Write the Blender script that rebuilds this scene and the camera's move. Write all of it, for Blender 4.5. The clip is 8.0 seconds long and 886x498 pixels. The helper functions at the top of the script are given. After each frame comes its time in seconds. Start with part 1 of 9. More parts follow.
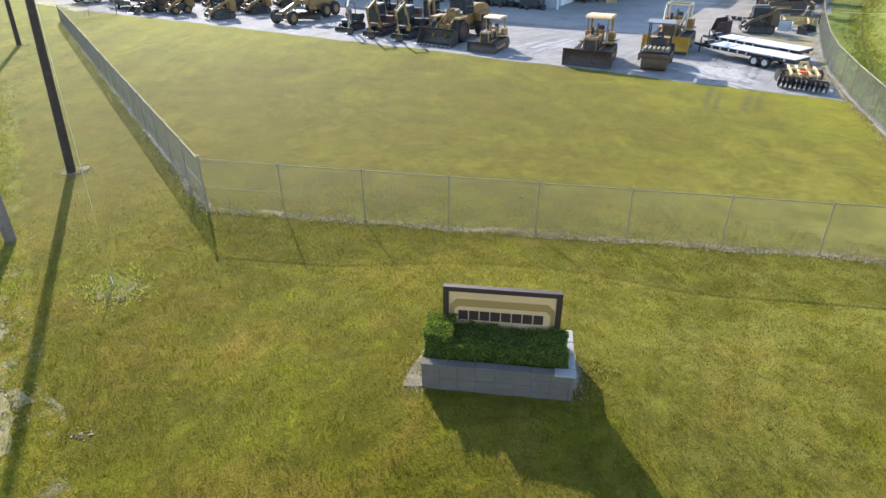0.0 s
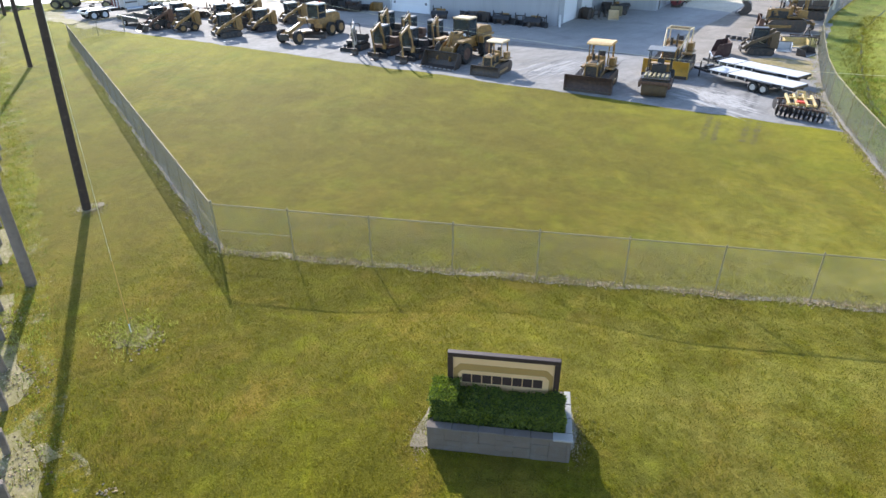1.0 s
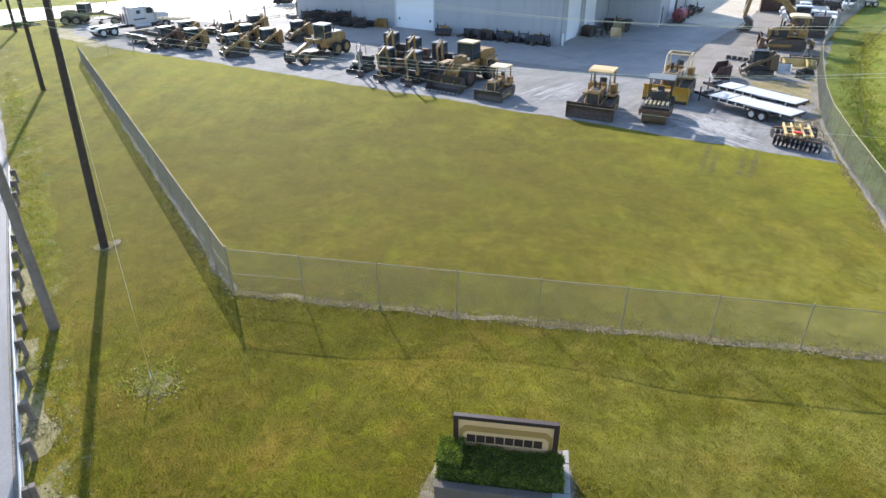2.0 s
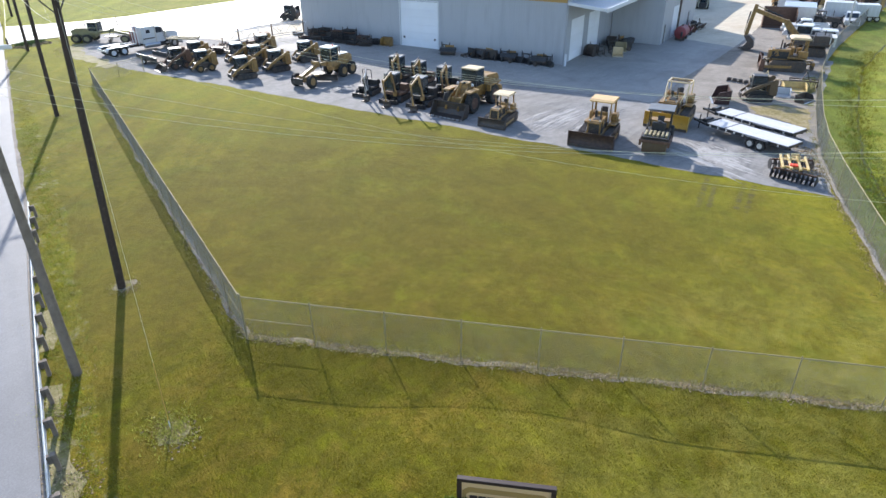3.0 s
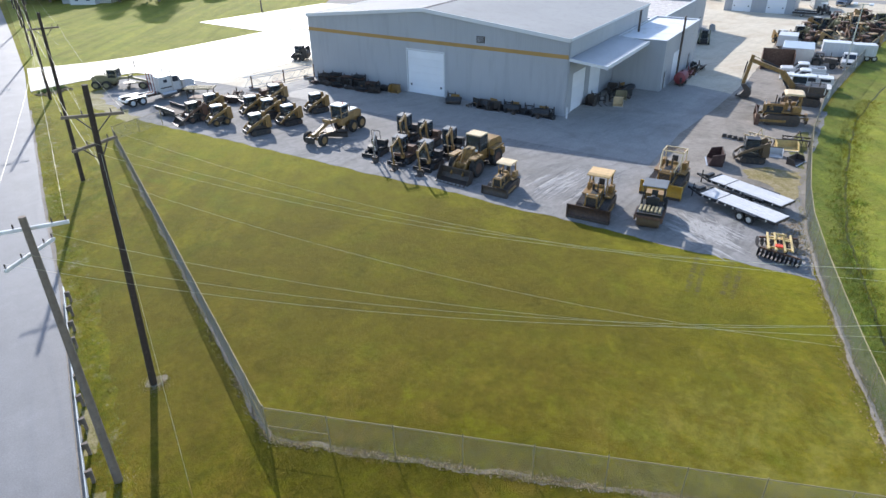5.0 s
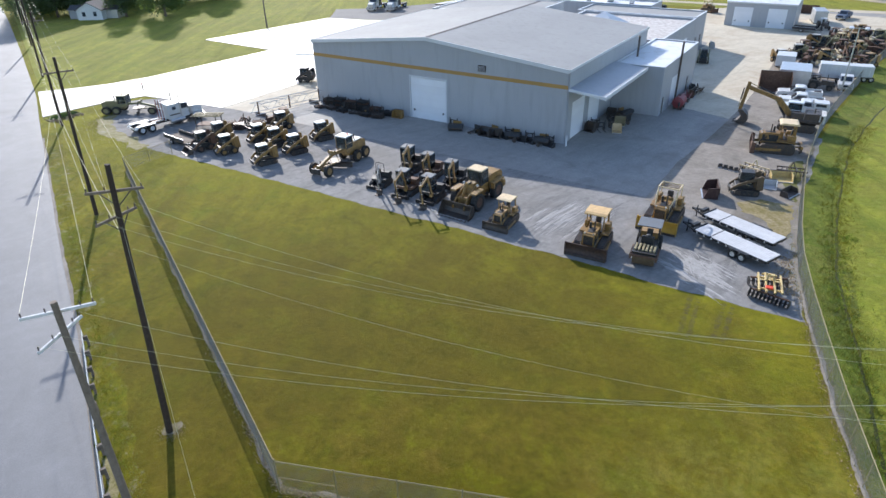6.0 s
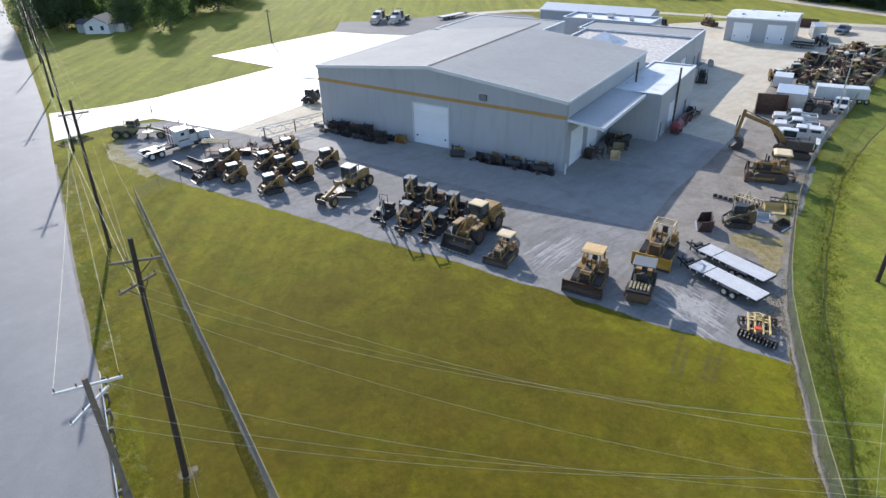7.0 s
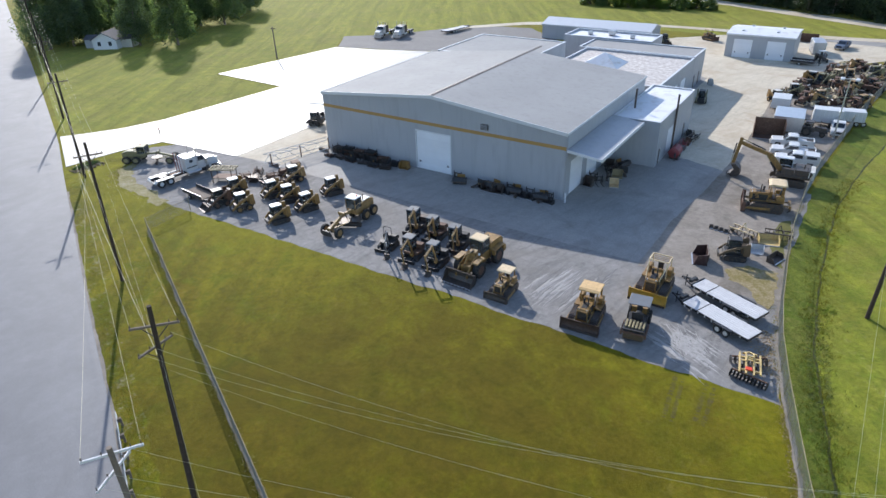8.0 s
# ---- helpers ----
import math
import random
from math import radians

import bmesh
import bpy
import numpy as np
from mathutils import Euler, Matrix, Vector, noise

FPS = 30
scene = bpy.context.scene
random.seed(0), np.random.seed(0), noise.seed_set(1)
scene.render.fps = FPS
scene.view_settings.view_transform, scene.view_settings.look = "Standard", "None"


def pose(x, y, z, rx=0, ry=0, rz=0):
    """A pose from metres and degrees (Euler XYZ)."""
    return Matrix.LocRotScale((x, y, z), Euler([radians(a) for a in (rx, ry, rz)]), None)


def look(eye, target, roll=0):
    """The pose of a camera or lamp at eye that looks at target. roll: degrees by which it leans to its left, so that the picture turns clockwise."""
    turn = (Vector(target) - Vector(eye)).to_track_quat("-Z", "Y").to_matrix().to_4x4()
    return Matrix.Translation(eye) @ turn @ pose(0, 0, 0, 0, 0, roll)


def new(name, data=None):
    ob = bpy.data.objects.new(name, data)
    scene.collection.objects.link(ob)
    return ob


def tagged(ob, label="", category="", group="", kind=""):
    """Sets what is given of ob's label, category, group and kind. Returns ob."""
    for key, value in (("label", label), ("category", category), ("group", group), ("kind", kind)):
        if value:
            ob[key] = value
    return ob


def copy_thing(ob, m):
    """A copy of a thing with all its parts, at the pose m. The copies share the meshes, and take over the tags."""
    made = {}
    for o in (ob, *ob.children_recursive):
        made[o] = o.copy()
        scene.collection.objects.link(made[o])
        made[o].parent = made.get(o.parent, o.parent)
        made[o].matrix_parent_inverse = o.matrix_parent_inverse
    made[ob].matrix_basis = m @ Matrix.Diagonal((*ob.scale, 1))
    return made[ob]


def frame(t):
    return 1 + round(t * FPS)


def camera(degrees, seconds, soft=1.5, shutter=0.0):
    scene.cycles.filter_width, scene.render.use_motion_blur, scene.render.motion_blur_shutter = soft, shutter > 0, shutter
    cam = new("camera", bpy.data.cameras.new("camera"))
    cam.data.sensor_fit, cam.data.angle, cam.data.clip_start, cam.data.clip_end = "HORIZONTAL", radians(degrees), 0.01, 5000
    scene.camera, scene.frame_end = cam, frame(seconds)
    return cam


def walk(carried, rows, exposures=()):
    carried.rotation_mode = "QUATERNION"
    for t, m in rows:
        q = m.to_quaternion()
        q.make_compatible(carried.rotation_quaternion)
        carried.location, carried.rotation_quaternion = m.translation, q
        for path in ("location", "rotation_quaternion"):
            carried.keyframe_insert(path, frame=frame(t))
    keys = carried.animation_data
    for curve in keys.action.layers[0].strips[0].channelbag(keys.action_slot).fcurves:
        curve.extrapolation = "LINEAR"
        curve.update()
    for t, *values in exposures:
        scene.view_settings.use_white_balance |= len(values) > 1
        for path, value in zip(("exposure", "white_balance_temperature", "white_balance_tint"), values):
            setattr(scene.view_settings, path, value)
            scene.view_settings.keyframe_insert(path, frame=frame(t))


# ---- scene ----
cam = camera(71.0, 8.0)
PATH = [
    (0, (0.075, -0.478, 10.379), (-0.823, 1.016, 9.399), -0.3),
    (0.5, (0.038, -0.436, 11.237), (-0.864, 1.056, 10.258), -0.3),
    (1, (-0.008, -0.431, 12.184), (-0.913, 1.059, 11.204), -0.3),
    (1.5, (-0.067, -0.444, 13.155), (-0.976, 1.044, 12.174), -0.3),
    (3, (-0.09, -0.389, 16.457), (-1.015, 1.087, 15.475), -0.6),
    (3.5, (-0.118, -0.336, 17.707), (-1.048, 1.137, 16.725), -0.6),
    (4, (-0.105, -0.264, 19.139), (-1.04, 1.206, 18.156), -0.8),
    (4.5, (-0.09, -0.151, 20.77), (-1.03, 1.316, 19.787), -0.9),
    (6, (0.155, 0.14, 25.945), (-0.801, 1.595, 24.961), -1.4),
    (6.5, (0.221, 0.162, 27.851), (-0.738, 1.613, 26.864), -1.5),
    (7, (0.343, 0.238, 29.775), (-0.62, 1.685, 28.786), -1.6),
    (7.5, (0.407, 0.387, 31.69), (-0.561, 1.83, 30.7), -1.8),
    (8, (0.526, 0.534, 33.653), (-0.448, 1.973, 32.662), -1.9),
]
walk(cam, [(t, look(eye, target, roll)) for t, eye, target, roll in PATH], [(0.0, 1.43, 6200, 13), (1.5, 1.29, 6150, 13), (3.5, 1.09, 6100, 13), (4.5, 0.98, 6050, 13), (6.5, 0.72, 6050, 13), (8.0, 0.64, 6050, 13)])

from mathutils import geometry

# world, sun, exposure
SUN_AZ = math.atan2(0.6, -0.8)
SUN_EL = radians(27.8)
SUN_DIR = Vector((math.cos(SUN_EL) * math.cos(SUN_AZ), math.cos(SUN_EL) * math.sin(SUN_AZ), math.sin(SUN_EL)))
world = bpy.data.worlds.new("sky")
scene.world = world
world.use_nodes = True
wn = world.node_tree.nodes
wn.clear()
sky = wn.new("ShaderNodeTexSky")
sky.sky_type = "NISHITA"
sky.sun_disc = False
sky.sun_elevation = SUN_EL
sky.sun_rotation = math.atan2(-0.8, 0.6)
sky.air_density = 1.0
sky.dust_density = 0.6
sky.ozone_density = 1.2
bg = wn.new("ShaderNodeBackground")
bg.inputs["Strength"].default_value = 0.15
wout = wn.new("ShaderNodeOutputWorld")
world.node_tree.links.new(sky.outputs[0], bg.inputs[0])
world.node_tree.links.new(bg.outputs[0], wout.inputs[0])
sun_data = bpy.data.lights.new("sun", "SUN")
sun_data.energy = 3.6
sun_data.angle = radians(0.6)
sun_data.color = (1.0, 0.94, 0.84)
sun = new("sun", sun_data)
sun.matrix_world = look(SUN_DIR * 200, (0, 0, 0))


# ---- mesh tools ----
class G:
    """Collects vertices and faces of one mesh."""

    def __init__(self):
        self.v, self.f = [], []

    def add(self, vs, fs, m=None):
        n = len(self.v)
        self.v += [tuple(m @ Vector(p)) if m else tuple(p) for p in vs]
        self.f += [tuple(n + i for i in face) for face in fs]
        return self

    def box(self, c, s, ch=0.0, rot=None):
        hx, hy, hz = s[0] / 2, s[1] / 2, s[2] / 2
        m = Matrix.Translation(c)
        if rot:
            m = m @ Euler([radians(a) for a in rot]).to_matrix().to_4x4()
        corners = [(i, j, k) for i in (-1, 1) for j in (-1, 1) for k in (-1, 1)]
        if ch <= 0:
            vs = [(i * hx, j * hy, k * hz) for i, j, k in corners]
            return self.add(vs, [(0, 1, 3, 2), (4, 6, 7, 5), (0, 4, 5, 1), (2, 3, 7, 6), (0, 2, 6, 4), (1, 5, 7, 3)], m)
        ch = min(ch, 0.45 * min(s))
        h, vs, at = (hx, hy, hz), [], {}
        for ci, c3 in enumerate(corners):
            for a in range(3):
                at[c3, a] = len(vs)
                vs.append([c3[b] * (h[b] if b == a else h[b] - ch) for b in range(3)])
        fs = []
        for a in range(3):
            b, c2 = (a + 1) % 3, (a + 2) % 3
            for sgn in (-1, 1):
                ring = []
                for sb, sc in ((-1, -1), (1, -1), (1, 1), (-1, 1)):
                    k = [0, 0, 0]
                    k[a], k[b], k[c2] = sgn, sb, sc
                    ring.append(at[tuple(k), a])
                fs.append(ring)
            for sa in (-1, 1):
                for sb in (-1, 1):
                    k1, k2 = [0, 0, 0], [0, 0, 0]
                    k1[a] = k2[a] = sa
                    k1[b] = k2[b] = sb
                    k1[c2], k2[c2] = -1, 1
                    fs.append([at[tuple(k1), a], at[tuple(k2), a], at[tuple(k2), b], at[tuple(k1), b]])
        for c3 in corners:
            fs.append([at[c3, 0], at[c3, 1], at[c3, 2]])
        return self.add(vs, fs, m)

    def bx(self, x0, x1, y0, y1, z0, z1, ch=0.0):
        return self.box(((x0 + x1) / 2, (y0 + y1) / 2, (z0 + z1) / 2), (abs(x1 - x0), abs(y1 - y0), abs(z1 - z0)), ch)

    def cyl(self, p0, p1, r0, r1=None, n=10, caps=True):
        r1 = r0 if r1 is None else r1
        p0, p1 = Vector(p0), Vector(p1)
        d = (p1 - p0).normalized()
        a = d.orthogonal().normalized()
        b = d.cross(a)
        vs = []
        for p, r in ((p0, r0), (p1, r1)):
            for i in range(n):
                t = 2 * math.pi * i / n
                vs.append(p + r * (math.cos(t) * a + math.sin(t) * b))
        fs = [(i, (i + 1) % n, n + (i + 1) % n, n + i) for i in range(n)]
        if caps:
            fs += [tuple(reversed(range(n))), tuple(range(n, 2 * n))]
        return self.add(vs, fs)

    def beam(self, p0, p1, w, h=None, upv=(0, 0, 1), ch=0.0):
        """A bar of rectangular section from p0 to p1: w across, h along upv."""
        h = w if h is None else h
        p0, p1 = Vector(p0), Vector(p1)
        d = p1 - p0
        y = d.normalized()
        u = Vector(upv)
        if abs(u.dot(y)) > 0.98:
            u = Vector((0, 1, 0)) if abs(y.y) < 0.9 else Vector((1, 0, 0))
        x = y.cross(u).normalized()
        z = x.cross(y)
        m = Matrix((x, y, z)).transposed().to_4x4()
        m.translation = (p0 + p1) / 2
        g = G().box((0, 0, 0), (w, d.length, h), ch)
        return self.add(g.v, g.f, m)

    def prism(self, pts, axis, a0, a1):
        """A polygon, given in the two other axes in their order, drawn out along an axis."""
        def put(p, a):
            return {"x": (a, p[0], p[1]), "y": (p[0], a, p[1]), "z": (p[0], p[1], a)}[axis]
        n = len(pts)
        vs = [put(p, a0) for p in pts] + [put(p, a1) for p in pts]
        fs = [tuple(range(n)), tuple(range(2 * n - 1, n - 1, -1))] + [(i, (i + 1) % n, n + (i + 1) % n, n + i) for i in range(n)]
        return self.add(vs, fs)

    def tube(self, pts, r, n=8):
        for a, b in zip(pts, pts[1:]):
            self.cyl(a, b, r, r, n)
        return self

    def lathe(self, prof, c, axis="x", n=20):
        """A profile of (along, radius) turned round an axis through c."""
        vs, k = [], len(prof)
        for i in range(n):
            t = 2 * math.pi * i / n
            for a, r in prof:
                u, w = r * math.cos(t), r * math.sin(t)
                p = {"x": (a, u, w), "y": (u, a, w), "z": (u, w, a)}[axis]
                vs.append((p[0] + c[0], p[1] + c[1], p[2] + c[2]))
        fs = [(i * k + j, i * k + j + 1, ((i + 1) % n) * k + j + 1, ((i + 1) % n) * k + j) for i in range(n) for j in range(k - 1)]
        fs += [tuple(i * k for i in range(n)), tuple(i * k + k - 1 for i in reversed(range(n)))]
        return self.add(vs, fs)

    def mesh(self, name, normals=True):
        me = bpy.data.meshes.new(name)
        me.from_pydata(self.v, [], self.f)
        if normals:
            bm = bmesh.new()
            bm.from_mesh(me)
            bmesh.ops.recalc_face_normals(bm, faces=bm.faces)
            bm.to_mesh(me)
            bm.free()
        me.update()
        return me


def smooth(me, deg=35):
    me.shade_smooth()
    me.set_sharp_from_angle(angle=radians(deg))
    return me


def part(name, g, material, parent=None, label="", round_=False, normals=True):
    me = g.mesh(name, normals) if isinstance(g, G) else g
    if not me.materials:
        me.materials.append(material)
    if round_:
        smooth(me)
    ob = new(name, me)
    if parent:
        ob.parent = parent
    if label:
        ob["label"] = label
    return ob


def thing(name, label, category, loc=(0, 0, 0), rz=0.0, group="", kind=""):
    ob = new(name)
    ob.empty_display_size = 0.3
    ob.matrix_basis = pose(*loc, 0, 0, rz)
    return tagged(ob, label, category, group, kind)


# ---- materials ----
def nodes_of(name):
    m = bpy.data.materials.new(name)
    m.use_nodes = True
    nt = m.node_tree
    return m, nt, nt.nodes["Principled BSDF"]


def link(nt, a, b):
    nt.links.new(a, b)


def noise_node(nt, vec, scale, detail=4.0, rough=0.55, dist=0.0):
    n = nt.nodes.new("ShaderNodeTexNoise")
    n.inputs["Scale"].default_value = scale
    n.inputs["Detail"].default_value = detail
    n.inputs["Roughness"].default_value = rough
    n.inputs["Distortion"].default_value = dist
    if vec:
        link(nt, vec, n.inputs["Vector"])
    return n.outputs["Fac"]


def ramp(nt, fac, stops):
    n = nt.nodes.new("ShaderNodeValToRGB")
    e = n.color_ramp.elements
    while len(e) < len(stops):
        e.new(0.5)
    for el, (p, c) in zip(e, stops):
        el.position = p
        el.color = (*c, 1) if len(c) == 3 else c
    link(nt, fac, n.inputs[0])
    return n.outputs[0]


def rampf(nt, fac, a, b):
    n = nt.nodes.new("ShaderNodeMapRange")
    n.inputs[1].default_value, n.inputs[2].default_value = a, b
    link(nt, fac, n.inputs[0])
    return n.outputs[0]


def mixc(nt, fac, a, b, mode="MIX"):
    n = nt.nodes.new("ShaderNodeMix")
    n.data_type = "RGBA"
    n.blend_type = mode
    for sock, val in ((n.inputs[0], fac), (n.inputs[6], a), (n.inputs[7], b)):
        if isinstance(val, (int, float)):
            sock.default_value = val
        elif isinstance(val, tuple):
            sock.default_value = (*val, 1) if len(val) == 3 else val
        else:
            link(nt, val, sock)
    return n.outputs[2]


def bump_node(nt, height, strength, dist):
    n = nt.nodes.new("ShaderNodeBump")
    n.inputs["Strength"].default_value = strength
    n.inputs["Distance"].default_value = dist
    link(nt, height, n.inputs["Height"])
    return n.outputs[0]


def coords(nt, kind="Object"):
    return nt.nodes.new("ShaderNodeTexCoord").outputs[kind]


def paint(name, col, rough=0.5, metal=0.0, var=0.18, scale=1.5, fine=25.0, bump=0.15, dirt=None, amount=0.35, spec=0.5):
    """Worn paint, metal, rubber or plastic: large stains and fine grain, with dirt in blotches."""
    m, nt, bsdf = nodes_of(name)
    vec = coords(nt)
    big, small = noise_node(nt, vec, scale, 5), noise_node(nt, vec, fine, 3)
    rnd = nt.nodes.new("ShaderNodeObjectInfo").outputs["Random"]
    dark = tuple(c * (1 - var) for c in col)
    light = tuple(min(1, c * (1 + var)) for c in col)
    c = mixc(nt, rampf(nt, big, 0.3, 0.7), dark, light)
    c = mixc(nt, rampf(nt, rnd, -1.5, 2.5), c, tuple(x * 0.8 for x in col))
    if dirt:
        c = mixc(nt, rampf(nt, noise_node(nt, vec, scale * 2.3, 8, 0.7), 0.62 - 0.35 * amount, 0.78), c, dirt)
    link(nt, c, bsdf.inputs["Base Color"])
    r = nt.nodes.new("ShaderNodeMapRange")
    r.inputs[3].default_value, r.inputs[4].default_value = max(0.05, rough - 0.12), min(1, rough + 0.15)
    link(nt, small, r.inputs[0])
    link(nt, r.outputs[0], bsdf.inputs["Roughness"])
    bsdf.inputs["Metallic"].default_value = metal
    bsdf.inputs["Specular IOR Level"].default_value = spec
    if bump:
        link(nt, bump_node(nt, small, bump, 0.01), bsdf.inputs["Normal"])
    return m


def grass_material(name, low, mid, high, dry, tuft_col, bare, green, s0=0.55, s1=0.70, plan=False):
    m, nt, bsdf = nodes_of(name)
    vec = coords(nt)
    field, blotch = noise_node(nt, vec, 0.05, 4), noise_node(nt, vec, 0.30, 6, 0.62)
    tuft, blade = noise_node(nt, vec, 2.6, 6, 0.75), noise_node(nt, vec, 20.0, 3, 0.75)
    base = ramp(nt, blotch, [(0.30, low), (0.5, mid), (0.70, high)])
    base = mixc(nt, rampf(nt, field, 0.42, 0.72), base, high)
    patch = rampf(nt, noise_node(nt, vec, 0.085, 8, 0.70, 0.6), 0.47, 0.62)
    base = mixc(nt, patch, base, tuple(0.2 * a + 0.8 * b for a, b in zip(mid, bare)))
    lush = nt.nodes.new("ShaderNodeMapping")
    lush.inputs["Location"].default_value = (31.0, 17.0, 0)
    link(nt, vec, lush.inputs["Vector"])
    base = mixc(nt, rampf(nt, noise_node(nt, lush.outputs[0], 0.24, 8, 0.72, 0.4), 0.50, 0.62), base, green)
    base = mixc(nt, rampf(nt, tuft, 0.46, 0.66), base, tuft_col)
    base = mixc(nt, rampf(nt, noise_node(nt, vec, 0.75, 6, 0.7, 0.8), 0.52, 0.72), base, low)
    straw = rampf(nt, noise_node(nt, vec, 0.8, 9, 0.8), s0, s1)
    base = mixc(nt, straw, base, dry)
    mow = nt.nodes.new("ShaderNodeMapping")
    mow.vector_type = "TEXTURE"
    mow.inputs["Rotation"].default_value = (0, 0, radians(32.7))
    mow.inputs["Scale"].default_value = (1.0, 13.0, 1.0)
    link(nt, vec, mow.inputs["Vector"])
    base = mixc(nt, rampf(nt, noise_node(nt, mow.outputs[0], 0.8, 5, 0.65), 0.48, 0.95), base, low)
    swath = ramp(nt, noise_node(nt, mow.outputs[0], 0.42, 6, 0.6, 0.3), [(0.36, (0.78, 0.78, 0.74)), (0.5, (1.0, 1.0, 1.0)), (0.64, (1.20, 1.21, 1.10))])
    base = mixc(nt, 1.0, base, swath, "MULTIPLY")
    dark = mixc(nt, 1.0, base, (0.36, 0.42, 0.33), "MULTIPLY")
    base = mixc(nt, rampf(nt, blade, 0.36, 0.62), dark, base)
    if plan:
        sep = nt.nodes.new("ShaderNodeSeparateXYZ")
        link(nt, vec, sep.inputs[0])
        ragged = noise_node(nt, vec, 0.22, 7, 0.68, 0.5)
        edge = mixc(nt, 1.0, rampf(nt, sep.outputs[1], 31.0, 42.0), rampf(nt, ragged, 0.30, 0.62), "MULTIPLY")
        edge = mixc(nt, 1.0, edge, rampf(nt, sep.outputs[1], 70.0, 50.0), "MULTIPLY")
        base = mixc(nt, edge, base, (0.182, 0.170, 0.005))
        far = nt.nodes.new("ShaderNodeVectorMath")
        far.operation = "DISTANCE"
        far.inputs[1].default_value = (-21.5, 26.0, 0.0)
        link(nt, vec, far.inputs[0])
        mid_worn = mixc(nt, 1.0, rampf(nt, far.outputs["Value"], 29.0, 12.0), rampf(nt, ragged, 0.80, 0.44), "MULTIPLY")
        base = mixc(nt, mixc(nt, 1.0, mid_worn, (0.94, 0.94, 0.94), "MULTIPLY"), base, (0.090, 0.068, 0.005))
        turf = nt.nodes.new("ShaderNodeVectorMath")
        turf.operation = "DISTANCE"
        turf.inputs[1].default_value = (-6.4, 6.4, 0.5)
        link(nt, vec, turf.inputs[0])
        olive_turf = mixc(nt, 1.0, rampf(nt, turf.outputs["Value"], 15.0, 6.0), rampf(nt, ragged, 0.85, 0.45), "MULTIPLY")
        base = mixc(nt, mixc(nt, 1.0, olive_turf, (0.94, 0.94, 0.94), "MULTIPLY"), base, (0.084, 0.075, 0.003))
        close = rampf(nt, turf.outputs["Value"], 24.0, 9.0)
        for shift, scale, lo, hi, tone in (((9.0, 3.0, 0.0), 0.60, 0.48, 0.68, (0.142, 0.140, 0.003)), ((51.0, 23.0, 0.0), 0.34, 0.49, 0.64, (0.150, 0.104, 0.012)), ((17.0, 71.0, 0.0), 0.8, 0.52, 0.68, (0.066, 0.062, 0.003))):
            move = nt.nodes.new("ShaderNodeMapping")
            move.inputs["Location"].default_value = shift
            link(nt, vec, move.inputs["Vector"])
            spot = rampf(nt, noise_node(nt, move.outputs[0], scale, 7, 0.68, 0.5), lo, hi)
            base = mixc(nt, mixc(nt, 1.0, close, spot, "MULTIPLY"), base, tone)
        # Ragged paler yellow towards the east fence corner.
        pale_at = nt.nodes.new("ShaderNodeVectorMath")
        pale_at.operation = "DISTANCE"
        pale_at.inputs[1].default_value = (9.0, 17.0, 0.0)
        link(nt, vec, pale_at.inputs[0])
        thin = mixc(nt, 1.0, rampf(nt, pale_at.outputs["Value"], 18.5, 5.0), rampf(nt, noise_node(nt, vec, 0.5, 8, 0.72, 0.4), 0.40, 0.60), "MULTIPLY")
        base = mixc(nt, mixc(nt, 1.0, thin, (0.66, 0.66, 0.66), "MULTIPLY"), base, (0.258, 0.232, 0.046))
    worn = ramp(nt, noise_node(nt, vec, 0.55, 9, 0.78, 0.2), [(0.34, (0.76, 0.77, 0.72)), (0.5, (1.0, 1.0, 1.0)), (0.66, (1.2, 1.17, 1.25))])
    base = mixc(nt, 1.0, base, worn, "MULTIPLY")
    clump = ramp(nt, noise_node(nt, vec, 2.4, 5, 0.7, 0.3), [(0.34, (0.82, 0.83, 0.82)), (0.5, (0.99, 0.99, 0.99)), (0.68, (1.19, 1.19, 1.08))])
    base = mixc(nt, 1.0, base, clump, "MULTIPLY")
    link(nt, base, bsdf.inputs["Base Color"])
    bsdf.inputs["Roughness"].default_value = 0.85
    bsdf.inputs["Specular IOR Level"].default_value = 0.05
    bsdf.inputs["Sheen Weight"].default_value = 0.18
    bsdf.inputs["Sheen Roughness"].default_value = 0.5
    bsdf.inputs["Sheen Tint"].default_value = (0.75, 0.72, 0.25, 1)
    h = mixc(nt, 0.5, tuft, blade)
    link(nt, bump_node(nt, h, 0.8, 0.10), bsdf.inputs["Normal"])
    return m


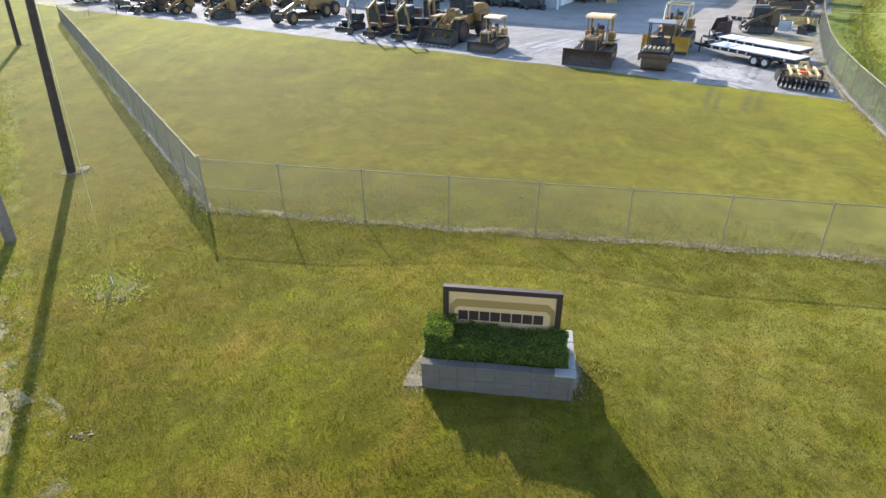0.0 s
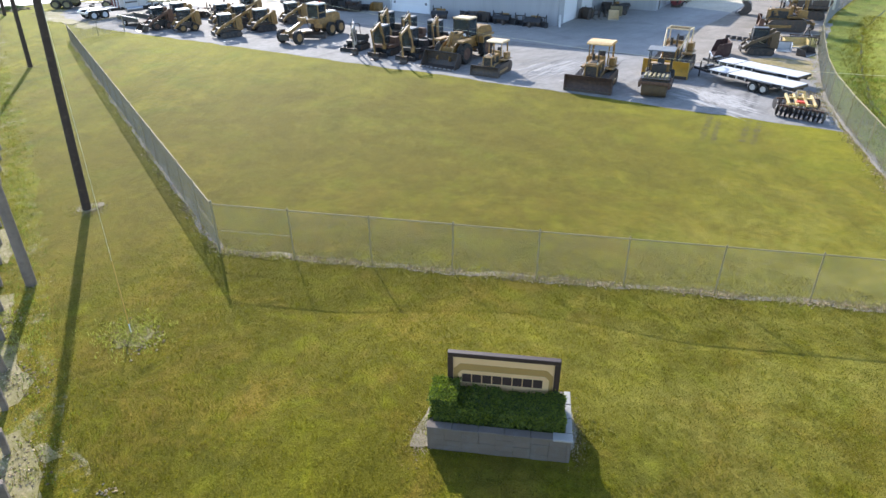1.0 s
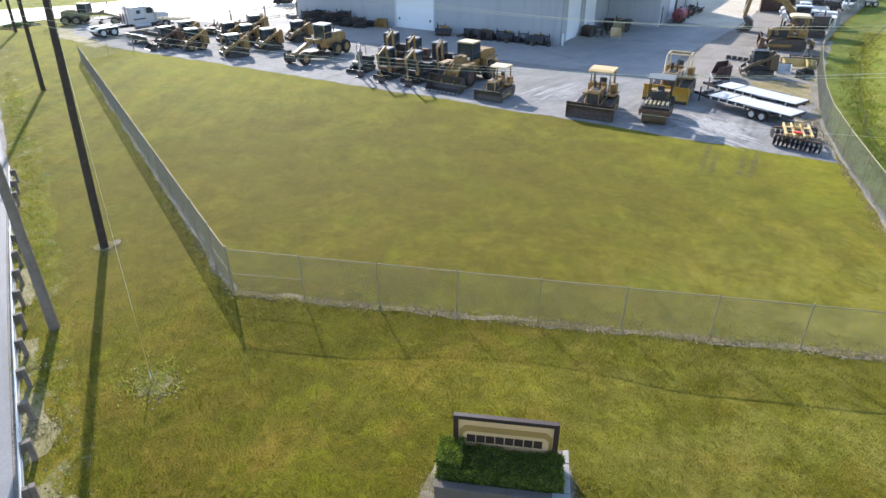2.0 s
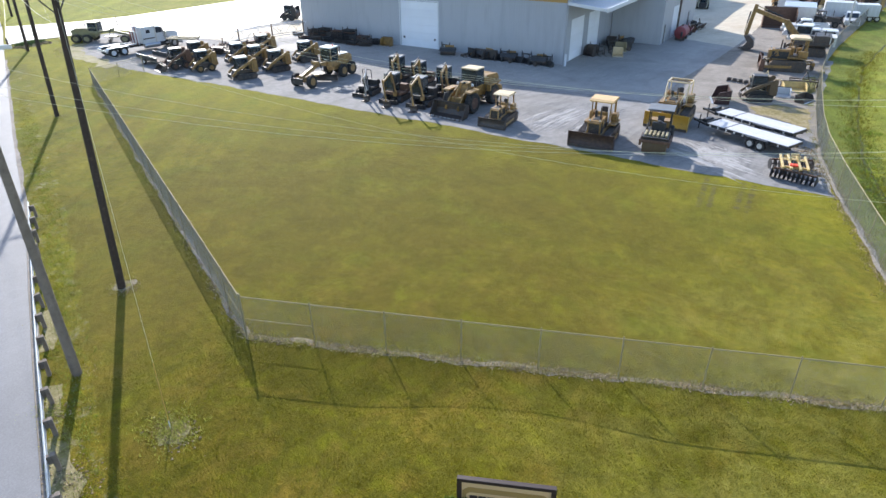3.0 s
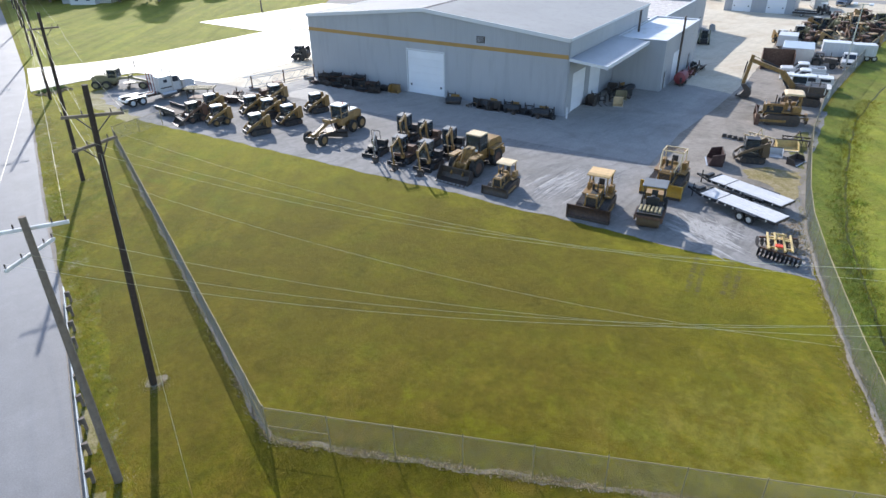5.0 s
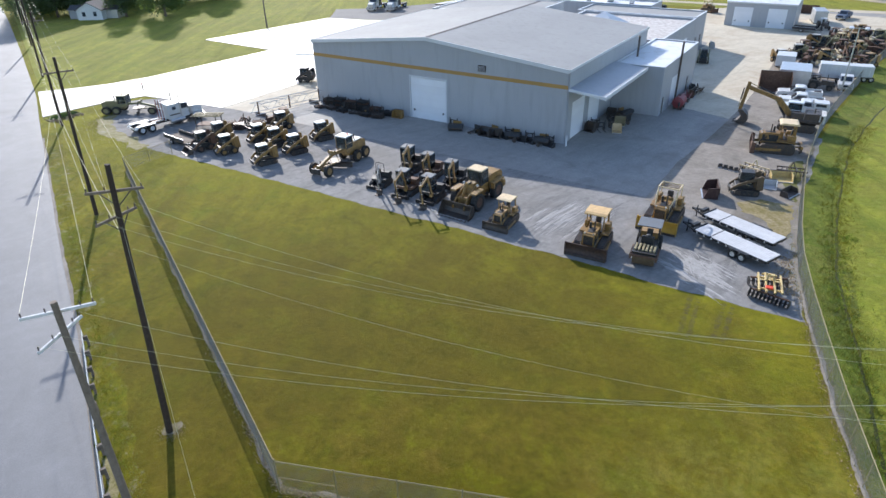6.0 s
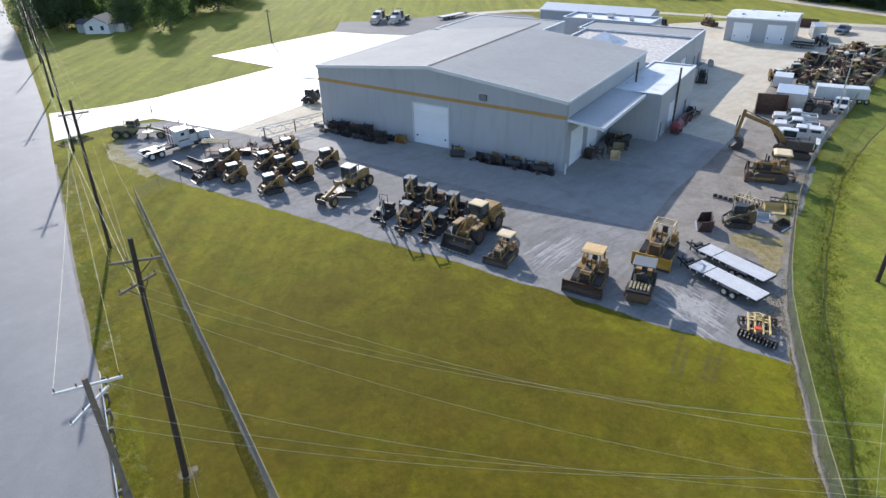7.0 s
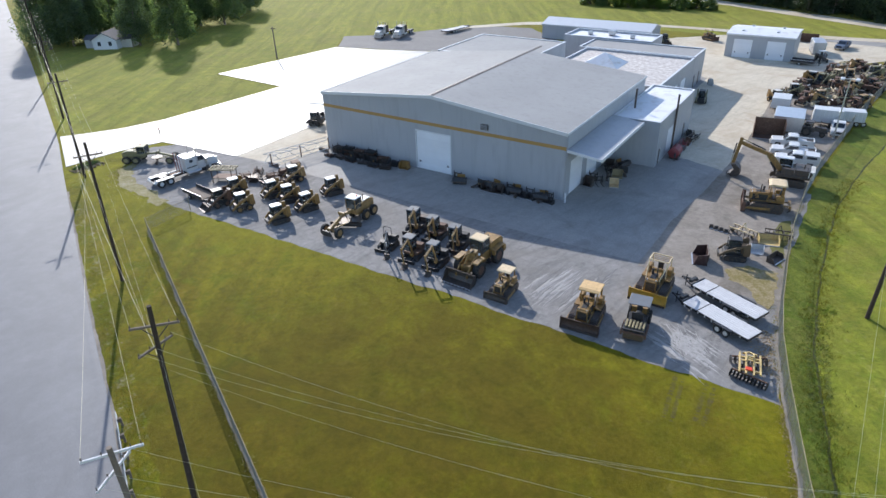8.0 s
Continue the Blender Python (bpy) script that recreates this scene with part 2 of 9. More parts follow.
def ground_cover(name, stops, coarse, fine, stain=None, rough=0.85, bump=0.5, dist=0.03, spec=0.3, stain_scale=0.12, lo=0.5, hi=0.75, streak=0.0):
    """Gravel, asphalt, concrete or soil: a ramp of colours over noise, grain, and stains."""
    m, nt, bsdf = nodes_of(name)
    vec = coords(nt)
    big, mid, grain = noise_node(nt, vec, coarse, 6, 0.65), noise_node(nt, vec, coarse * 6, 5, 0.6), noise_node(nt, vec, fine, 2, 0.7)
    c = ramp(nt, mixc(nt, 0.4, big, mid), stops)
    c = mixc(nt, rampf(nt, grain, 0.3, 0.7), mixc(nt, 1.0, c, (0.72, 0.72, 0.72), "MULTIPLY"), c)
    if streak:
        for deg in (62.0, 84.0):
            mp = nt.nodes.new("ShaderNodeMapping")
            mp.vector_type = "TEXTURE"
            mp.inputs["Rotation"].default_value = (0, 0, radians(deg))
            mp.inputs["Scale"].default_value = (14.0, 1.0, 1.0)
            link(nt, vec, mp.inputs["Vector"])
            s = rampf(nt, noise_node(nt, mp.outputs[0], 1.3, 5, 0.65, 0.3), 0.52, 0.74)
            c = mixc(nt, s, c, mixc(nt, 1.0, c, (1 - streak, 1 - streak, 1 - streak), "MULTIPLY"))
    if stain:
        c = mixc(nt, rampf(nt, noise_node(nt, vec, stain_scale, 7, 0.7, 0.6), lo, hi), c, stain)
    link(nt, c, bsdf.inputs["Base Color"])
    r = nt.nodes.new("ShaderNodeMapRange")
    r.inputs[3].default_value, r.inputs[4].default_value = rough - 0.1, min(1.0, rough + 0.1)
    link(nt, mid, r.inputs[0])
    link(nt, r.outputs[0], bsdf.inputs["Roughness"])
    bsdf.inputs["Specular IOR Level"].default_value = spec
    link(nt, bump_node(nt, mixc(nt, 0.5, mid, grain), bump, dist), bsdf.inputs["Normal"])
    return m


def siding_material(name, col, axis, pitch=0.3, rough=0.5, rib_bump=0.6, spec=0.5):
    """Painted ribbed sheet steel: ribs every pitch metres across an axis, sheets of slightly different shade, streaks."""
    m, nt, bsdf = nodes_of(name)
    vec = coords(nt)
    sep = nt.nodes.new("ShaderNodeSeparateXYZ")
    link(nt, vec, sep.inputs[0])
    wave = nt.nodes.new("ShaderNodeMath")
    wave.operation = "PINGPONG"
    wave.inputs[1].default_value = pitch / 2
    link(nt, sep.outputs[axis], wave.inputs[0])
    rib = rampf(nt, wave.outputs[0], 0.0, pitch * 0.16)
    mp = nt.nodes.new("ShaderNodeMapping")
    mp.inputs["Scale"].default_value = (1, 1, 0.12) if axis < 2 else (1, 1, 1)
    link(nt, vec, mp.inputs["Vector"])
    streak, big = noise_node(nt, mp.outputs[0], 1.3, 5, 0.6), noise_node(nt, vec, 0.12, 4)
    c = mixc(nt, rampf(nt, big, 0.35, 0.7), tuple(x * 0.93 for x in col), tuple(min(1, x * 1.05) for x in col))
    c = mixc(nt, rampf(nt, streak, 0.5, 0.85), c, tuple(x * 0.80 for x in col))
    link(nt, c, bsdf.inputs["Base Color"])
    bsdf.inputs["Roughness"].default_value = rough
    bsdf.inputs["Specular IOR Level"].default_value = spec
    link(nt, bump_node(nt, rib, rib_bump, 0.03), bsdf.inputs["Normal"])
    return m


def leaf_material(name, a, b, through_light=0.45):
    m, nt, bsdf = nodes_of(name)
    geo = nt.nodes.new("ShaderNodeNewGeometry")
    c = mixc(nt, geo.outputs["Random Per Island"], a, b)
    link(nt, c, bsdf.inputs["Base Color"])
    bsdf.inputs["Roughness"].default_value = 0.6
    tr = nt.nodes.new("ShaderNodeBsdfTranslucent")
    link(nt, mixc(nt, 1.0, c, (1.3, 1.5, 0.7), "MULTIPLY"), tr.inputs[0])
    mx = nt.nodes.new("ShaderNodeMixShader")
    mx.inputs[0].default_value = through_light
    link(nt, bsdf.outputs[0], mx.inputs[1])
    link(nt, tr.outputs[0], mx.inputs[2])
    link(nt, mx.outputs[0], nt.nodes["Material Output"].inputs[0])
    return m


def glass_material():
    m, nt, bsdf = nodes_of("tinted_glass")
    vec = coords(nt)
    c = mixc(nt, noise_node(nt, vec, 2.0), (0.022, 0.028, 0.036), (0.06, 0.07, 0.085))
    link(nt, c, bsdf.inputs["Base Color"])
    bsdf.inputs["Roughness"].default_value = 0.06
    bsdf.inputs["IOR"].default_value = 1.5
    return m


def clear_glass():
    m, nt, bsdf = nodes_of("clear_cab_glass")
    c = mixc(nt, noise_node(nt, coords(nt), 2.0), (0.06, 0.085, 0.10), (0.13, 0.16, 0.18))
    link(nt, c, bsdf.inputs["Base Color"])
    bsdf.inputs["Roughness"].default_value = 0.05
    bsdf.inputs["IOR"].default_value = 1.35
    bsdf.inputs["Transmission Weight"].default_value = 0.7
    return m


CAB_GLASS = clear_glass()
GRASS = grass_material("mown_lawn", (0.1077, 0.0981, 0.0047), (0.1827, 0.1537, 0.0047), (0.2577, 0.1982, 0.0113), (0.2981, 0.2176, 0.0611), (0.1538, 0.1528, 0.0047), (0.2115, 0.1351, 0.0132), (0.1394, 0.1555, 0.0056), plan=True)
VERGE = grass_material("ragged_verge", (0.1077, 0.0981, 0.0047), (0.1827, 0.1537, 0.0047), (0.2577, 0.1982, 0.0113), (0.3281, 0.2807, 0.1800), (0.1538, 0.1528, 0.0047), (0.2115, 0.1351, 0.0132), (0.1394, 0.1555, 0.0056), 0.53, 0.63)
FIELD = grass_material("greener_field", (0.185, 0.205, 0.030), (0.270, 0.278, 0.030), (0.350, 0.335, 0.042), (0.37, 0.33, 0.10), (0.205, 0.236, 0.024), (0.290, 0.245, 0.050), (0.190, 0.240, 0.024))
ROUGH = grass_material("rough_ditch_grass", (0.100, 0.130, 0.024), (0.175, 0.205, 0.030), (0.280, 0.280, 0.042), (0.31, 0.28, 0.10), (0.135, 0.178, 0.022), (0.215, 0.190, 0.052), (0.140, 0.195, 0.024))
# Haze and backlight over the west meadow are put into this grass colour.
HAZED_DRY_GRASS = grass_material("hazed_dry_grass", (0.20, 0.20, 0.030), (0.28, 0.27, 0.035), (0.33, 0.30, 0.045), (0.36, 0.31, 0.09), (0.22, 0.23, 0.03), (0.30, 0.25, 0.07), (0.21, 0.23, 0.03))
LANE = ground_cover("pale_dusty_lane", [(0.3, (0.52, 0.45, 0.33)), (0.5, (0.64, 0.565, 0.43)), (0.7, (0.73, 0.655, 0.52))], 0.22, 8.0, (0.40, 0.31, 0.21), 0.85, 0.35, 0.02, streak=0.14)
GRAVEL = ground_cover("pale_gravel", [(0.3, (0.19, 0.182, 0.17)), (0.5, (0.285, 0.272, 0.255)), (0.7, (0.39, 0.37, 0.35))], 0.35, 14.0, (0.20, 0.185, 0.165), 0.9, 0.6, 0.03, streak=0.3)
PAVING = ground_cover("worn_yard_concrete", [(0.3, (0.27, 0.26, 0.24)), (0.5, (0.34, 0.325, 0.30)), (0.7, (0.41, 0.39, 0.355))], 0.12, 6.0, (0.18, 0.17, 0.155), 0.75, 0.25, 0.02, streak=0.13)
DIRT = ground_cover("brown_gravel_dirt", [(0.3, (0.195, 0.168, 0.140)), (0.5, (0.300, 0.262, 0.218)), (0.7, (0.40, 0.355, 0.305))], 0.3, 12.0, (0.10, 0.085, 0.06), 0.92, 0.7, 0.04)
CONCRETE = ground_cover("sunlit_concrete", [(0.3, (0.40, 0.385, 0.355)), (0.5, (0.48, 0.465, 0.43)), (0.7, (0.56, 0.54, 0.50))], 0.08, 5.0, (0.27, 0.255, 0.235), 0.55, 0.15, 0.01, 0.5, streak=0.25)
ASPHALT = ground_cover("grey_road_asphalt", [(0.3, (0.135, 0.136, 0.142)), (0.5, (0.185, 0.186, 0.192)), (0.7, (0.24, 0.24, 0.245))], 0.12, 16.0, (0.125, 0.125, 0.130), 0.665, 0.25, 0.01, 0.45)
DRYSOIL = ground_cover("pale_dry_soil", [(0.3, (0.13, 0.105, 0.07)), (0.5, (0.28, 0.235, 0.165)), (0.7, (0.46, 0.405, 0.31))], 1.6, 9.0, (0.12, 0.12, 0.04), 0.95, 0.9, 0.06)
SIDING_X = siding_material("grey_ribbed_siding_front", (0.38, 0.39, 0.405), 0)
SIDING_Y = siding_material("grey_ribbed_siding_side", (0.39, 0.40, 0.415), 1)
ROOFING = siding_material("grey_metal_roof_sheet", (0.335, 0.33, 0.315), 1, 0.6, 0.8, 0.25, 0.2)
WHITE_ROOF = paint("white_membrane_roof", (0.78, 0.79, 0.80), 0.6, 0, 0.1, 0.25, 4, 0.1, (0.42, 0.38, 0.32), 0.3)
PATCHY_ROOF = paint("patched_white_roof", (0.78, 0.75, 0.70), 0.7, 0, 0.12, 0.6, 4, 0.2, (0.20, 0.13, 0.09), 0.85)
WHITE_DOOR = paint("white_door_panel", (0.84, 0.85, 0.87), 0.5, 0, 0.06, 0.5, 20, 0.05)
TRIM_WHITE = paint("white_metal_trim", (0.68, 0.69, 0.70), 0.4, 0, 0.08, 1, 20, 0.05)
STRIPE = paint("ochre_stripe_paint", (0.42, 0.25, 0.075), 0.5, 0, 0.1, 0.6, 20, 0.05)
YELLOW = paint("machine_yellow", (0.48, 0.270, 0.062), 0.5, 0, 0.36, 1.6, 30, 0.2, (0.062, 0.042, 0.026), 1.15)
YELLOW_B = paint("bright_machine_yellow", (0.56, 0.33, 0.040), 0.45, 0, 0.15, 1.6, 30, 0.1, (0.25, 0.16, 0.06), 0.25)
TAN = paint("faded_cream_yellow", (0.56, 0.335, 0.110), 0.5, 0, 0.30, 1.4, 30, 0.15, (0.10, 0.068, 0.042), 1.0)
WHITE = paint("white_vehicle_paint", (0.62, 0.62, 0.61), 0.35, 0, 0.08, 1.2, 30, 0.05, (0.40, 0.37, 0.33), 0.15)
CREAM = paint("cream_canopy_paint", (0.72, 0.55, 0.32), 0.5, 0, 0.1, 1.2, 30, 0.08, (0.42, 0.32, 0.19), 0.35)
ORANGE_ROOF = paint("sunburnt_orange_canopy", (0.72, 0.47, 0.20), 0.5, 0, 0.14, 1.4, 30, 0.1, (0.36, 0.22, 0.09), 0.4)
MAROON = paint("dark_maroon_steel", (0.050, 0.022, 0.020), 0.6, 0.1, 0.3, 2, 25, 0.25, (0.11, 0.07, 0.05), 0.4)
BLACK = paint("black_steel_paint", (0.025, 0.025, 0.027), 0.5, 0, 0.3, 2, 30, 0.15, (0.10, 0.085, 0.065), 0.3)
STEEL = paint("worn_dark_steel", (0.085, 0.075, 0.068), 0.5, 0.4, 0.3, 2, 30, 0.25, (0.16, 0.10, 0.06), 0.45)
RUST = paint("rusty_brown_steel", (0.12, 0.062, 0.04), 0.75, 0.1, 0.3, 2, 25, 0.35, (0.20, 0.13, 0.08), 0.45)
RUBBER = paint("black_tyre_rubber", (0.022, 0.021, 0.020), 0.85, 0, 0.25, 3, 40, 0.3, (0.11, 0.095, 0.075), 0.4)
GALV = paint("galvanised_steel", (0.56, 0.57, 0.58), 0.36, 0.7, 0.12, 3, 40, 0.1)
ALU = paint("pale_bare_aluminium", (0.62, 0.63, 0.64), 0.38, 0.5, 0.1, 2, 40, 0.1)
DUSTY_DRUM = paint("dusty_roller_drum", (0.13, 0.085, 0.042), 0.7, 0.1, 0.25, 2, 30, 0.2, (0.12, 0.09, 0.06), 0.6)
PALE_ROOF = paint("pale_dusty_cab_roof", (0.66, 0.64, 0.58), 0.6, 0, 0.15, 2, 30, 0.1, (0.25, 0.21, 0.16), 0.5)
GREY_ROOF = paint("grey_cab_roof", (0.16, 0.175, 0.19), 0.6, 0, 0.15, 2, 30, 0.1, (0.16, 0.145, 0.12), 0.4, 0.3)
WHITE_CAB = paint("sunbleached_white_roof", (0.74, 0.72, 0.66), 0.5, 0, 0.08, 2, 30, 0.08, (0.45, 0.40, 0.32), 0.25)
DARK_BLADE = paint("dark_worn_blade_steel", (0.060, 0.038, 0.032), 0.6, 0.2, 0.3, 2, 25, 0.3, (0.12, 0.07, 0.045), 0.5)
PALE_FRAME = paint("pale_yellow_frame_paint", (0.64, 0.47, 0.19), 0.5, 0, 0.15, 1.6, 30, 0.1, (0.30, 0.20, 0.09), 0.35)
RAIL_GALV = paint("dull_fence_pipe", (0.34, 0.285, 0.165), 0.6, 0.0, 0.15, 3, 40, 0.1, spec=0.2)
CHROME = paint("bright_chrome", (0.6, 0.6, 0.6), 0.32, 1.0, 0.05, 3, 30, 0.0)
WOOD_DARK = paint("creosoted_pole_wood", (0.050, 0.034, 0.024), 0.85, 0, 0.35, 2.5, 35, 0.5, (0.10, 0.07, 0.05), 0.3)
WOOD_GREY = paint("weathered_grey_pole_wood", (0.22, 0.175, 0.135), 0.9, 0, 0.25, 2.5, 35, 0.5, (0.12, 0.09, 0.07), 0.35)
WOOD_WHITE = paint("pale_weathered_crossarm", (0.74, 0.73, 0.71), 0.8, 0, 0.2, 2.5, 30, 0.3)
RED = paint("faded_red_paint", (0.25, 0.045, 0.05), 0.5, 0, 0.2, 2, 30, 0.1, (0.14, 0.07, 0.05), 0.35)
ORANGE_RED = paint("bright_red_panel", (0.75, 0.07, 0.02), 0.5, 0, 0.1, 2, 30, 0.05)
BLUE = paint("dull_blue_paint", (0.09, 0.13, 0.20), 0.5, 0, 0.2, 2, 30, 0.1, (0.12, 0.1, 0.08), 0.3)
GREEN_DULL = paint("dull_olive_paint", (0.23, 0.21, 0.105), 0.6, 0, 0.25, 2, 30, 0.15, (0.2, 0.16, 0.1), 0.4)
GLASS = glass_material()
BLOCK = paint("grey_concrete_block", (0.140, 0.112, 0.088), 0.9, 0, 0.18, 1.5, 18, 0.5, (0.14, 0.13, 0.12), 0.35)
PLANK = paint("pale_deck_plank", (0.62, 0.61, 0.60), 0.65, 0, 0.12, 1.5, 30, 0.2, (0.44, 0.42, 0.40), 0.25)
LEAF = leaf_material("tree_leaf", (0.080, 0.115, 0.070), (0.165, 0.205, 0.110), 0.6)
DARK_LEAF = leaf_material("dark_wood_leaf", (0.034, 0.056, 0.034), (0.070, 0.098, 0.050))
BUSH_LEAF = leaf_material("bush_leaf", (0.05, 0.085, 0.02), (0.12, 0.16, 0.035))
DITCH_LEAF = leaf_material("ditch_weed_leaf", (0.10, 0.13, 0.03), (0.22, 0.26, 0.06))
LINK = paint("dull_chain_link_wire", (0.26, 0.25, 0.22), 0.6, 0.3, 0.12, 3, 40, 0.0)
SHINGLE = paint("grey_roof_shingle", (0.11, 0.11, 0.12), 0.9, 0, 0.2, 1.5, 12, 0.4)
STONE_CAP = paint("pale_stone_cap", (0.33, 0.31, 0.28), 0.8, 0, 0.2, 2, 20, 0.3)
HEDGE = leaf_material("hedge_leaf", (0.028, 0.052, 0.005), (0.19, 0.225, 0.018))
WEED = leaf_material("dry_weed", (0.13, 0.115, 0.035), (0.34, 0.29, 0.15))
BLADE = leaf_material("grass_blade", (0.060, 0.054, 0.004), (0.205, 0.166, 0.011))
PALE_WEED = leaf_material("pale_green_weed", (0.16, 0.17, 0.03), (0.41, 0.37, 0.14))
SIGN_CREAM = paint("cream_sign_face", (0.72, 0.465, 0.225), 0.45, 0, 0.06, 1.2, 20, 0.03)
SIGN_GOLD = paint("gold_sign_band", (0.40, 0.24, 0.075), 0.45, 0, 0.08, 1.2, 20, 0.03)
SIGN_BROWN = paint("dark_brown_sign_frame", (0.040, 0.022, 0.016), 0.55, 0, 0.2, 2, 20, 0.1)
PORCELAIN = paint("brown_insulator_glaze", (0.10, 0.075, 0.065), 0.2, 0, 0.1, 3, 20, 0.0)
WIRE = paint("bare_aluminium_wire", (0.74, 0.70, 0.46), 0.4, 0.1, 0.1, 3, 20, 0.0)

# ---- the ground and what is laid on it ----
rng = random.Random(7)


def sheet(name, outline, z, material, label, category="ground", wobble=0.0, step=0.8, thick=0.0, sub=None):
    """A flat piece of ground of the given outline; wobble makes its edge uneven; thick gives it a step down at its edge."""
    pts = []
    for (x0, y0), (x1, y1) in zip(outline, outline[1:] + outline[:1]):
        n = max(1, int(math.hypot(x1 - x0, y1 - y0) / step)) if wobble else 1
        for i in range(n):
            x, y = x0 + (x1 - x0) * i / n, y0 + (y1 - y0) * i / n
            if wobble:
                d = noise.noise_vector(Vector((x * 0.45, y * 0.45, 3.1))) * wobble + noise.noise_vector(Vector((x * 1.9, y * 1.9, 8.0))) * wobble * 0.5
                x, y = x + d.x, y + d.y
            pts.append((x, y))
    n = len(pts)
    vs = [Vector((x, y, z)) for x, y in pts]
    fs = []
    for a, b, c in geometry.tessellate_polygon([vs]):
        turn = (vs[b] - vs[a]).cross(vs[c] - vs[a]).z
        if abs(turn) > 1e-9:
            fs.append((a, b, c) if turn > 0 else (a, c, b))
    if thick:
        vs += [v - Vector((0, 0, thick)) for v in vs]
        fs += [(i, n + i, n + (i + 1) % n, (i + 1) % n) for i in range(n)]
    me = bpy.data.meshes.new(name)
    me.from_pydata([tuple(v) for v in vs], [], fs)
    me.update()
    me.materials.append(material)
    return tagged(new(name, me), label, category, "", "structure")


MOUND = (-4.6, 9.75)


def ground_z(x, y):
    """Height of the lawn: level, but for the low grassy mound under the sign."""
    u = min(1.0, max(0.0, (math.hypot(x - MOUND[0], y - MOUND[1]) - 2.0) / 6.2))
    return 0.86 * (1 - 3 * u * u + 2 * u ** 3)


def make_ground():
    g = G()
    far = [-3000, -900, -320, -130, -40, 20, 90, 300, 900, 3000]
    xs = sorted(far + [-13.2 + 0.43 * i for i in range(41)])
    ys = sorted(far + [1.15 + 0.43 * i for i in range(41)])
    vs = [(x, y, ground_z(x, y)) for y in ys for x in xs]
    n = len(xs)
    g.add(vs, [(j * n + i, j * n + i + 1, (j + 1) * n + i + 1, (j + 1) * n + i) for j in range(len(ys) - 1) for i in range(n - 1)])
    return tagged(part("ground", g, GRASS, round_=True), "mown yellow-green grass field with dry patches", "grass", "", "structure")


make_ground()
RIGHT_FENCE = [(4.4, 34.0), (3.1, 39.1), (2.0, 43.6), (0.8, 49.2), (0.1, 54.4), (-0.6, 62.8), (-1.1, 70.7), (-1.1, 82.3), (-0.4, 93.1), (0.8, 103.5), (2.8, 121.1), (5.7, 139.7), (8.6, 158.0)]
sheet("yard_gravel", [(-68.0, 41.2), (-49.0, 41.9), (-30.0, 42.2), (-16.0, 42.4), (2.0, 42.4), (0.9, 49.2), (0.2, 54.4), (-0.5, 62.8), (-0.5, 84.0), (-72.0, 84.0), (-77.0, 70.0), (-88.0, 56.2), (-90.6, 53.4), (-90.2, 50.6), (-86.6, 46.8), (-84.4, 44.0), (-80.0, 42.6), (-76.0, 42.2)], 0.012, GRAVEL, "pale compacted gravel yard with tyre tracks", "gravel", 0.35)
sheet("yard_pavement", [(-72.0, 57.5), (-13.5, 57.2), (-13.0, 66.0), (-8.0, 82.0), (-8.0, 113.0), (-8.0, 142.0), (-4.0, 160.0), (10.0, 172.0), (24.0, 190.0), (-30.0, 180.0), (-60.0, 150.0), (-90.0, 128.0), (-72.0, 100.0)], 0.030, PAVING, "worn grey concrete yard paving with oil stains", "pavement", 0.12, 1.5)
# Pale dust plus sunlight in the colour: it starts at the building's shadow edge.
sheet("sunlit_dusty_lane", [(-17.5, 88.5), (-10.1, 86.0), (-9.6, 118.0), (-8.8, 132.0), (-6.6, 141.0), (-4.2, 150.0), (0.4, 159.5), (10.0, 170.0), (14.0, 178.0), (-4.0, 181.0), (-30.0, 180.5), (-42.0, 170.0), (-43.0, 156.0), (-34.0, 143.0), (-24.5, 134.0), (-24.3, 103.0), (-19.0, 101.0)], 0.036, LANE, "pale dusty hard-packed lane beside the buildings, its colour brightened for sunlight", "lane", 0.4, 1.0)
sheet("yard_dirt", [(-13.4, 56.6), (-0.2, 56.0), (-0.6, 62.8), (-1.1, 70.7), (-1.1, 82.3), (-0.4, 93.1), (0.8, 103.5), (2.8, 121.1), (5.7, 139.7), (8.6, 158.0), (-1.5, 161.0), (-5.4, 150.0), (-7.7, 141.0), (-9.6, 132.0), (-11.0, 122.0), (-11.0, 118.0), (-10.8, 95.0), (-11.8, 80.0), (-13.2, 68.0)], 0.042, DIRT, "brown gravel and dirt storage strip", "dirt", 0.12)
sheet("concrete_apron", [(-109.3, 48.7), (-106.3, 52.6), (-103.6, 57.0), (-101.5, 63.2), (-100.3, 73.5), (-98.9, 89.4), (-119.9, 90.4), (-114.4, 124.0), (-105.0, 125.6), (-89.6, 130.0), (-75.0, 131.0), (-74.8, 77.0), (-75.2, 57.2), (-86.0, 56.3), (-91.2, 55.7), (-93.2, 51.0), (-94.2, 46.0), (-94.5, 41.6)], 0.075, CONCRETE, "bright sunlit concrete drive and truck apron", "concrete", 0.0, 1, 0.08)
sheet("worn_concrete_strip", [(-75.1, 57.4), (-66.5, 58.2), (-65.5, 67.0), (-65.5, 97.0), (-74.7, 97.0)], 0.037, LANE, "worn pale tan concrete beside the warehouse", "concrete", 0.1, 1.5)
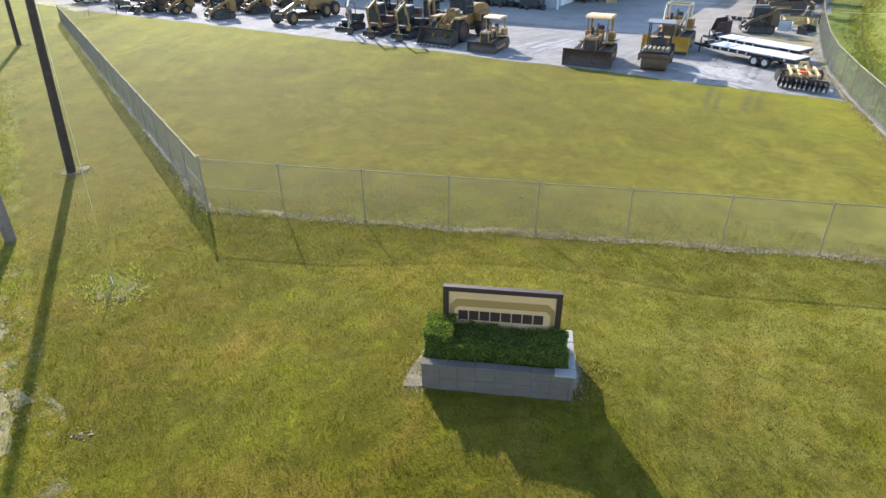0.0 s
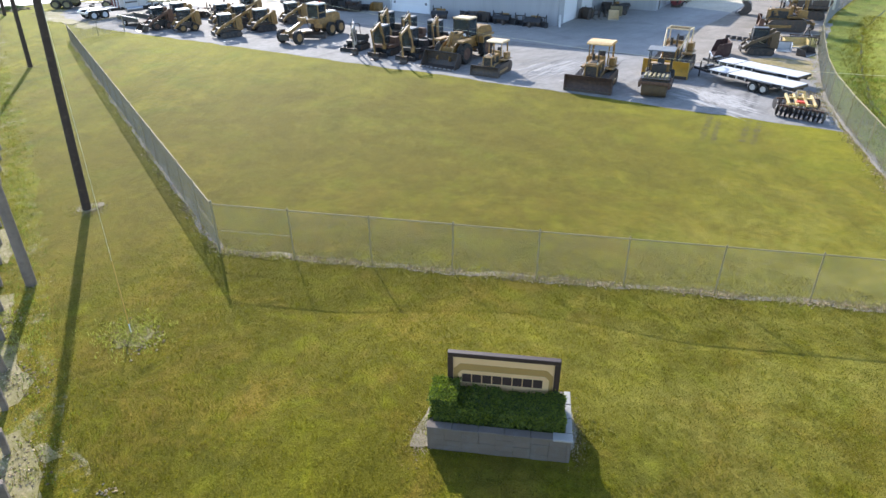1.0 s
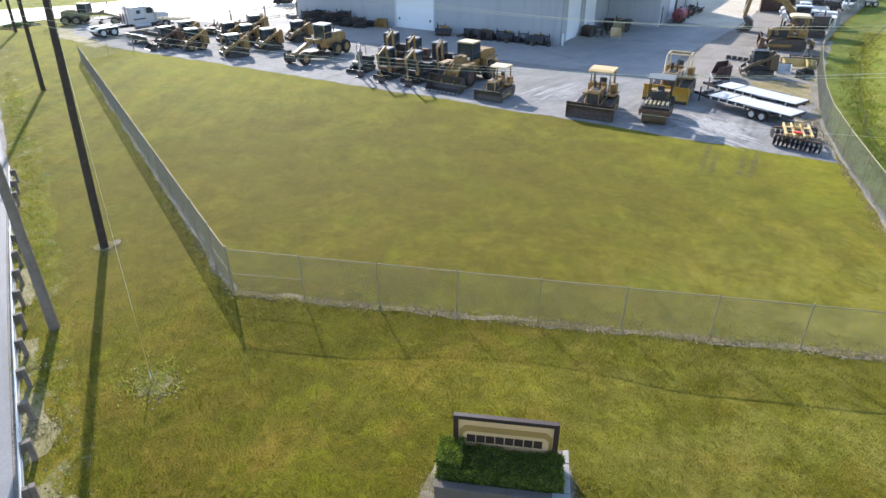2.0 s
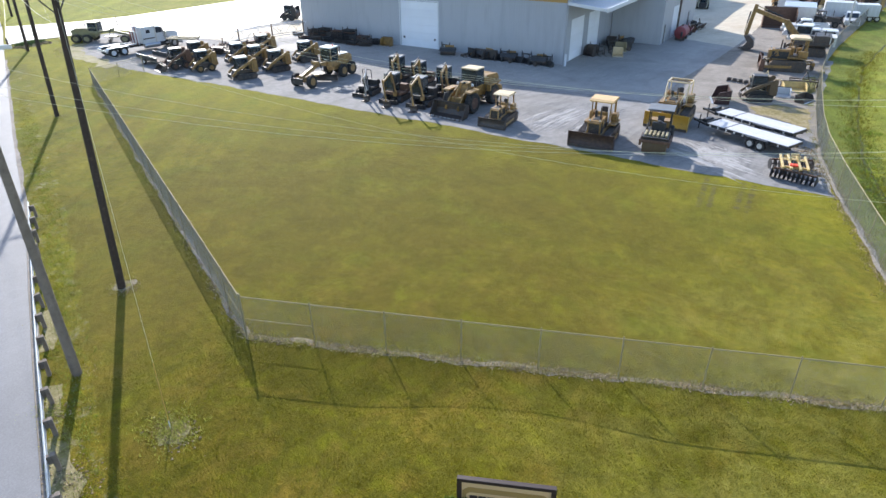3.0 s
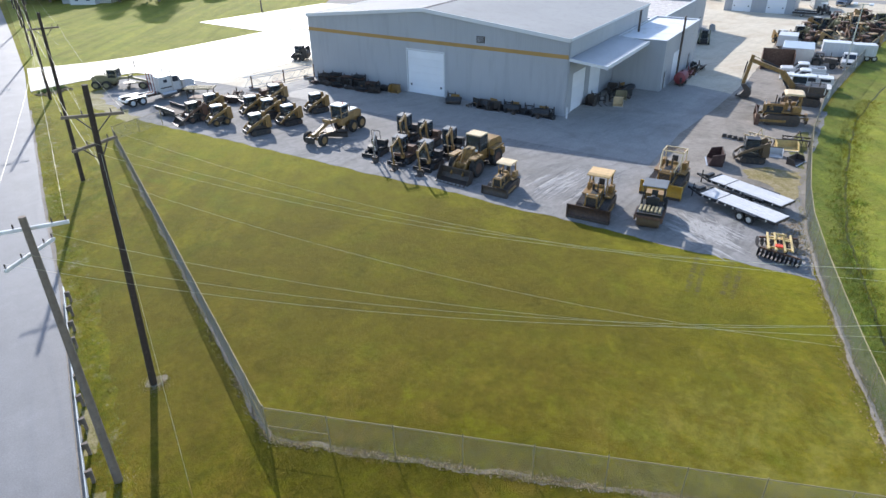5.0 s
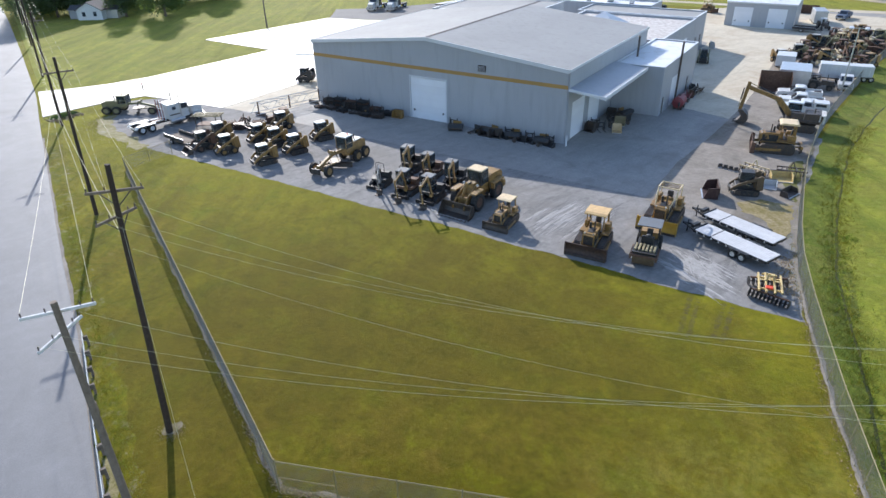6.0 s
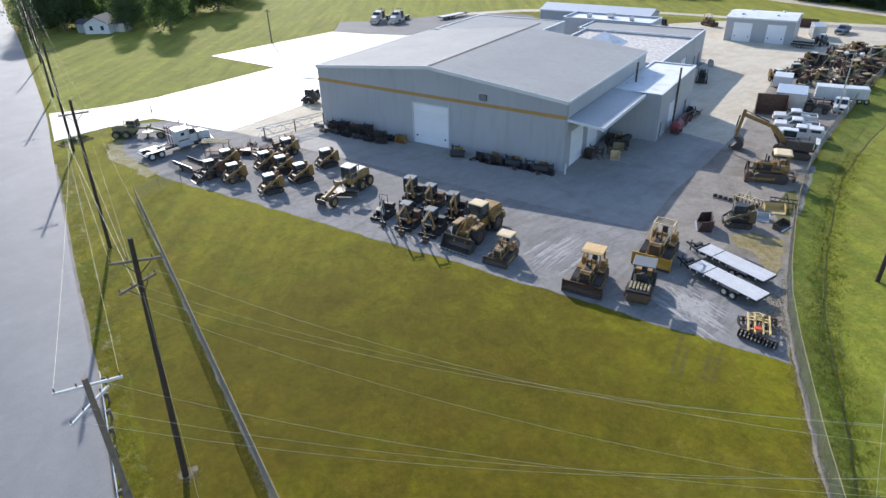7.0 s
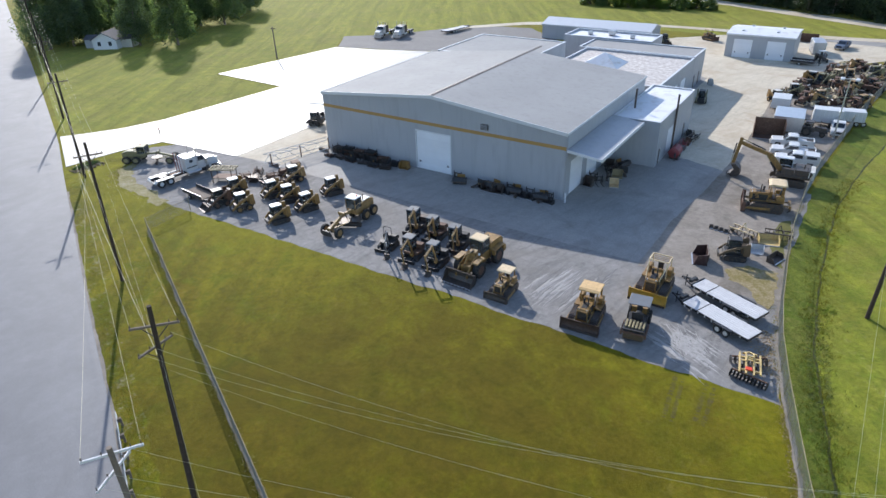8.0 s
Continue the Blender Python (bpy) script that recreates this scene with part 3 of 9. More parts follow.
sheet("far_gravel_lot", [(-114.4, 124.6), (-105.0, 126.2), (-89.6, 130.6), (-70.0, 132.0), (-60.0, 150.0), (-80.0, 168.0), (-97.0, 165.0), (-112.0, 143.0), (-122.0, 136.0)], 0.02, ground_cover("grey_far_gravel", [(0.3, (0.17, 0.16, 0.15)), (0.7, (0.25, 0.24, 0.225))], 0.2, 8.0), "grey gravel lot beyond the apron", "gravel", 0.5, 2.0)
# Paler sheet that stands in for haze and backlight on the far grass.
sheet("west_meadow", [(-109.7, 49.3), (-106.6, 52.9), (-103.9, 57.2), (-101.8, 63.3), (-100.6, 73.6), (-99.2, 89.1), (-120.3, 90.1), (-114.8, 124.2), (-122.3, 136.0), (-112.4, 143.0), (-97.2, 165.3), (-84.0, 176.0), (-60.0, 180.0), (-52.0, 226.0), (-120.0, 245.0), (-700.0, 330.0), (-700.0, 312.0)], 0.004, HAZED_DRY_GRASS, "meadow behind the drive, its grass paled for haze and backlight", "grass")
sheet("north_field", [(-60.0, 180.4), (-34.0, 179.0), (10.0, 186.0), (24.0, 191.0), (110.0, 146.0), (110.0, 154.0), (4.0, 203.0), (-16.6, 214.4), (-39.0, 227.6), (-52.0, 233.0)], 0.005, HAZED_DRY_GRASS, "pale dry grass between the yard and the far road", "grass")
# the yard-side edge of the road, from behind the camera into the distance
ROAD_EDGE = [Vector(p) for p in ((40.0, -24.4), (-14.45, 2.36), (-24.1, 7.1), (-30.25, 10.2), (-39.65, 15.0), (-54.4, 21.8), (-70.0, 29.3), (-91.9, 39.8), (-107.4, 47.4), (-141.1, 62.2), (-183.8, 80.6), (-258.9, 112.1), (-850.0, 366.0))]
ROAD_LEN = [0.0]
for q0, q1 in zip(ROAD_EDGE, ROAD_EDGE[1:]):
    ROAD_LEN.append(ROAD_LEN[-1] + (q1 - q0).length)
ROAD_LEN = [d - ROAD_LEN[2] for d in ROAD_LEN]


def road_edge_at(a):
    k = max(0, min(len(ROAD_LEN) - 2, sum(1 for d in ROAD_LEN if d <= a) - 1))
    return ROAD_EDGE[k].lerp(ROAD_EDGE[k + 1], (a - ROAD_LEN[k]) / (ROAD_LEN[k + 1] - ROAD_LEN[k]))


def road_at(a, n, z=0.0):
    """A point a metres along the road's edge and n metres out over the road."""
    p, d = road_edge_at(a), (road_edge_at(a + 4) - road_edge_at(a - 4)).normalized()
    return Vector((p.x - d.y * n, p.y + d.x * n, z))


def road_strip(a0, a1, n0, n1, step=6.0):
    k = max(2, int((a1 - a0) / step))
    rows = [a0 + (a1 - a0) * i / k for i in range(k + 1)]
    return [tuple(road_at(a, n0)[:2]) for a in rows] + [tuple(road_at(a, n1)[:2]) for a in reversed(rows)]


sheet("road", road_strip(-60, 820, 0.0, 8.6), 0.05, ASPHALT, "smooth grey two-lane asphalt road", "road", 0.0, 1, 0.06)
sheet("road_shoulder", road_strip(-50, 68, -0.25, 0.3), 0.014, DIRT, "strip of dry soil and gravel beside the road", "soil", 0.16, 0.5)
sheet("far_road", [(-160.0, 268.0), (-80.0, 246.0), (-39.0, 228.0), (-16.6, 214.8), (4.0, 203.4), (120.0, 150.0), (120.0, 158.0), (4.2, 211.0), (-16.2, 222.0), (-39.0, 235.0), (-80.0, 254.0), (-160.0, 276.0)], 0.03, LANE, "pale road beyond the yard", "road")
sheet("far_lane", [(-99.0, 158.0), (-84.0, 172.0), (-66.0, 180.0), (-50.0, 184.0), (-40.0, 184.4), (-20.0, 183.5), (10.0, 186.0), (10.0, 190.0), (-20.0, 187.5), (-40.0, 187.6), (-51.0, 187.2), (-68.0, 184.0), (-86.0, 176.0), (-101.0, 160.5)], 0.034, LANE, "pale gravel lane behind the sheds", "lane")

# ---- chain-link fences ----
def chain_panel(length, height):
    g = G()
    pitch, r = 0.060, 0.0023
    n = int((length + height) / pitch)
    for sgn in (1, -1):
        for i in range(n):
            s = i * pitch
            x0, z0 = (s, 0.0) if s <= length else (length, s - length)
            x1, z1 = (s - height, height) if s >= height else (0.0, s)
            if sgn < 0:
                x0, x1 = length - x0, length - x1
            g.cyl((x0, sgn * r * 0.8, z0 + 0.04), (x1, sgn * r * 0.8, z1 + 0.04), r, r, 3, False)
    return g.mesh("chain_link", False)


PANEL = chain_panel(3.0, 1.76)
PANEL.materials.append(LINK)


def post_mesh(r, h):
    g = G().cyl((0, 0, -0.05), (0, 0, h), r, r, 10)
    g.lathe([(h - 0.01, r * 1.25), (h + 0.03, r * 1.2), (h + 0.06, r * 0.5)], (0, 0, 0), "z", 10)
    me = g.mesh("post")
    me.materials.append(RAIL_GALV)
    return smooth(me)


LINE_POST, END_POST = post_mesh(0.026, 1.82), post_mesh(0.043, 1.88)


def fence(label, pts, spacing=3.05, brace=(True, False), h0=2.1, h1=2.1):
    root = thing("chain_link_fence", label, "fence", (0, 0, 0), 0, "fences round the yard")
    posts = []
    for (x0, y0), (x1, y1) in zip(pts, pts[1:]):
        d = math.hypot(x1 - x0, y1 - y0)
        n = max(1, round(d / spacing))
        posts += [(x0 + (x1 - x0) * i / n, y0 + (y1 - y0) * i / n) for i in range(n)]
    posts.append(pts[-1])
    ks = [(h0 + (h1 - h0) * i / (len(posts) - 1)) / 1.82 for i in range(len(posts))]
    for i, (x, y) in enumerate(posts):
        p = new("post", END_POST if i in (0, len(posts) - 1) else LINE_POST)
        p.parent = root
        p.location = (x, y, 0)
        p.scale = (1, 1, ks[i])
        p.rotation_euler = (radians(rng.uniform(-1.2, 1.2)), radians(rng.uniform(-1.2, 1.2)), 0)
    for i, (a, b) in enumerate(zip(posts, posts[1:])):
        d = math.hypot(b[0] - a[0], b[1] - a[1])
        part("top_rail", G().cyl((a[0], a[1], 1.80 * ks[i] + rng.uniform(-0.01, 0.01)), (b[0], b[1], 1.80 * ks[i + 1]), 0.024, n=8), RAIL_GALV, root, round_=True)
        if (i == 0 and brace[0]) or (i == len(posts) - 2 and brace[1]):
            part("brace_rail", G().cyl((a[0], a[1], 0.95), (b[0], b[1], 0.95), 0.019, n=8), RAIL_GALV, root, round_=True)
        m = new("chain_link", PANEL)
        m.parent = root
        m.matrix_basis = Matrix.Translation((a[0], a[1], 0)) @ Matrix.Rotation(math.atan2(b[1] - a[1], b[0] - a[0]), 4, "Z") @ Matrix.Diagonal((d / 3.0, 1, (ks[i] + ks[i + 1]) / 2, 1))
    return root


FRONT_CORNER, EAST_CORNER = (-18.8, 13.4), (7.4, 23.6)
LEFT_END = (-65.4, 35.5)
fence("grey galvanised chain-link fence with braced corner post", [FRONT_CORNER, EAST_CORNER], 3.05, (True, True), 2.1, 1.85)
fence("grey galvanised chain-link fence beside the road verge", [FRONT_CORNER, (-31.5, 19.43), LEFT_END], 3.05, (True, True), 2.1, 1.55)
fence("grey galvanised chain-link fence bending round the yard", [EAST_CORNER] + RIGHT_FENCE, 3.05, (True, True), 1.9, 2.0)
fence("short chain-link fence joining the gravel yard", [LEFT_END, (-65.5, 41.6)], 3.4, (False, False), 1.55, 1.6)


def strip_along(pts, w):
    left, right = [], []
    for i, p in enumerate(pts):
        a, b = Vector(pts[max(0, i - 1)]), Vector(pts[min(len(pts) - 1, i + 1)])
        n = (b - a).normalized()
        left.append((p[0] - n.y * w, p[1] + n.x * w))
        right.append((p[0] + n.y * w, p[1] - n.x * w))
    return left + right[::-1]


sheet("front_fence_strip", strip_along([FRONT_CORNER, EAST_CORNER], 0.16), 0.010, DRYSOIL, "pale dry soil and dead grass under the fence", "soil", 0.24, 0.25)
sheet("road_fence_strip", strip_along([FRONT_CORNER, (-31.5, 19.43), LEFT_END], 0.14), 0.008, DIRT, "dry soil under the roadside fence", "soil", 0.2, 0.35)
sheet("yard_fence_strip", strip_along([EAST_CORNER] + RIGHT_FENCE[:8], 0.14), 0.050, DIRT, "pale dry soil and weeds under the fence", "soil", 0.2, 0.3)


def tufts(name, label, spots, material, h=(0.05, 0.16), blades=6, category="weeds", spread=0.08, width=(0.006, 0.014)):
    """Many small blades standing at the spots, in one mesh."""
    vs, fs = [], []
    for x, y in spots:
        for _ in range(blades):
            a, t = rng.uniform(0, 6.283), rng.uniform(0, 6.283)
            px, py = x + rng.gauss(0, spread), y + rng.gauss(0, spread)
            hh, lean, w = rng.uniform(*h), rng.uniform(0.0, 0.7), rng.uniform(*width)
            dx, dy = math.cos(a) * w, math.sin(a) * w
            n = len(vs)
            z = ground_z(px, py)
            vs += [(px - dx, py - dy, z), (px + dx, py + dy, z), (px + math.cos(t) * lean * hh, py + math.sin(t) * lean * hh, z + hh)]
            fs.append((n, n + 1, n + 2))
    g = G()
    g.v, g.f = vs, fs
    return tagged(part(name, g, material, normals=False), label, category, "", "stuff")


def along(pts, n, w):
    out = []
    segs = [(Vector(a), Vector(b)) for a, b in zip(pts, pts[1:])]
    tot = sum((b - a).length for a, b in segs)
    for a, b in segs:
        for _ in range(int(n * (b - a).length / tot)):
            p = a.lerp(b, rng.random())
            d = (b - a).normalized()
            o = rng.gauss(0, w)
            out.append((p.x - d.y * o, p.y + d.x * o))
    return out


def stones(name, label, spots, material, size=(0.012, 0.042)):
    """Small angular stones and clods lying at the spots, in one mesh."""
    vs, fs = [], []
    for x, y in spots:
        r = rng.uniform(*size)
        n, t = len(vs), rng.uniform(0, 6.283)
        z = ground_z(x, y)
        for k in range(4):
            q = r * rng.uniform(0.7, 1.5)
            vs.append((x + q * math.cos(t + 1.57 * k), y + q * math.sin(t + 1.57 * k), z + r * rng.uniform(0.1, 0.45)))
        vs.append((x + rng.uniform(-0.3, 0.3) * r, y + rng.uniform(-0.3, 0.3) * r, z + r * rng.uniform(0.9, 1.5)))
        vs.append((x, y, z - 0.01))
        for k in range(4):
            fs += [(n + k, n + (k + 1) % 4, n + 4), (n + (k + 1) % 4, n + k, n + 5)]
    g = G()
    g.v, g.f = vs, fs
    return tagged(part(name, g, material, normals=False), label, "stones", "", "stuff")


def stone_material():
    m, nt, bsdf = nodes_of("pale_limestone_chips")
    rnd = nt.nodes.new("ShaderNodeNewGeometry").outputs["Random Per Island"]
    c = ramp(nt, rnd, [(0.0, (0.10, 0.062, 0.030)), (0.35, (0.27, 0.18, 0.080)), (0.7, (0.47, 0.34, 0.17)), (1.0, (0.66, 0.51, 0.29))])
    c = mixc(nt, rampf(nt, noise_node(nt, coords(nt), 14.0, 4), 0.4, 0.75), c, (0.22, 0.18, 0.13))
    link(nt, c, bsdf.inputs["Base Color"])
    bsdf.inputs["Roughness"].default_value = 0.9
    return m


STONE = stone_material()


def clumped(spots, keep):
    """Only the spots in the denser stretches of a run."""
    return [p for p in spots if noise.noise(Vector((p[0] * 0.7, p[1] * 0.7, 4.2))) + 0.5 > rng.random() * keep]


stones("front_fence_stones", "pale limestone chips and dry clods under the fence", clumped(along([FRONT_CORNER, EAST_CORNER], 9500, 0.13), 0.9), STONE)
stones("road_fence_stones", "pale limestone chips under the roadside fence", clumped(along([FRONT_CORNER, (-31.5, 19.43)], 2400, 0.17) + along([(-31.5, 19.43), LEFT_END], 2200, 0.12), 0.9), STONE)
stones("yard_edge_stones", "scattered gravel spilling onto the grass at the yard edge", [(x + rng.gauss(0, 1.1), y + rng.gauss(0, 1.1)) for (x0, y0), (x1, y1) in (((-86.6, 46.8), (-84.4, 44.0)), ((-84.4, 44.0), (-80.0, 42.6)), ((-80.0, 42.6), (-68.0, 41.4))) for x, y in ((x0 + (x1 - x0) * u, y0 + (y1 - y0) * u) for u in (rng.random() for _ in range(1500)))], STONE, (0.012, 0.035))
stones("yard_corner_stones", "pale weeds and chips beside the yard fence", [(0.1 + rng.gauss(0, 0.45) + 0.15 * (48 - y), y) for y in (rng.uniform(45.5, 51.5) for _ in range(900))], STONE, (0.02, 0.07))
stones("yard_fence_stones", "pale limestone chips and clods along the yard fence", clumped(along([EAST_CORNER] + RIGHT_FENCE[:5], 5200, 0.24), 1.0), STONE, (0.015, 0.055))
tufts("fence_weeds", "dry weeds and grass tufts along the fence foot", along([FRONT_CORNER, EAST_CORNER], 900, 0.2) + along([FRONT_CORNER, (-31.5, 19.43), LEFT_END], 900, 0.2) + along([EAST_CORNER] + RIGHT_FENCE[:8], 1500, 0.35), WEED, (0.05, 0.18))

# ---- guard rail on the road's edge ----
def guard_rail():
    root = thing("guard_rail", "galvanised steel guard rail on weathered timber posts", "guard rail")
    a0, a1 = -14.2, 17.6
    n = 17
    for i in range(n):
        a = a0 + (a1 - a0) * (i + 0.5) / n
        p = road_at(a, -0.57)
        g = G().box((0, 0, 0.36), (0.2, 0.15, 0.82), 0.015)
        ob = part("post", g, WOOD_GREY, root)
        ob.matrix_basis = Matrix.Translation(p) @ pose(0, 0, 0, rng.uniform(-2, 2), rng.uniform(-2, 2), 153 + rng.uniform(-3, 3))
        q = road_at(a, -0.43)
        blk = part("spacer_block", G().box((0, 0, 0.58), (0.15, 0.16, 0.34), 0.01), WOOD_GREY, root)
        blk.matrix_basis = Matrix.Translation(q) @ pose(0, 0, 0, 0, 0, 153)
    prof = [(0.0, 0.42), (0.045, 0.46), (0.045, 0.51), (0.0, 0.55), (0.0, 0.61), (0.045, 0.65), (0.045, 0.70), (0.0, 0.74), (-0.012, 0.74), (0.03, 0.69), (0.03, 0.66), (-0.012, 0.615), (-0.012, 0.545), (0.03, 0.50), (0.03, 0.47), (-0.012, 0.42)]
    k = 8
    for i in range(k):
        s0, s1 = a0 + (a1 - a0) * i / k - 0.08, a0 + (a1 - a0) * (i + 1) / k
        vs = []
        for s in (s0, s1):
            for o, z in prof:
                p = road_at(s, -0.35 + o + (0.004 if i % 2 else 0))
                vs.append((p.x, p.y, z + 0.02))
        m = len(prof)
        fs = [(j, (j + 1) % m, m + (j + 1) % m, m + j) for j in range(m)] + [tuple(range(m)), tuple(range(2 * m - 1, m - 1, -1))]
        part("rail", G().add(vs, fs), GALV, root)
    return root


guard_rail()

# ---- poles and wires ----
def utility_pole(loc, h, label, arms, material, arm_material, lean=(0, 0), insulators=True):
    """arms: (height, degrees, length, diagonal braces) of each crossarm."""
    root = thing("utility_pole", label, "utility pole", loc, 0, "utility poles along the road")
    pts = []
    shaft = G()
    shaft.cyl((0, 0, -0.1), (lean[0] * h, lean[1] * h, h), 0.19, 0.12, 14)
    part("shaft", shaft, material, root, round_=True)
    for z, deg, length, brace in arms:
        a = radians(deg)
        d = Vector((math.cos(a), math.sin(a), 0))
        off = Vector((-d.y, d.x, 0)) * 0.2
        c = Vector((lean[0] * z, lean[1] * z, z)) + off
        arm = part("crossarm", G().beam(c - d * length / 2, c + d * length / 2, 0.1, 0.13, ch=0.01), arm_material, root)
        if brace:
            for s in (-1, 1):
                part("brace", G().beam(c + d * s * length * 0.27 - Vector((0, 0, 0.06)), c - off * 0.6 - Vector((0, 0, 0.75)), 0.03, 0.05), STEEL, root)
        ends = []
        for s in (-0.47, -0.16, 0.3, 0.47):
            p = c + d * length * s
            ends.append(Vector(loc) + p + Vector((0, 0, 0.26)))
            if insulators:
                part("insulator", G().lathe([(0.06, 0.014), (0.12, 0.036), (0.15, 0.02), (0.19, 0.038), (0.22, 0.02), (0.25, 0.022), (0.26, 0.008)], (p.x, p.y, p.z), "z", 8), PORCELAIN, root, round_=True)
        pts.append(ends)
    return root, pts


_, arm_a = utility_pole((-27.1, 13.0, 0), 15.9, "tall dark creosoted timber utility pole with two crossarms", [(14.55, 48, 2.5, True), (13.3, 95, 2.2, True)], WOOD_DARK, WOOD_GREY, (0.026, 0.053))
_, arm_b = utility_pole((-22.8, 8.15, 0), 13.1, "weathered grey timber utility pole with pale crossarms", [(12.55, 56, 2.6, False), (11.6, 113, 2.4, False)], WOOD_GREY, WOOD_WHITE, (0.005, 0.015))
line_poles = []
for k, (x, y) in enumerate([(-57.6, 27.2), (-88.2, 40.9), (-119.0, 54.6), (-149.5, 68.4), (-180.2, 82.0), (-211.0, 95.6)]):
    line_poles.append(utility_pole((x, y, 0), 14.8 - 0.15 * (k % 2), "dark timber utility pole with a crossarm beside the road", [(13.5, 62 + 3 * (k % 2), 2.5, True)], WOOD_DARK, WOOD_GREY, (0.018, 0.040 - 0.006 * (k % 2)), k < 3))
_, arm_e = utility_pole((18.0, 28.3, 0), 13.4, "dark timber utility pole across the field", [(12.0, 112, 2.4, True), (12.9, 112, 2.4, True)], WOOD_DARK, WOOD_GREY)


def wire(p0, p1, sag, r=0.005):
    p0, p1 = Vector(p0), Vector(p1)
    n = 18
    pts = [p0.lerp(p1, i / n) - Vector((0, 0, 4 * sag * (i / n) * (1 - i / n))) for i in range(n + 1)]
    side = (p1 - p0).cross(Vector((0, 0, 1))).normalized() * r
    vs = []
    for p in pts:
        vs += [p + side, p - side * 0.5 + Vector((0, 0, 0.87 * r)), p - side * 0.5 - Vector((0, 0, 0.87 * r))]
    g = G().add(vs, [(3 * i + j, 3 * i + (j + 1) % 3, 3 * i + 3 + (j + 1) % 3, 3 * i + 3 + j) for i in range(n) for j in range(3)])
    return tagged(part("overhead_wire", g, WIRE, round_=True), "thin bright overhead power line wire strung between poles", "power line", "overhead wires")


for i, j in ((0, 3), (1, 2), (3, 0)):
    wire(arm_b[1][i], arm_e[0][j], 2.2)
for i, j in ((0, 3), (1, 2), (3, 0)):
    wire(arm_a[1][i], arm_e[1][j], 2.7)
wire(arm_a[1][2] - Vector((0.1, 0.3, 2.2)), arm_e[1][2] - Vector((0, 0, 5.0)), 2.2)
chain = [arm_a[0]] + [p[1][0] for p in line_poles]
for a, b in zip(chain, chain[1:]):
    for i in (0, 1, 3):
        wire(a[i], b[i], 0.55)
wire(arm_b[0][0], line_poles[0][1][0][1] - Vector((0, 0, 0.6)), 0.4, 0.0055)
wire(arm_b[0][3], line_poles[0][1][0][0] - Vector((0, 0, 0.6)), 0.5, 0.0055)
for k, z in ((0, 12.2), (2, 11.4)):
    wire(Vector((-27.1 + 0.026 * z + 0.15, 13.0 + 0.053 * z - 0.1, z)), line_poles[0][1][0][k] - Vector((0, 0, 2.4 + 0.5 * k)), 0.6, 0.010 - 0.003 * k)
tufts("pale_lawn_weeds", "clumps of pale green weeds in the lawn", [(cx + rng.gauss(0, sd), cy + rng.gauss(0, sd * 0.8)) for cx, cy, sd, n in ((-17.0, 8.2, 0.62, 330), (-19.8, 6.2, 0.45, 90), (-21.6, 6.4, 0.4, 80)) for _ in range(n)], PALE_WEED, (0.04, 0.14), 7)
verge_rng = random.Random(12)
stones("patch_stones", "pale dry clods and chips in a bare patch of the verge", [(cx + verge_rng.gauss(0, sd), cy + verge_rng.gauss(0, sd * 0.7)) for cx, cy, sd, n in ((-16.8, 8.1, 0.5, 240), (-18.2, 4.95, 0.6, 300), (-14.6, 3.2, 0.6, 300), (-21.6, 6.5, 0.4, 150), (-12.0, 4.0, 0.15, 22)) for _ in range(n)], STONE, (0.015, 0.05))
sheet("road_verge", road_strip(-50, 64, -2.1, -0.25), 0.010, VERGE, "ragged grass and bare soil verge beside the guard rail", "grass", 0.45, 0.4)
VERGE_SOIL = ground_cover("pale_verge_soil", [(0.34, (0.13, 0.122, 0.025)), (0.46, (0.21, 0.18, 0.060)), (0.58, (0.31, 0.26, 0.13)), (0.7, (0.42, 0.36, 0.23))], 1.1, 12.0)
for outline in ([(-20.3, 5.5), (-18.9, 4.75), (-17.0, 3.95), (-16.75, 4.6), (-17.4, 5.2), (-18.5, 5.5), (-19.6, 5.95)], [(-16.2, 3.5), (-14.6, 2.75), (-12.6, 1.75), (-13.0, 2.9), (-14.2, 3.5), (-15.7, 4.15)], [(-14.9, 3.9), (-14.2, 3.7), (-14.0, 4.0), (-14.7, 4.15)], [(-23.2, 7.0), (-21.4, 6.1), (-21.2, 6.6), (-22.8, 7.4)], [(-28.5, 9.7), (-25.4, 8.1), (-25.1, 8.6), (-28.2, 10.2)], [(-17.5, 7.9), (-16.7, 7.5), (-16.1, 8.0), (-16.6, 8.6), (-17.4, 8.5)]):
    sheet("bare_soil", outline, 0.0185, VERGE_SOIL, "patch of pale bare soil in the roadside grass", "soil", 0.32, 0.16)
tufts("culvert_brush", "dark tangled brush over a culvert beside the drive", [(-92.2 + verge_rng.gauss(0, 0.35), 41.6 + 3.2 * verge_rng.random() + verge_rng.gauss(0, 0.2)) for _ in range(160)], DARK_LEAF, (0.2, 0.6), 8, "brush", 0.22, (0.03, 0.07))
stones("culvert_rocks", "broken rock and soil round the culvert", [(-91.7 + verge_rng.gauss(0, 0.7), 41.0 + 4.4 * verge_rng.random()) for _ in range(260)], STONE, (0.06, 0.20))
tufts("verge_weeds", "ragged green and straw weeds along the road verge", [tuple(road_at(verge_rng.uniform(-16, 48), verge_rng.gauss(-1.1, 0.4))[:2]) for _ in range(1200)], BLADE, (0.04, 0.16), 6, "weeds", 0.1)
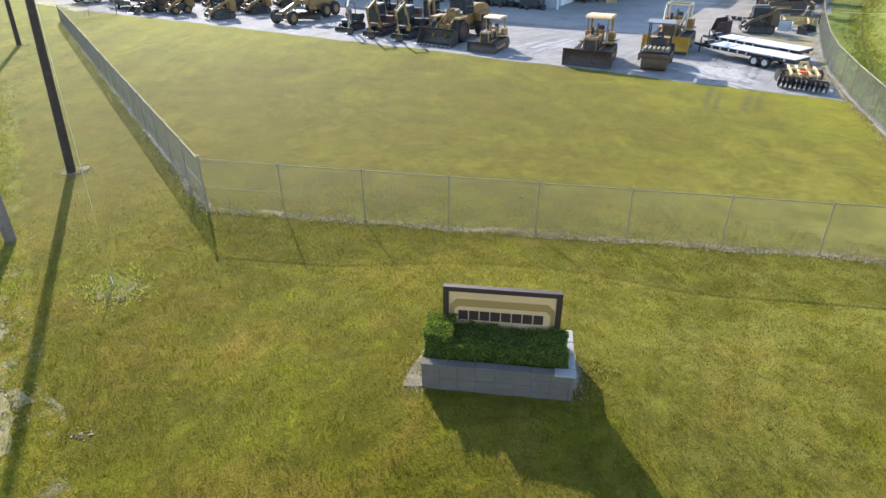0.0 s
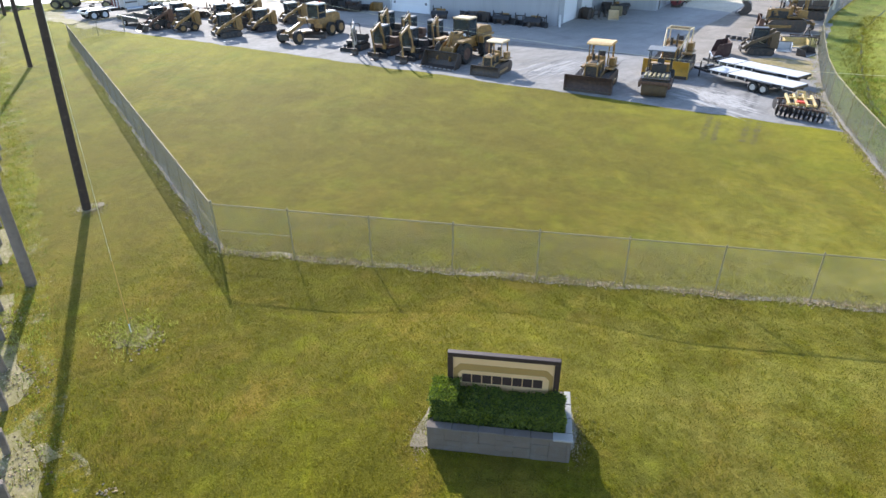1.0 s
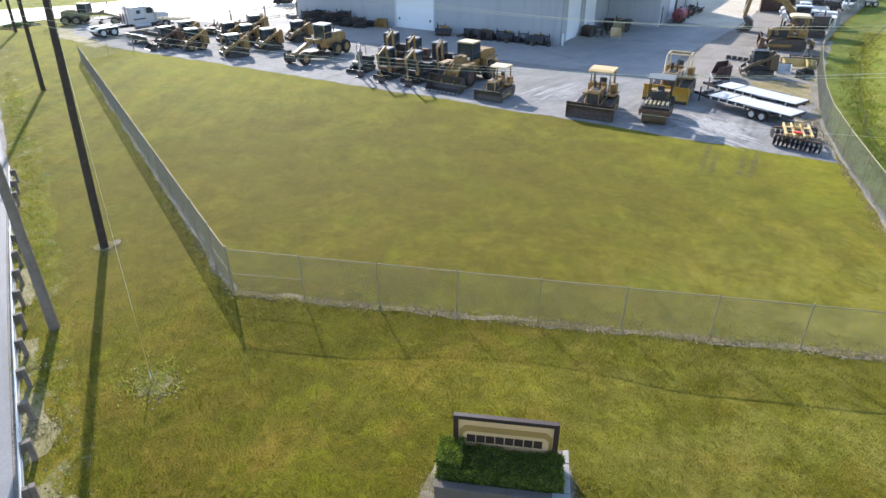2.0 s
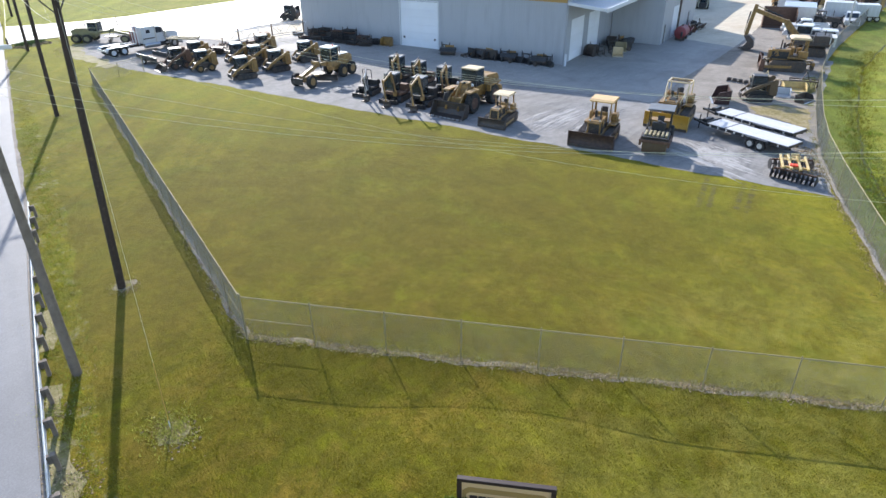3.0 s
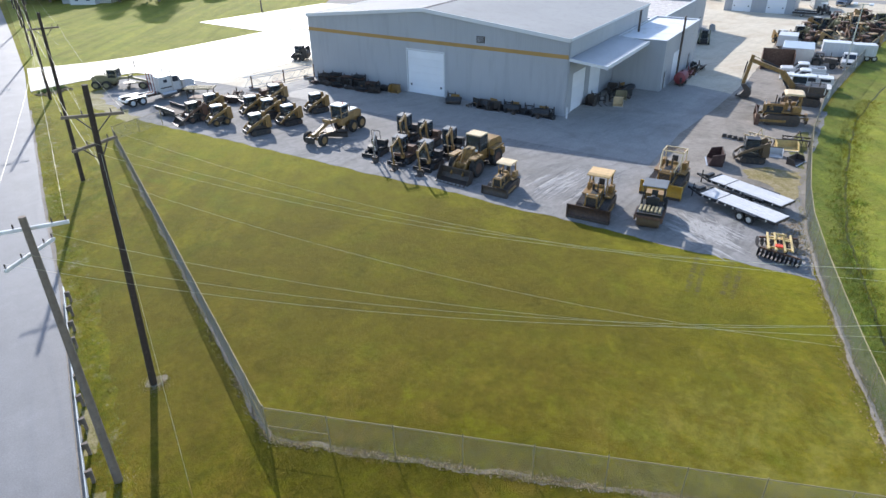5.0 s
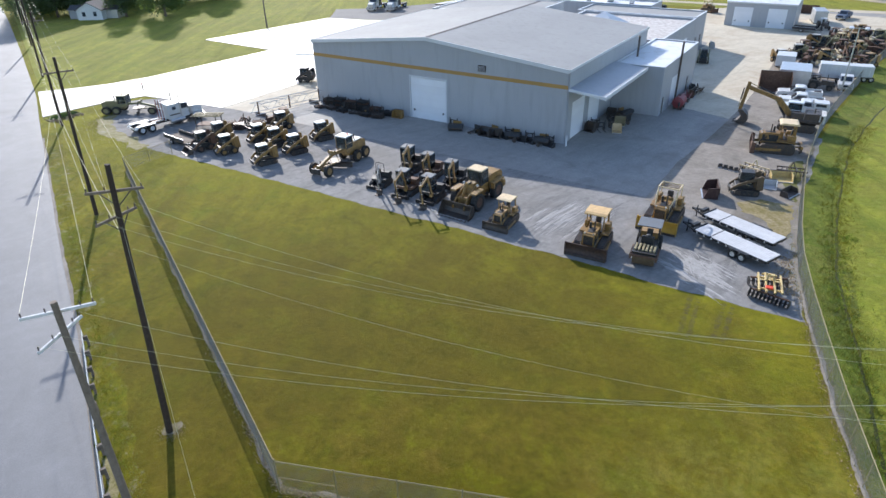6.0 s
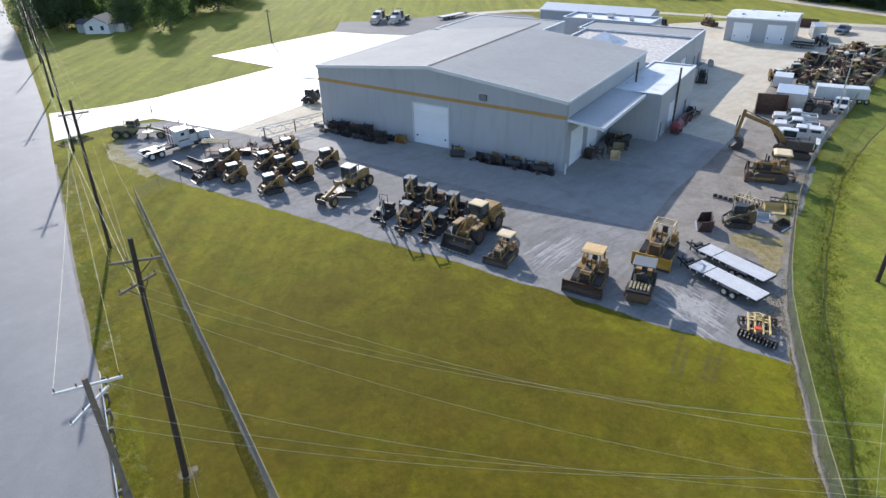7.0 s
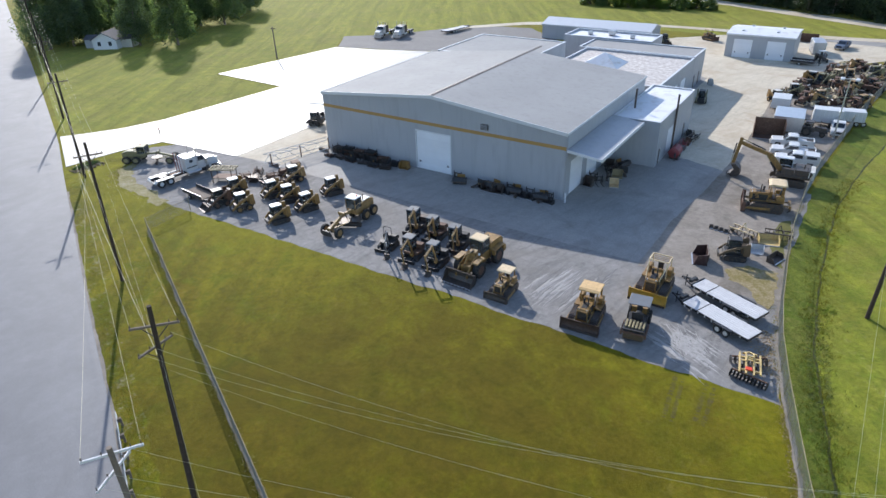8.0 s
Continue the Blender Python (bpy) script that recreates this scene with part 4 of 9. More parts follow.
tufts("patch_weeds", "pale weeds growing in bare patches", [(cx + rng.gauss(0, sd), cy + rng.gauss(0, sd)) for cx, cy, sd, n in ((-17.1, 8.2, 0.45, 160), (-27.1, 13.0, 0.4, 60), (-6.1, 8.9, 0.28, 60), (-2.75, 10.7, 0.28, 40), (-22.8, 8.2, 0.4, 60)) for _ in range(n)], WEED, (0.03, 0.11), 7)
for a, b in zip(line_poles, line_poles[1:]):
    wire(a[1][0][2] - Vector((0, 0, 1.7)), b[1][0][2] - Vector((0, 0, 1.7)), 0.7)
    wire(a[1][0][0] - Vector((0, 0, 3.4)), b[1][0][0] - Vector((0, 0, 3.4)), 0.8)
    wire(a[1][0][1] - Vector((0, 0, 2.6)), b[1][0][1] - Vector((0, 0, 2.6)), 0.6, 0.013)


def guy_wire(label, top, anchor):
    """A stay wire from a pole down to its anchor rod, with a yellow sleeve on its lower end."""
    top, anchor = Vector(top), Vector(anchor)
    root = thing("guy_wire", label, "guy wire", tuple(anchor))
    d = top - anchor
    part("strand", G().cyl((0, 0, 0), d, 0.005, n=5), WIRE, root)
    u = d.normalized()
    part("sleeve", G().cyl(u * 0.35, u * 2.5, 0.022, n=8), YELLOW_B, root, "yellow plastic sleeve", round_=True)
    part("anchor_rod", G().cyl(Vector((0, 0, -0.1)), u * 0.4, 0.02, n=6), GALV, root)
    return root


guy_wire("steel guy wire with a yellow sleeve staying the pole", (-26.75, 13.7, 13.0), (-17.0, 8.15, 0.0))
_, east_arms = utility_pole((6.7, 58.0, 0), 12.5, "dark timber utility pole in the field beside the fence", [(11.8, 4, 2.4, True)], WOOD_DARK, WOOD_GREY, (0.004, 0.002))
_, south_arms = utility_pole((5.2, -16.0, 0), 12.5, "dark timber utility pole across the road", [(11.8, 4, 2.4, True)], WOOD_DARK, WOOD_GREY)
for k in (0, 1, 3):
    wire(south_arms[0][k], east_arms[0][k], 1.1)


def yard_lamp(loc, h):
    root = thing("yard_lamp", "tall grey steel yard lamp with four flood heads", "street lamp", loc)
    part("column", G().cyl((0, 0, 0), (0, 0, h), 0.13, 0.07, 10), GALV, root, round_=True)
    part("base_plate", G().bx(-0.25, 0.25, -0.25, 0.25, 0, 0.06, 0.01), GALV, root)
    part("bracket", G().beam((-0.9, 0, h - 0.1), (0.9, 0, h - 0.1), 0.08, 0.08), GALV, root)
    for x in (-0.95, 0.95):
        part("lamp_head", G().box((x, -0.25, h - 0.02), (0.55, 0.7, 0.2), 0.05, (12, 0, 0)), TRIM_WHITE, root)
    return root


yard_lamp((0.0, 107.3, 0), 9.0)
utility_pole((-118.6, 107.2, 0), 7.6, "short weathered timber pole standing in the meadow", [(7.1, 30, 1.4, False)], WOOD_GREY, WOOD_GREY, (0, 0), False)

# ---- the buildings ----
BX0, BX1, BY0, BY1, EAVE, RIDGE = -65.4, -26.3, 67.2, 97.0, 8.6, 10.55
BXM = (BX0 + BX1) / 2


def wall_mesh(name, outline, holes, axis, a0, a1):
    """An upright wall: outline and rectangular holes in (along, z), with thickness from a0 to a1 along the axis."""
    us = sorted({u for u, z in outline} | {h[0] for h in holes} | {h[1] for h in holes})
    def top(u):
        best = [p for p in outline if p[1] > 0.01]
        best.sort()
        for (u0, z0), (u1, z1) in zip(best, best[1:]):
            if u0 <= u <= u1:
                return z0 + (z1 - z0) * (u - u0) / max(1e-6, u1 - u0)
        return best[-1][1]
    g = G()
    for u0, u1 in zip(us, us[1:]):
        cut = [h for h in holes if h[0] < (u0 + u1) / 2 < h[1]]
        spans, z = [], 0.0
        for h in sorted(cut, key=lambda q: q[2]):
            if h[2] > z + 1e-4:
                spans.append(((u0, z), (u1, z), (u1, h[2]), (u0, h[2])))
            z = h[3]
        spans.append(((u0, z), (u1, z), (u1, top(u1)), (u0, top(u0))))
        for s in spans:
            g.prism(s, axis, a0, a1)
    me = bpy.data.meshes.new(name)
    me.from_pydata(g.v, [], g.f)
    bm = bmesh.new()
    bm.from_mesh(me)
    bmesh.ops.remove_doubles(bm, verts=bm.verts, dist=0.001)
    bmesh.ops.recalc_face_normals(bm, faces=bm.faces)
    bm.to_mesh(me)
    bm.free()
    return me


def sectional_door(parent, x0, x1, y, z1, n=5, label="white sectional overhead door", face=-1):
    d = part("overhead_door", G().bx(x0, x1, y, y + 0.05, 0.02, z1), WHITE_DOOR, parent, label)
    hh = (z1 - 0.02) / n
    for i in range(n):
        part("door_panel", G().bx(x0 + 0.02, x1 - 0.02, y - 0.035, y - 0.002, 0.02 + hh * i + 0.012, 0.02 + hh * (i + 1) - 0.012, 0.012), WHITE_DOOR, d)
    for x in (x0 + 0.5, x1 - 0.5):
        part("handle", G().bx(x - 0.12, x + 0.12, y - 0.06, y - 0.036, 1.0, 1.25), BLACK, d)
    return d


def main_building():
    root = thing("warehouse", "large grey ribbed-metal warehouse with ochre stripe and low gable roof", "warehouse")
    holes = [(-48.45, -42.85, 0.0, 5.55)]
    part("front_wall", wall_mesh("front_wall", [(BX0, EAVE), (BXM, RIDGE), (BX1, EAVE)], holes, "y", BY0, BY0 + 0.25), SIDING_X, root)
    part("rear_wall", wall_mesh("rear_wall", [(BX0, EAVE), (BXM, RIDGE), (BX1, EAVE)], [], "y", BY1 - 0.25, BY1), SIDING_X, root)
    part("east_wall", wall_mesh("east_wall", [(BY0 + 0.25, EAVE), (BY1 - 0.25, EAVE)], [(69.0, 73.2, 0.0, 4.6), (74.6, 78.6, 0.0, 4.6)], "x", BX1 - 0.25, BX1), SIDING_Y, root)
    part("west_wall", wall_mesh("west_wall", [(BY0 + 0.25, EAVE), (BY1 - 0.25, EAVE)], [], "x", BX0, BX0 + 0.25), SIDING_Y, root)
    for x0, z0, x1, z1 in ((BX0 - 0.12, EAVE, BXM, RIDGE), (BX1 + 0.12, EAVE, BXM, RIDGE)):
        part("roof", G().prism([(x0, z0 + 0.01), (x1, z1 + 0.01), (x1, z1 + 0.16), (x0, z0 + 0.16)], "y", BY0 - 0.12, BY1 + 0.1), ROOFING, root)
        fa = G().prism([(x0, z0 - 0.22), (x1, z1 - 0.22), (x1, z1 + 0.20), (x0, z0 + 0.20)], "y", BY0 - 0.20, BY0 - 0.125)
        part("fascia", fa, TRIM_WHITE, root)
        xo = x0 + (-0.09 if x0 < BXM else 0.09)
        part("gutter", G().bx(min(x0, xo), max(x0, xo), BY0 - 0.15, BY1, EAVE - 0.1, EAVE + 0.2, 0.02), TRIM_WHITE, root)
    part("ridge_gap", G().prism([(BXM - 0.35, RIDGE + 0.135), (BXM, RIDGE + 0.22), (BXM + 0.35, RIDGE + 0.135)], "y", BY0 - 0.1, BY1 + 4.0), STEEL, root, "dark ridge cap")
    part("stripe", G().bx(BX0 - 0.02, BX1 + 0.02, BY0 - 0.022, BY0 - 0.003, 6.55, 7.0), STRIPE, root, "ochre painted stripe")
    sectional_door(root, -48.45, -42.85, BY0 + 0.08, 5.5, 6)
    for x in (-48.6, -42.85):
        part("door_jamb", G().bx(x, x + 0.15, BY0 - 0.06, BY0 - 0.002, 0, 5.7, 0.01), TRIM_WHITE, root)
    part("door_head", G().bx(-48.6, -42.7, BY0 - 0.065, BY0 - 0.002, 5.56, 5.72, 0.01), TRIM_WHITE, root)
    v = part("wall_vent", G().bx(-38.1, -37.0, BY0 - 0.12, BY0 - 0.002, 7.35, 8.1, 0.02), STEEL, root, "small grey louvred wall vent")
    for i in range(5):
        part("louvre", G().box((-37.55, BY0 - 0.13, 7.47 + i * 0.13), (0.95, 0.02, 0.09), 0, (25, 0, 0)), GALV, v)
    for y in (69.0, 74.6):
        w = 4.2 if y < 70 else 4.0
        d = part("side_door", G().bx(BX1 - 0.16, BX1 - 0.10, y, y + w, 0.02, 4.6), WHITE_DOOR, root)
        for i in range(5):
            part("door_panel", G().bx(BX1 - 0.098, BX1 - 0.07, y + 0.03, y + w - 0.03, 0.05 + i * 0.91, 0.05 + i * 0.91 + 0.88, 0.01), WHITE_DOOR, d)
    for x in (BX1 + 0.02, ):
        part("downpipe", G().bx(x, x + 0.12, BY0 + 0.1, BY0 + 0.22, 0.1, EAVE - 0.1, 0.02), SIDING_Y, root)
    part("corner_bollard", G().cyl((BX1 + 0.5, BY0 - 0.5, 0), (BX1 + 0.5, BY0 - 0.5, 1.3), 0.12), TRIM_WHITE, root, round_=True)
    # canopy along the east wall
    part("canopy_roof", G().prism([(BX1 + 0.1, 6.62), (-21.9, 6.2), (-21.9, 6.05), (BX1 + 0.1, 6.47)], "y", 67.3, 83.0), siding_material("canopy_sheet", (0.38, 0.39, 0.40), 1, 0.3), root)
    part("canopy_fascia", G().bx(-21.9, -21.75, 67.2, 83.0, 5.85, 6.28, 0.02), TRIM_WHITE, root)
    part("canopy_fascia", G().prism([(BX1 + 0.1, 6.36), (-21.9, 5.94), (-21.9, 6.26), (BX1 + 0.1, 6.68)], "y", 67.2, 67.29), TRIM_WHITE, root)
    # canopy on the west wall
    part("west_canopy", G().prism([(BX0 - 0.05, 6.4), (-71.0, 5.95), (-71.0, 5.8), (BX0 - 0.05, 6.2)], "y", 68.8, 82.0), TRIM_WHITE, root)
    for y in (70.0, 81.0):
        part("canopy_stay", G().beam((-70.6, y, 6.0), (BX0 - 0.02, y, 7.6), 0.06, 0.06), TRIM_WHITE, root)
    return root


def flat_block(name, label, x0, x1, y0, y1, h, roofm, parapet=0.25, openings=(), wallm=None):
    """A flat-roofed block with a low parapet; openings: (y0, y1, z0, z1) in its east wall."""
    root = thing(name, label, "building")
    wm = wallm or SIDING_Y
    part("south_wall", G().bx(x0, x1, y0, y0 + 0.25, 0, h), SIDING_X, root)
    part("north_wall", G().bx(x0, x1, y1 - 0.25, y1, 0, h), SIDING_X, root)
    part("west_wall", G().bx(x0, x0 + 0.25, y0 + 0.25, y1 - 0.25, 0, h), wm, root)
    part("east_wall", wall_mesh("e", [(y0 + 0.25, h), (y1 - 0.25, h)], list(openings), "x", x1 - 0.25, x1), wm, root)
    part("roof", G().bx(x0 + 0.25, x1 - 0.25, y0 + 0.25, y1 - 0.25, h - parapet - 0.2, h - parapet), roofm, root)
    for a in ((x0 - 0.05, x1 + 0.05, y0 - 0.05, y0 + 0.3), (x0 - 0.05, x1 + 0.05, y1 - 0.3, y1 + 0.05), (x0 - 0.05, x0 + 0.3, y0 + 0.302, y1 - 0.302), (x1 - 0.3, x1 + 0.05, y0 + 0.302, y1 - 0.302)):
        part("coping", G().bx(*a, h, h + 0.07, 0.015), TRIM_WHITE, root)
    for a, b, z0, z1 in openings:
        if z0 < 0.1:
            d = part("door", G().bx(x1 - 0.16, x1 - 0.1, a, b, 0.02, z1), STEEL if b - a < 2 else WHITE_DOOR, root)
        else:
            d = part("window", G().bx(x1 - 0.16, x1 - 0.12, a, b, z0, z1), GLASS, root)
        for ya, yb in ((a, a + 0.07), (b - 0.07, b)):
            part("frame", G().bx(x1 - 0.11, x1 - 0.03, ya, yb, z0 + 0.02, z1), TRIM_WHITE, d)
    return root


main_building()
flat_block("rear_hall", "taller grey metal hall joined behind the warehouse", -64.6, -46.6, 97.2, 113.5, 9.0, ROOFING, 0.05)
flat_block("side_annex", "grey flat-roofed workshop annex with a white roof", -26.2, -19.7, 83.1, 101.2, 6.4, WHITE_ROOF, 0.12, [(84.2, 85.4, 0, 2.3), (88.0, 92.0, 0, 4.0), (97.0, 98.2, 0, 2.2)])
flat_block("rear_workshop", "long grey workshop with patched white flat roof", -46.5, -25.3, 101.4, 124.0, 6.0, PATCHY_ROOF, 0.3, [(105, 108.5, 0, 3.6), (110.5, 114.0, 0, 3.6), (116.0, 119.5, 0, 3.6)])
flat_block("rear_store", "grey store with a dark flat roof", -48.0, -25.3, 124.1, 132.5, 6.1, ROOFING, 0.15, [(125.5, 127.0, 0, 2.4), (129.0, 130.6, 0, 2.4)])
hip = thing("hip_roof", "small white hipped roof on the workshop", "roof", (-39.0, 114.0, 5.69))
part("hip_slope", G().add([(-3.6, -3.2, 0), (3.6, -3.2, 0), (3.6, 3.2, 0), (-3.6, 3.2, 0), (0, 0, 2.1)], [(0, 1, 4), (1, 2, 4), (2, 3, 4), (3, 0, 4), (3, 2, 1, 0)]), WHITE_ROOF, hip)
part("hip_curb", G().bx(-3.5, 3.5, -3.1, 3.1, -0.02, 0.1), TRIM_WHITE, hip)
flat_block("white_roof_office", "low block with a bright white parapet roof", -55.0, -36.0, 132.6, 140.5, 6.4, WHITE_ROOF, 0.35)


def roof_unit(loc, s, label):
    root = thing("roof_vent", label, "roof vent", loc, 0, "roof vents")
    part("hood", G().box((0, 0, s * 0.5), (s, s, s * 0.7), 0.08), GALV, root)
    part("curb", G().box((0, 0, s * 0.08), (s * 0.8, s * 0.8, s * 0.16)), STEEL, root)
    return root


for x, y, z, s in ((-50.5, 136.5, 6.05, 0.9), (-46.0, 137.5, 6.05, 1.3), (-41.0, 136.0, 6.05, 0.9)):
    roof_unit((x, y, z), s, "grey metal vent hood on a flat roof")


def flue(loc, h):
    root = thing("flue_pipe", "dark steel flue pipe standing on the annex", "chimney pipe", loc)
    part("pipe", G().cyl((0, 0, 0), (0, 0, h), 0.14, n=10), STEEL, root, round_=True)
    part("cap", G().cyl((0, 0, h + 0.06), (0, 0, h + 0.2), 0.22, 0.08, 10), STEEL, root, round_=True)
    return root


flue((-24.9, 88.4, 6.28), 2.6)
flue((-19.5, 90.6, 0), 8.2)


def gable_shed(name, label, x0, x1, y0, y1, eave, ridge, along_x, roofm, doors=()):
    root = thing(name, label, "shed")
    if along_x:
        ym = (y0 + y1) / 2
        part("front_wall", wall_mesh("f", [(x0, eave), (x1, eave)], [(a, b, 0, h) for a, b, h in doors], "y", y0, y0 + 0.2), SIDING_X, root)
        part("rear_wall", G().bx(x0, x1, y1 - 0.2, y1, 0, eave), SIDING_X, root)
        for x in (x0, x1 - 0.2):
            part("gable_wall", wall_mesh("g", [(y0 + 0.2, eave), (ym, ridge), (y1 - 0.2, eave)], [], "x", x, x + 0.2), SIDING_Y, root)
        for a, b in ((y0 - 0.2, ym), (y1 + 0.2, ym)):
            part("roof", G().prism([(a, eave + 0.02), (b, ridge + 0.02), (b, ridge + 0.14), (a, eave + 0.14)], "x", x0 - 0.2, x1 + 0.2), roofm, root)
        part("fascia", G().bx(x0 - 0.2, x1 + 0.2, y0 - 0.3, y0 - 0.205, eave - 0.15, eave + 0.12), TRIM_WHITE, root)
    for a, b, h in doors:
        sectional_door(root, a, b, y0 + 0.06, h, 4)
    return root


gable_shed("long_shed", "long low grey shed with a white metal roof", -71.5, -43.2, 157.0, 165.0, 3.5, 4.7, True, TRIM_WHITE)
gable_shed("garage_shed", "grey two-door garage with a shallow white roof", -25.8, -12.1, 155.6, 166.5, 4.9, 5.5, True, WHITE_ROOF, [(-24.2, -20.4, 3.95), (-17.4, -13.7, 3.95)])
for x, y in ((-23.0, 158.0), (-16.0, 158.5), (-22.0, 164.0), (-15.5, 163.5)):
    roof_unit((x, y, 5.07 if y < 160 else 5.17), 0.6, "small grey ridge vent on the garage roof")

# ---- the sign in its planted bed ----
SIGN_M = Matrix.Translation((-5.8, 8.35, 0.86)) @ Matrix.Rotation(radians(23.0), 4, "Z")


def block_bed():
    root = thing("planter_bed", "grey concrete block planter with capstones", "planter")
    root.matrix_basis = SIGN_M
    L, D = 3.3, 1.65
    part("soil", G().bx(0.16, L - 0.16, 0.16, D - 0.16, 0.02, 0.60), DRYSOIL, root)
    for row in range(4):
        z = row * 0.165
        off = 0.0 if row % 2 == 0 else 0.2
        for yy in (0.0, D - 0.18):
            x = 0.0
            first = True
            while x < L - 0.02:
                w = min(0.2 + off if first and off else 0.4, L - x)
                jit = rng.uniform(-0.008, 0.008)
                b = part("block", G().bx(x + 0.002, x + w - 0.002, yy + jit, yy + 0.18 + jit, z + 0.001, z + 0.164, 0.004), BLOCK, root)
                x += w
                first = False
        for xx in (0.0, L - 0.18):
            y = 0.19
            while y < D - 0.2:
                w = min(0.4, D - 0.19 - y)
                part("block", G().bx(xx, xx + 0.18, y + 0.004, y + w - 0.004, z + 0.003, z + 0.16, 0.012), BLOCK, root)
                y += w
    x = -0.02
    while x < L:
        w = min(0.6, L + 0.02 - x)
        if 0.5 < x < 2.9 or x < 0.1:
            part("capstone", G().bx(x + 0.004, x + w - 0.004, -0.02 + rng.uniform(-0.012, 0.012), 0.2, 0.664, 0.71, 0.01), BLOCK, root)
        x += w
    part("capstone", G().bx(L - 0.42, L + 0.03, -0.03, 0.22, 0.664, 0.72, 0.012), STONE_CAP, root, "pale broken capstone")
    for y in (0.24, 0.71, 1.18):
        part("capstone", G().bx(L - 0.13, L + 0.02, y, y + 0.45, 0.664, 0.715, 0.012), STONE_CAP, root, "pale capstone")
    return root


block_bed()


def hedge_run(x0, x1, y0, y1, z0, z1, count, label, seed):
    """A clipped shrub: a dark twig core and a shell of many small leaves."""
    r = random.Random(seed)
    root = thing("hedge", label, "hedge")
    root.matrix_basis = SIGN_M
    core = G()
    for i in range(60):
        x, y = r.uniform(x0 + 0.12, x1 - 0.12), r.uniform(y0 + 0.12, y1 - 0.12)
        core.cyl((x, y, z0), (x + r.uniform(-0.1, 0.1), y + r.uniform(-0.1, 0.1), z1 - 0.08), 0.012, 0.005, 4, False)
    part("twig_core", core, WOOD_DARK, root, normals=False)
    vs, fs = [], []
    for i in range(count):
        x, y, z = r.uniform(x0, x1), r.uniform(y0, y1), r.uniform(z0, z1)
        k = r.random()
        if k < 0.45:
            z = z1
        elif k < 0.75:
            y = y0
        elif k < 0.83:
            y = y1
        elif k < 0.92:
            x = x0
        else:
            x = x1
        b = noise.noise(Vector((x * 2.6, y * 2.6, z * 2.6 + seed))) * 0.11 + r.gauss(0, 0.035)
        c = Vector(((x0 + x1) / 2, (y0 + y1) / 2, (z0 + z1) / 2))
        p = Vector((x, y, z))
        d = Vector(((x - c.x) / (x1 - x0), (y - c.y) / (y1 - y0), (z - c.z) / (z1 - z0))).normalized()
        p = p + d * (b - 0.05)
        a = Vector((r.gauss(0, 1), r.gauss(0, 1), r.gauss(0, 1))).normalized()
        n2 = a.orthogonal().normalized()
        s = r.uniform(0.02, 0.042)
        n = len(vs)
        vs += [p - a * s, p + n2 * s * 0.5, p + a * s, p - n2 * s * 0.5]
        fs.append((n, n + 1, n + 2, n + 3))
    g = G()
    g.v, g.f = [tuple(v) for v in vs], fs
    part("leaves", g, HEDGE, root, normals=False)
    return root


hedge_run(0.12, 3.14, 0.25, 1.12, 0.58, 1.06, 30000, "clipped dark green hedge in a block planter", 3)
hedge_run(-0.02, 0.62, 0.36, 1.2, 0.58, 1.24, 8000, "rounded yellow-green shrub in a block planter", 9)


def sign_board():
    root = thing("sign_board", "cream and gold business sign in a dark brown frame", "sign")
    root.matrix_basis = SIGN_M
    x0, x1, y, z1 = 0.32, 2.99, 1.25, 1.97
    for x in (x0, x1 - 0.13):
        part("post", G().bx(x, x + 0.13, y - 0.07, y + 0.07, 0.4, z1 - 0.12, 0.01), SIGN_BROWN, root)
    part("top_beam", G().bx(x0, x1, y - 0.072, y + 0.072, z1 - 0.12, z1, 0.01), SIGN_BROWN, root)
    part("panel", G().bx(x0 + 0.13, x1 - 0.13, y - 0.02, y + 0.02, 0.72, z1 - 0.12), SIGN_CREAM, root)

    def plate(xa, xb, za, zb, c):
        return [(xa + c, za), (xb - c, za), (xb, za + c), (xb, zb - c), (xb - c, zb), (xa + c, zb), (xa, zb - c), (xa, za + c)]
    part("gold_band", G().prism(plate(x0 + 0.15, x1 - 0.15, 0.74, z1 - 0.33, 0.16), "y", y - 0.030, y - 0.0205), SIGN_GOLD, root)
    part("name_plate", G().prism(plate(x0 + 0.26, x1 - 0.24, 0.92, z1 - 0.52, 0.1), "y", y - 0.040, y - 0.0305), SIGN_CREAM, root)
    n, a, b = 8, x0 + 0.34, x1 - 0.38
    w = (b - a) / n
    for i in range(n):
        part("dark_bar", G().bx(a + i * w + 0.012, a + (i + 1) * w - 0.012, y - 0.050, y - 0.0405, 1.10, 1.35, 0.004), SIGN_BROWN, root)
    return root


sign_board()
sheet("bed_soil", [tuple((SIGN_M @ Vector((u, v, 0)))[:2]) for u, v in ((-0.42, -0.05), (-0.15, -0.02), (0.1, 0.1), (3.2, 0.2), (3.42, 0.4), (3.6, 1.0), (3.5, 1.7), (2.0, 1.8), (0.2, 1.8), (-0.25, 1.4))], 0.880, DRYSOIL, "pale bare soil and straw round the planter", "soil", 0.22, 0.12)
stones("bed_stones", "pale chips and straw clods beside the planter", [tuple((SIGN_M @ Vector((rng.gauss(u, du), rng.gauss(v, dv), 0)))[:2]) for u, v, du, dv, n in ((-0.2, 0.35, 0.14, 0.3, 900), (3.47, 0.9, 0.1, 0.4, 600)) for _ in range(n)], STONE, (0.006, 0.017))
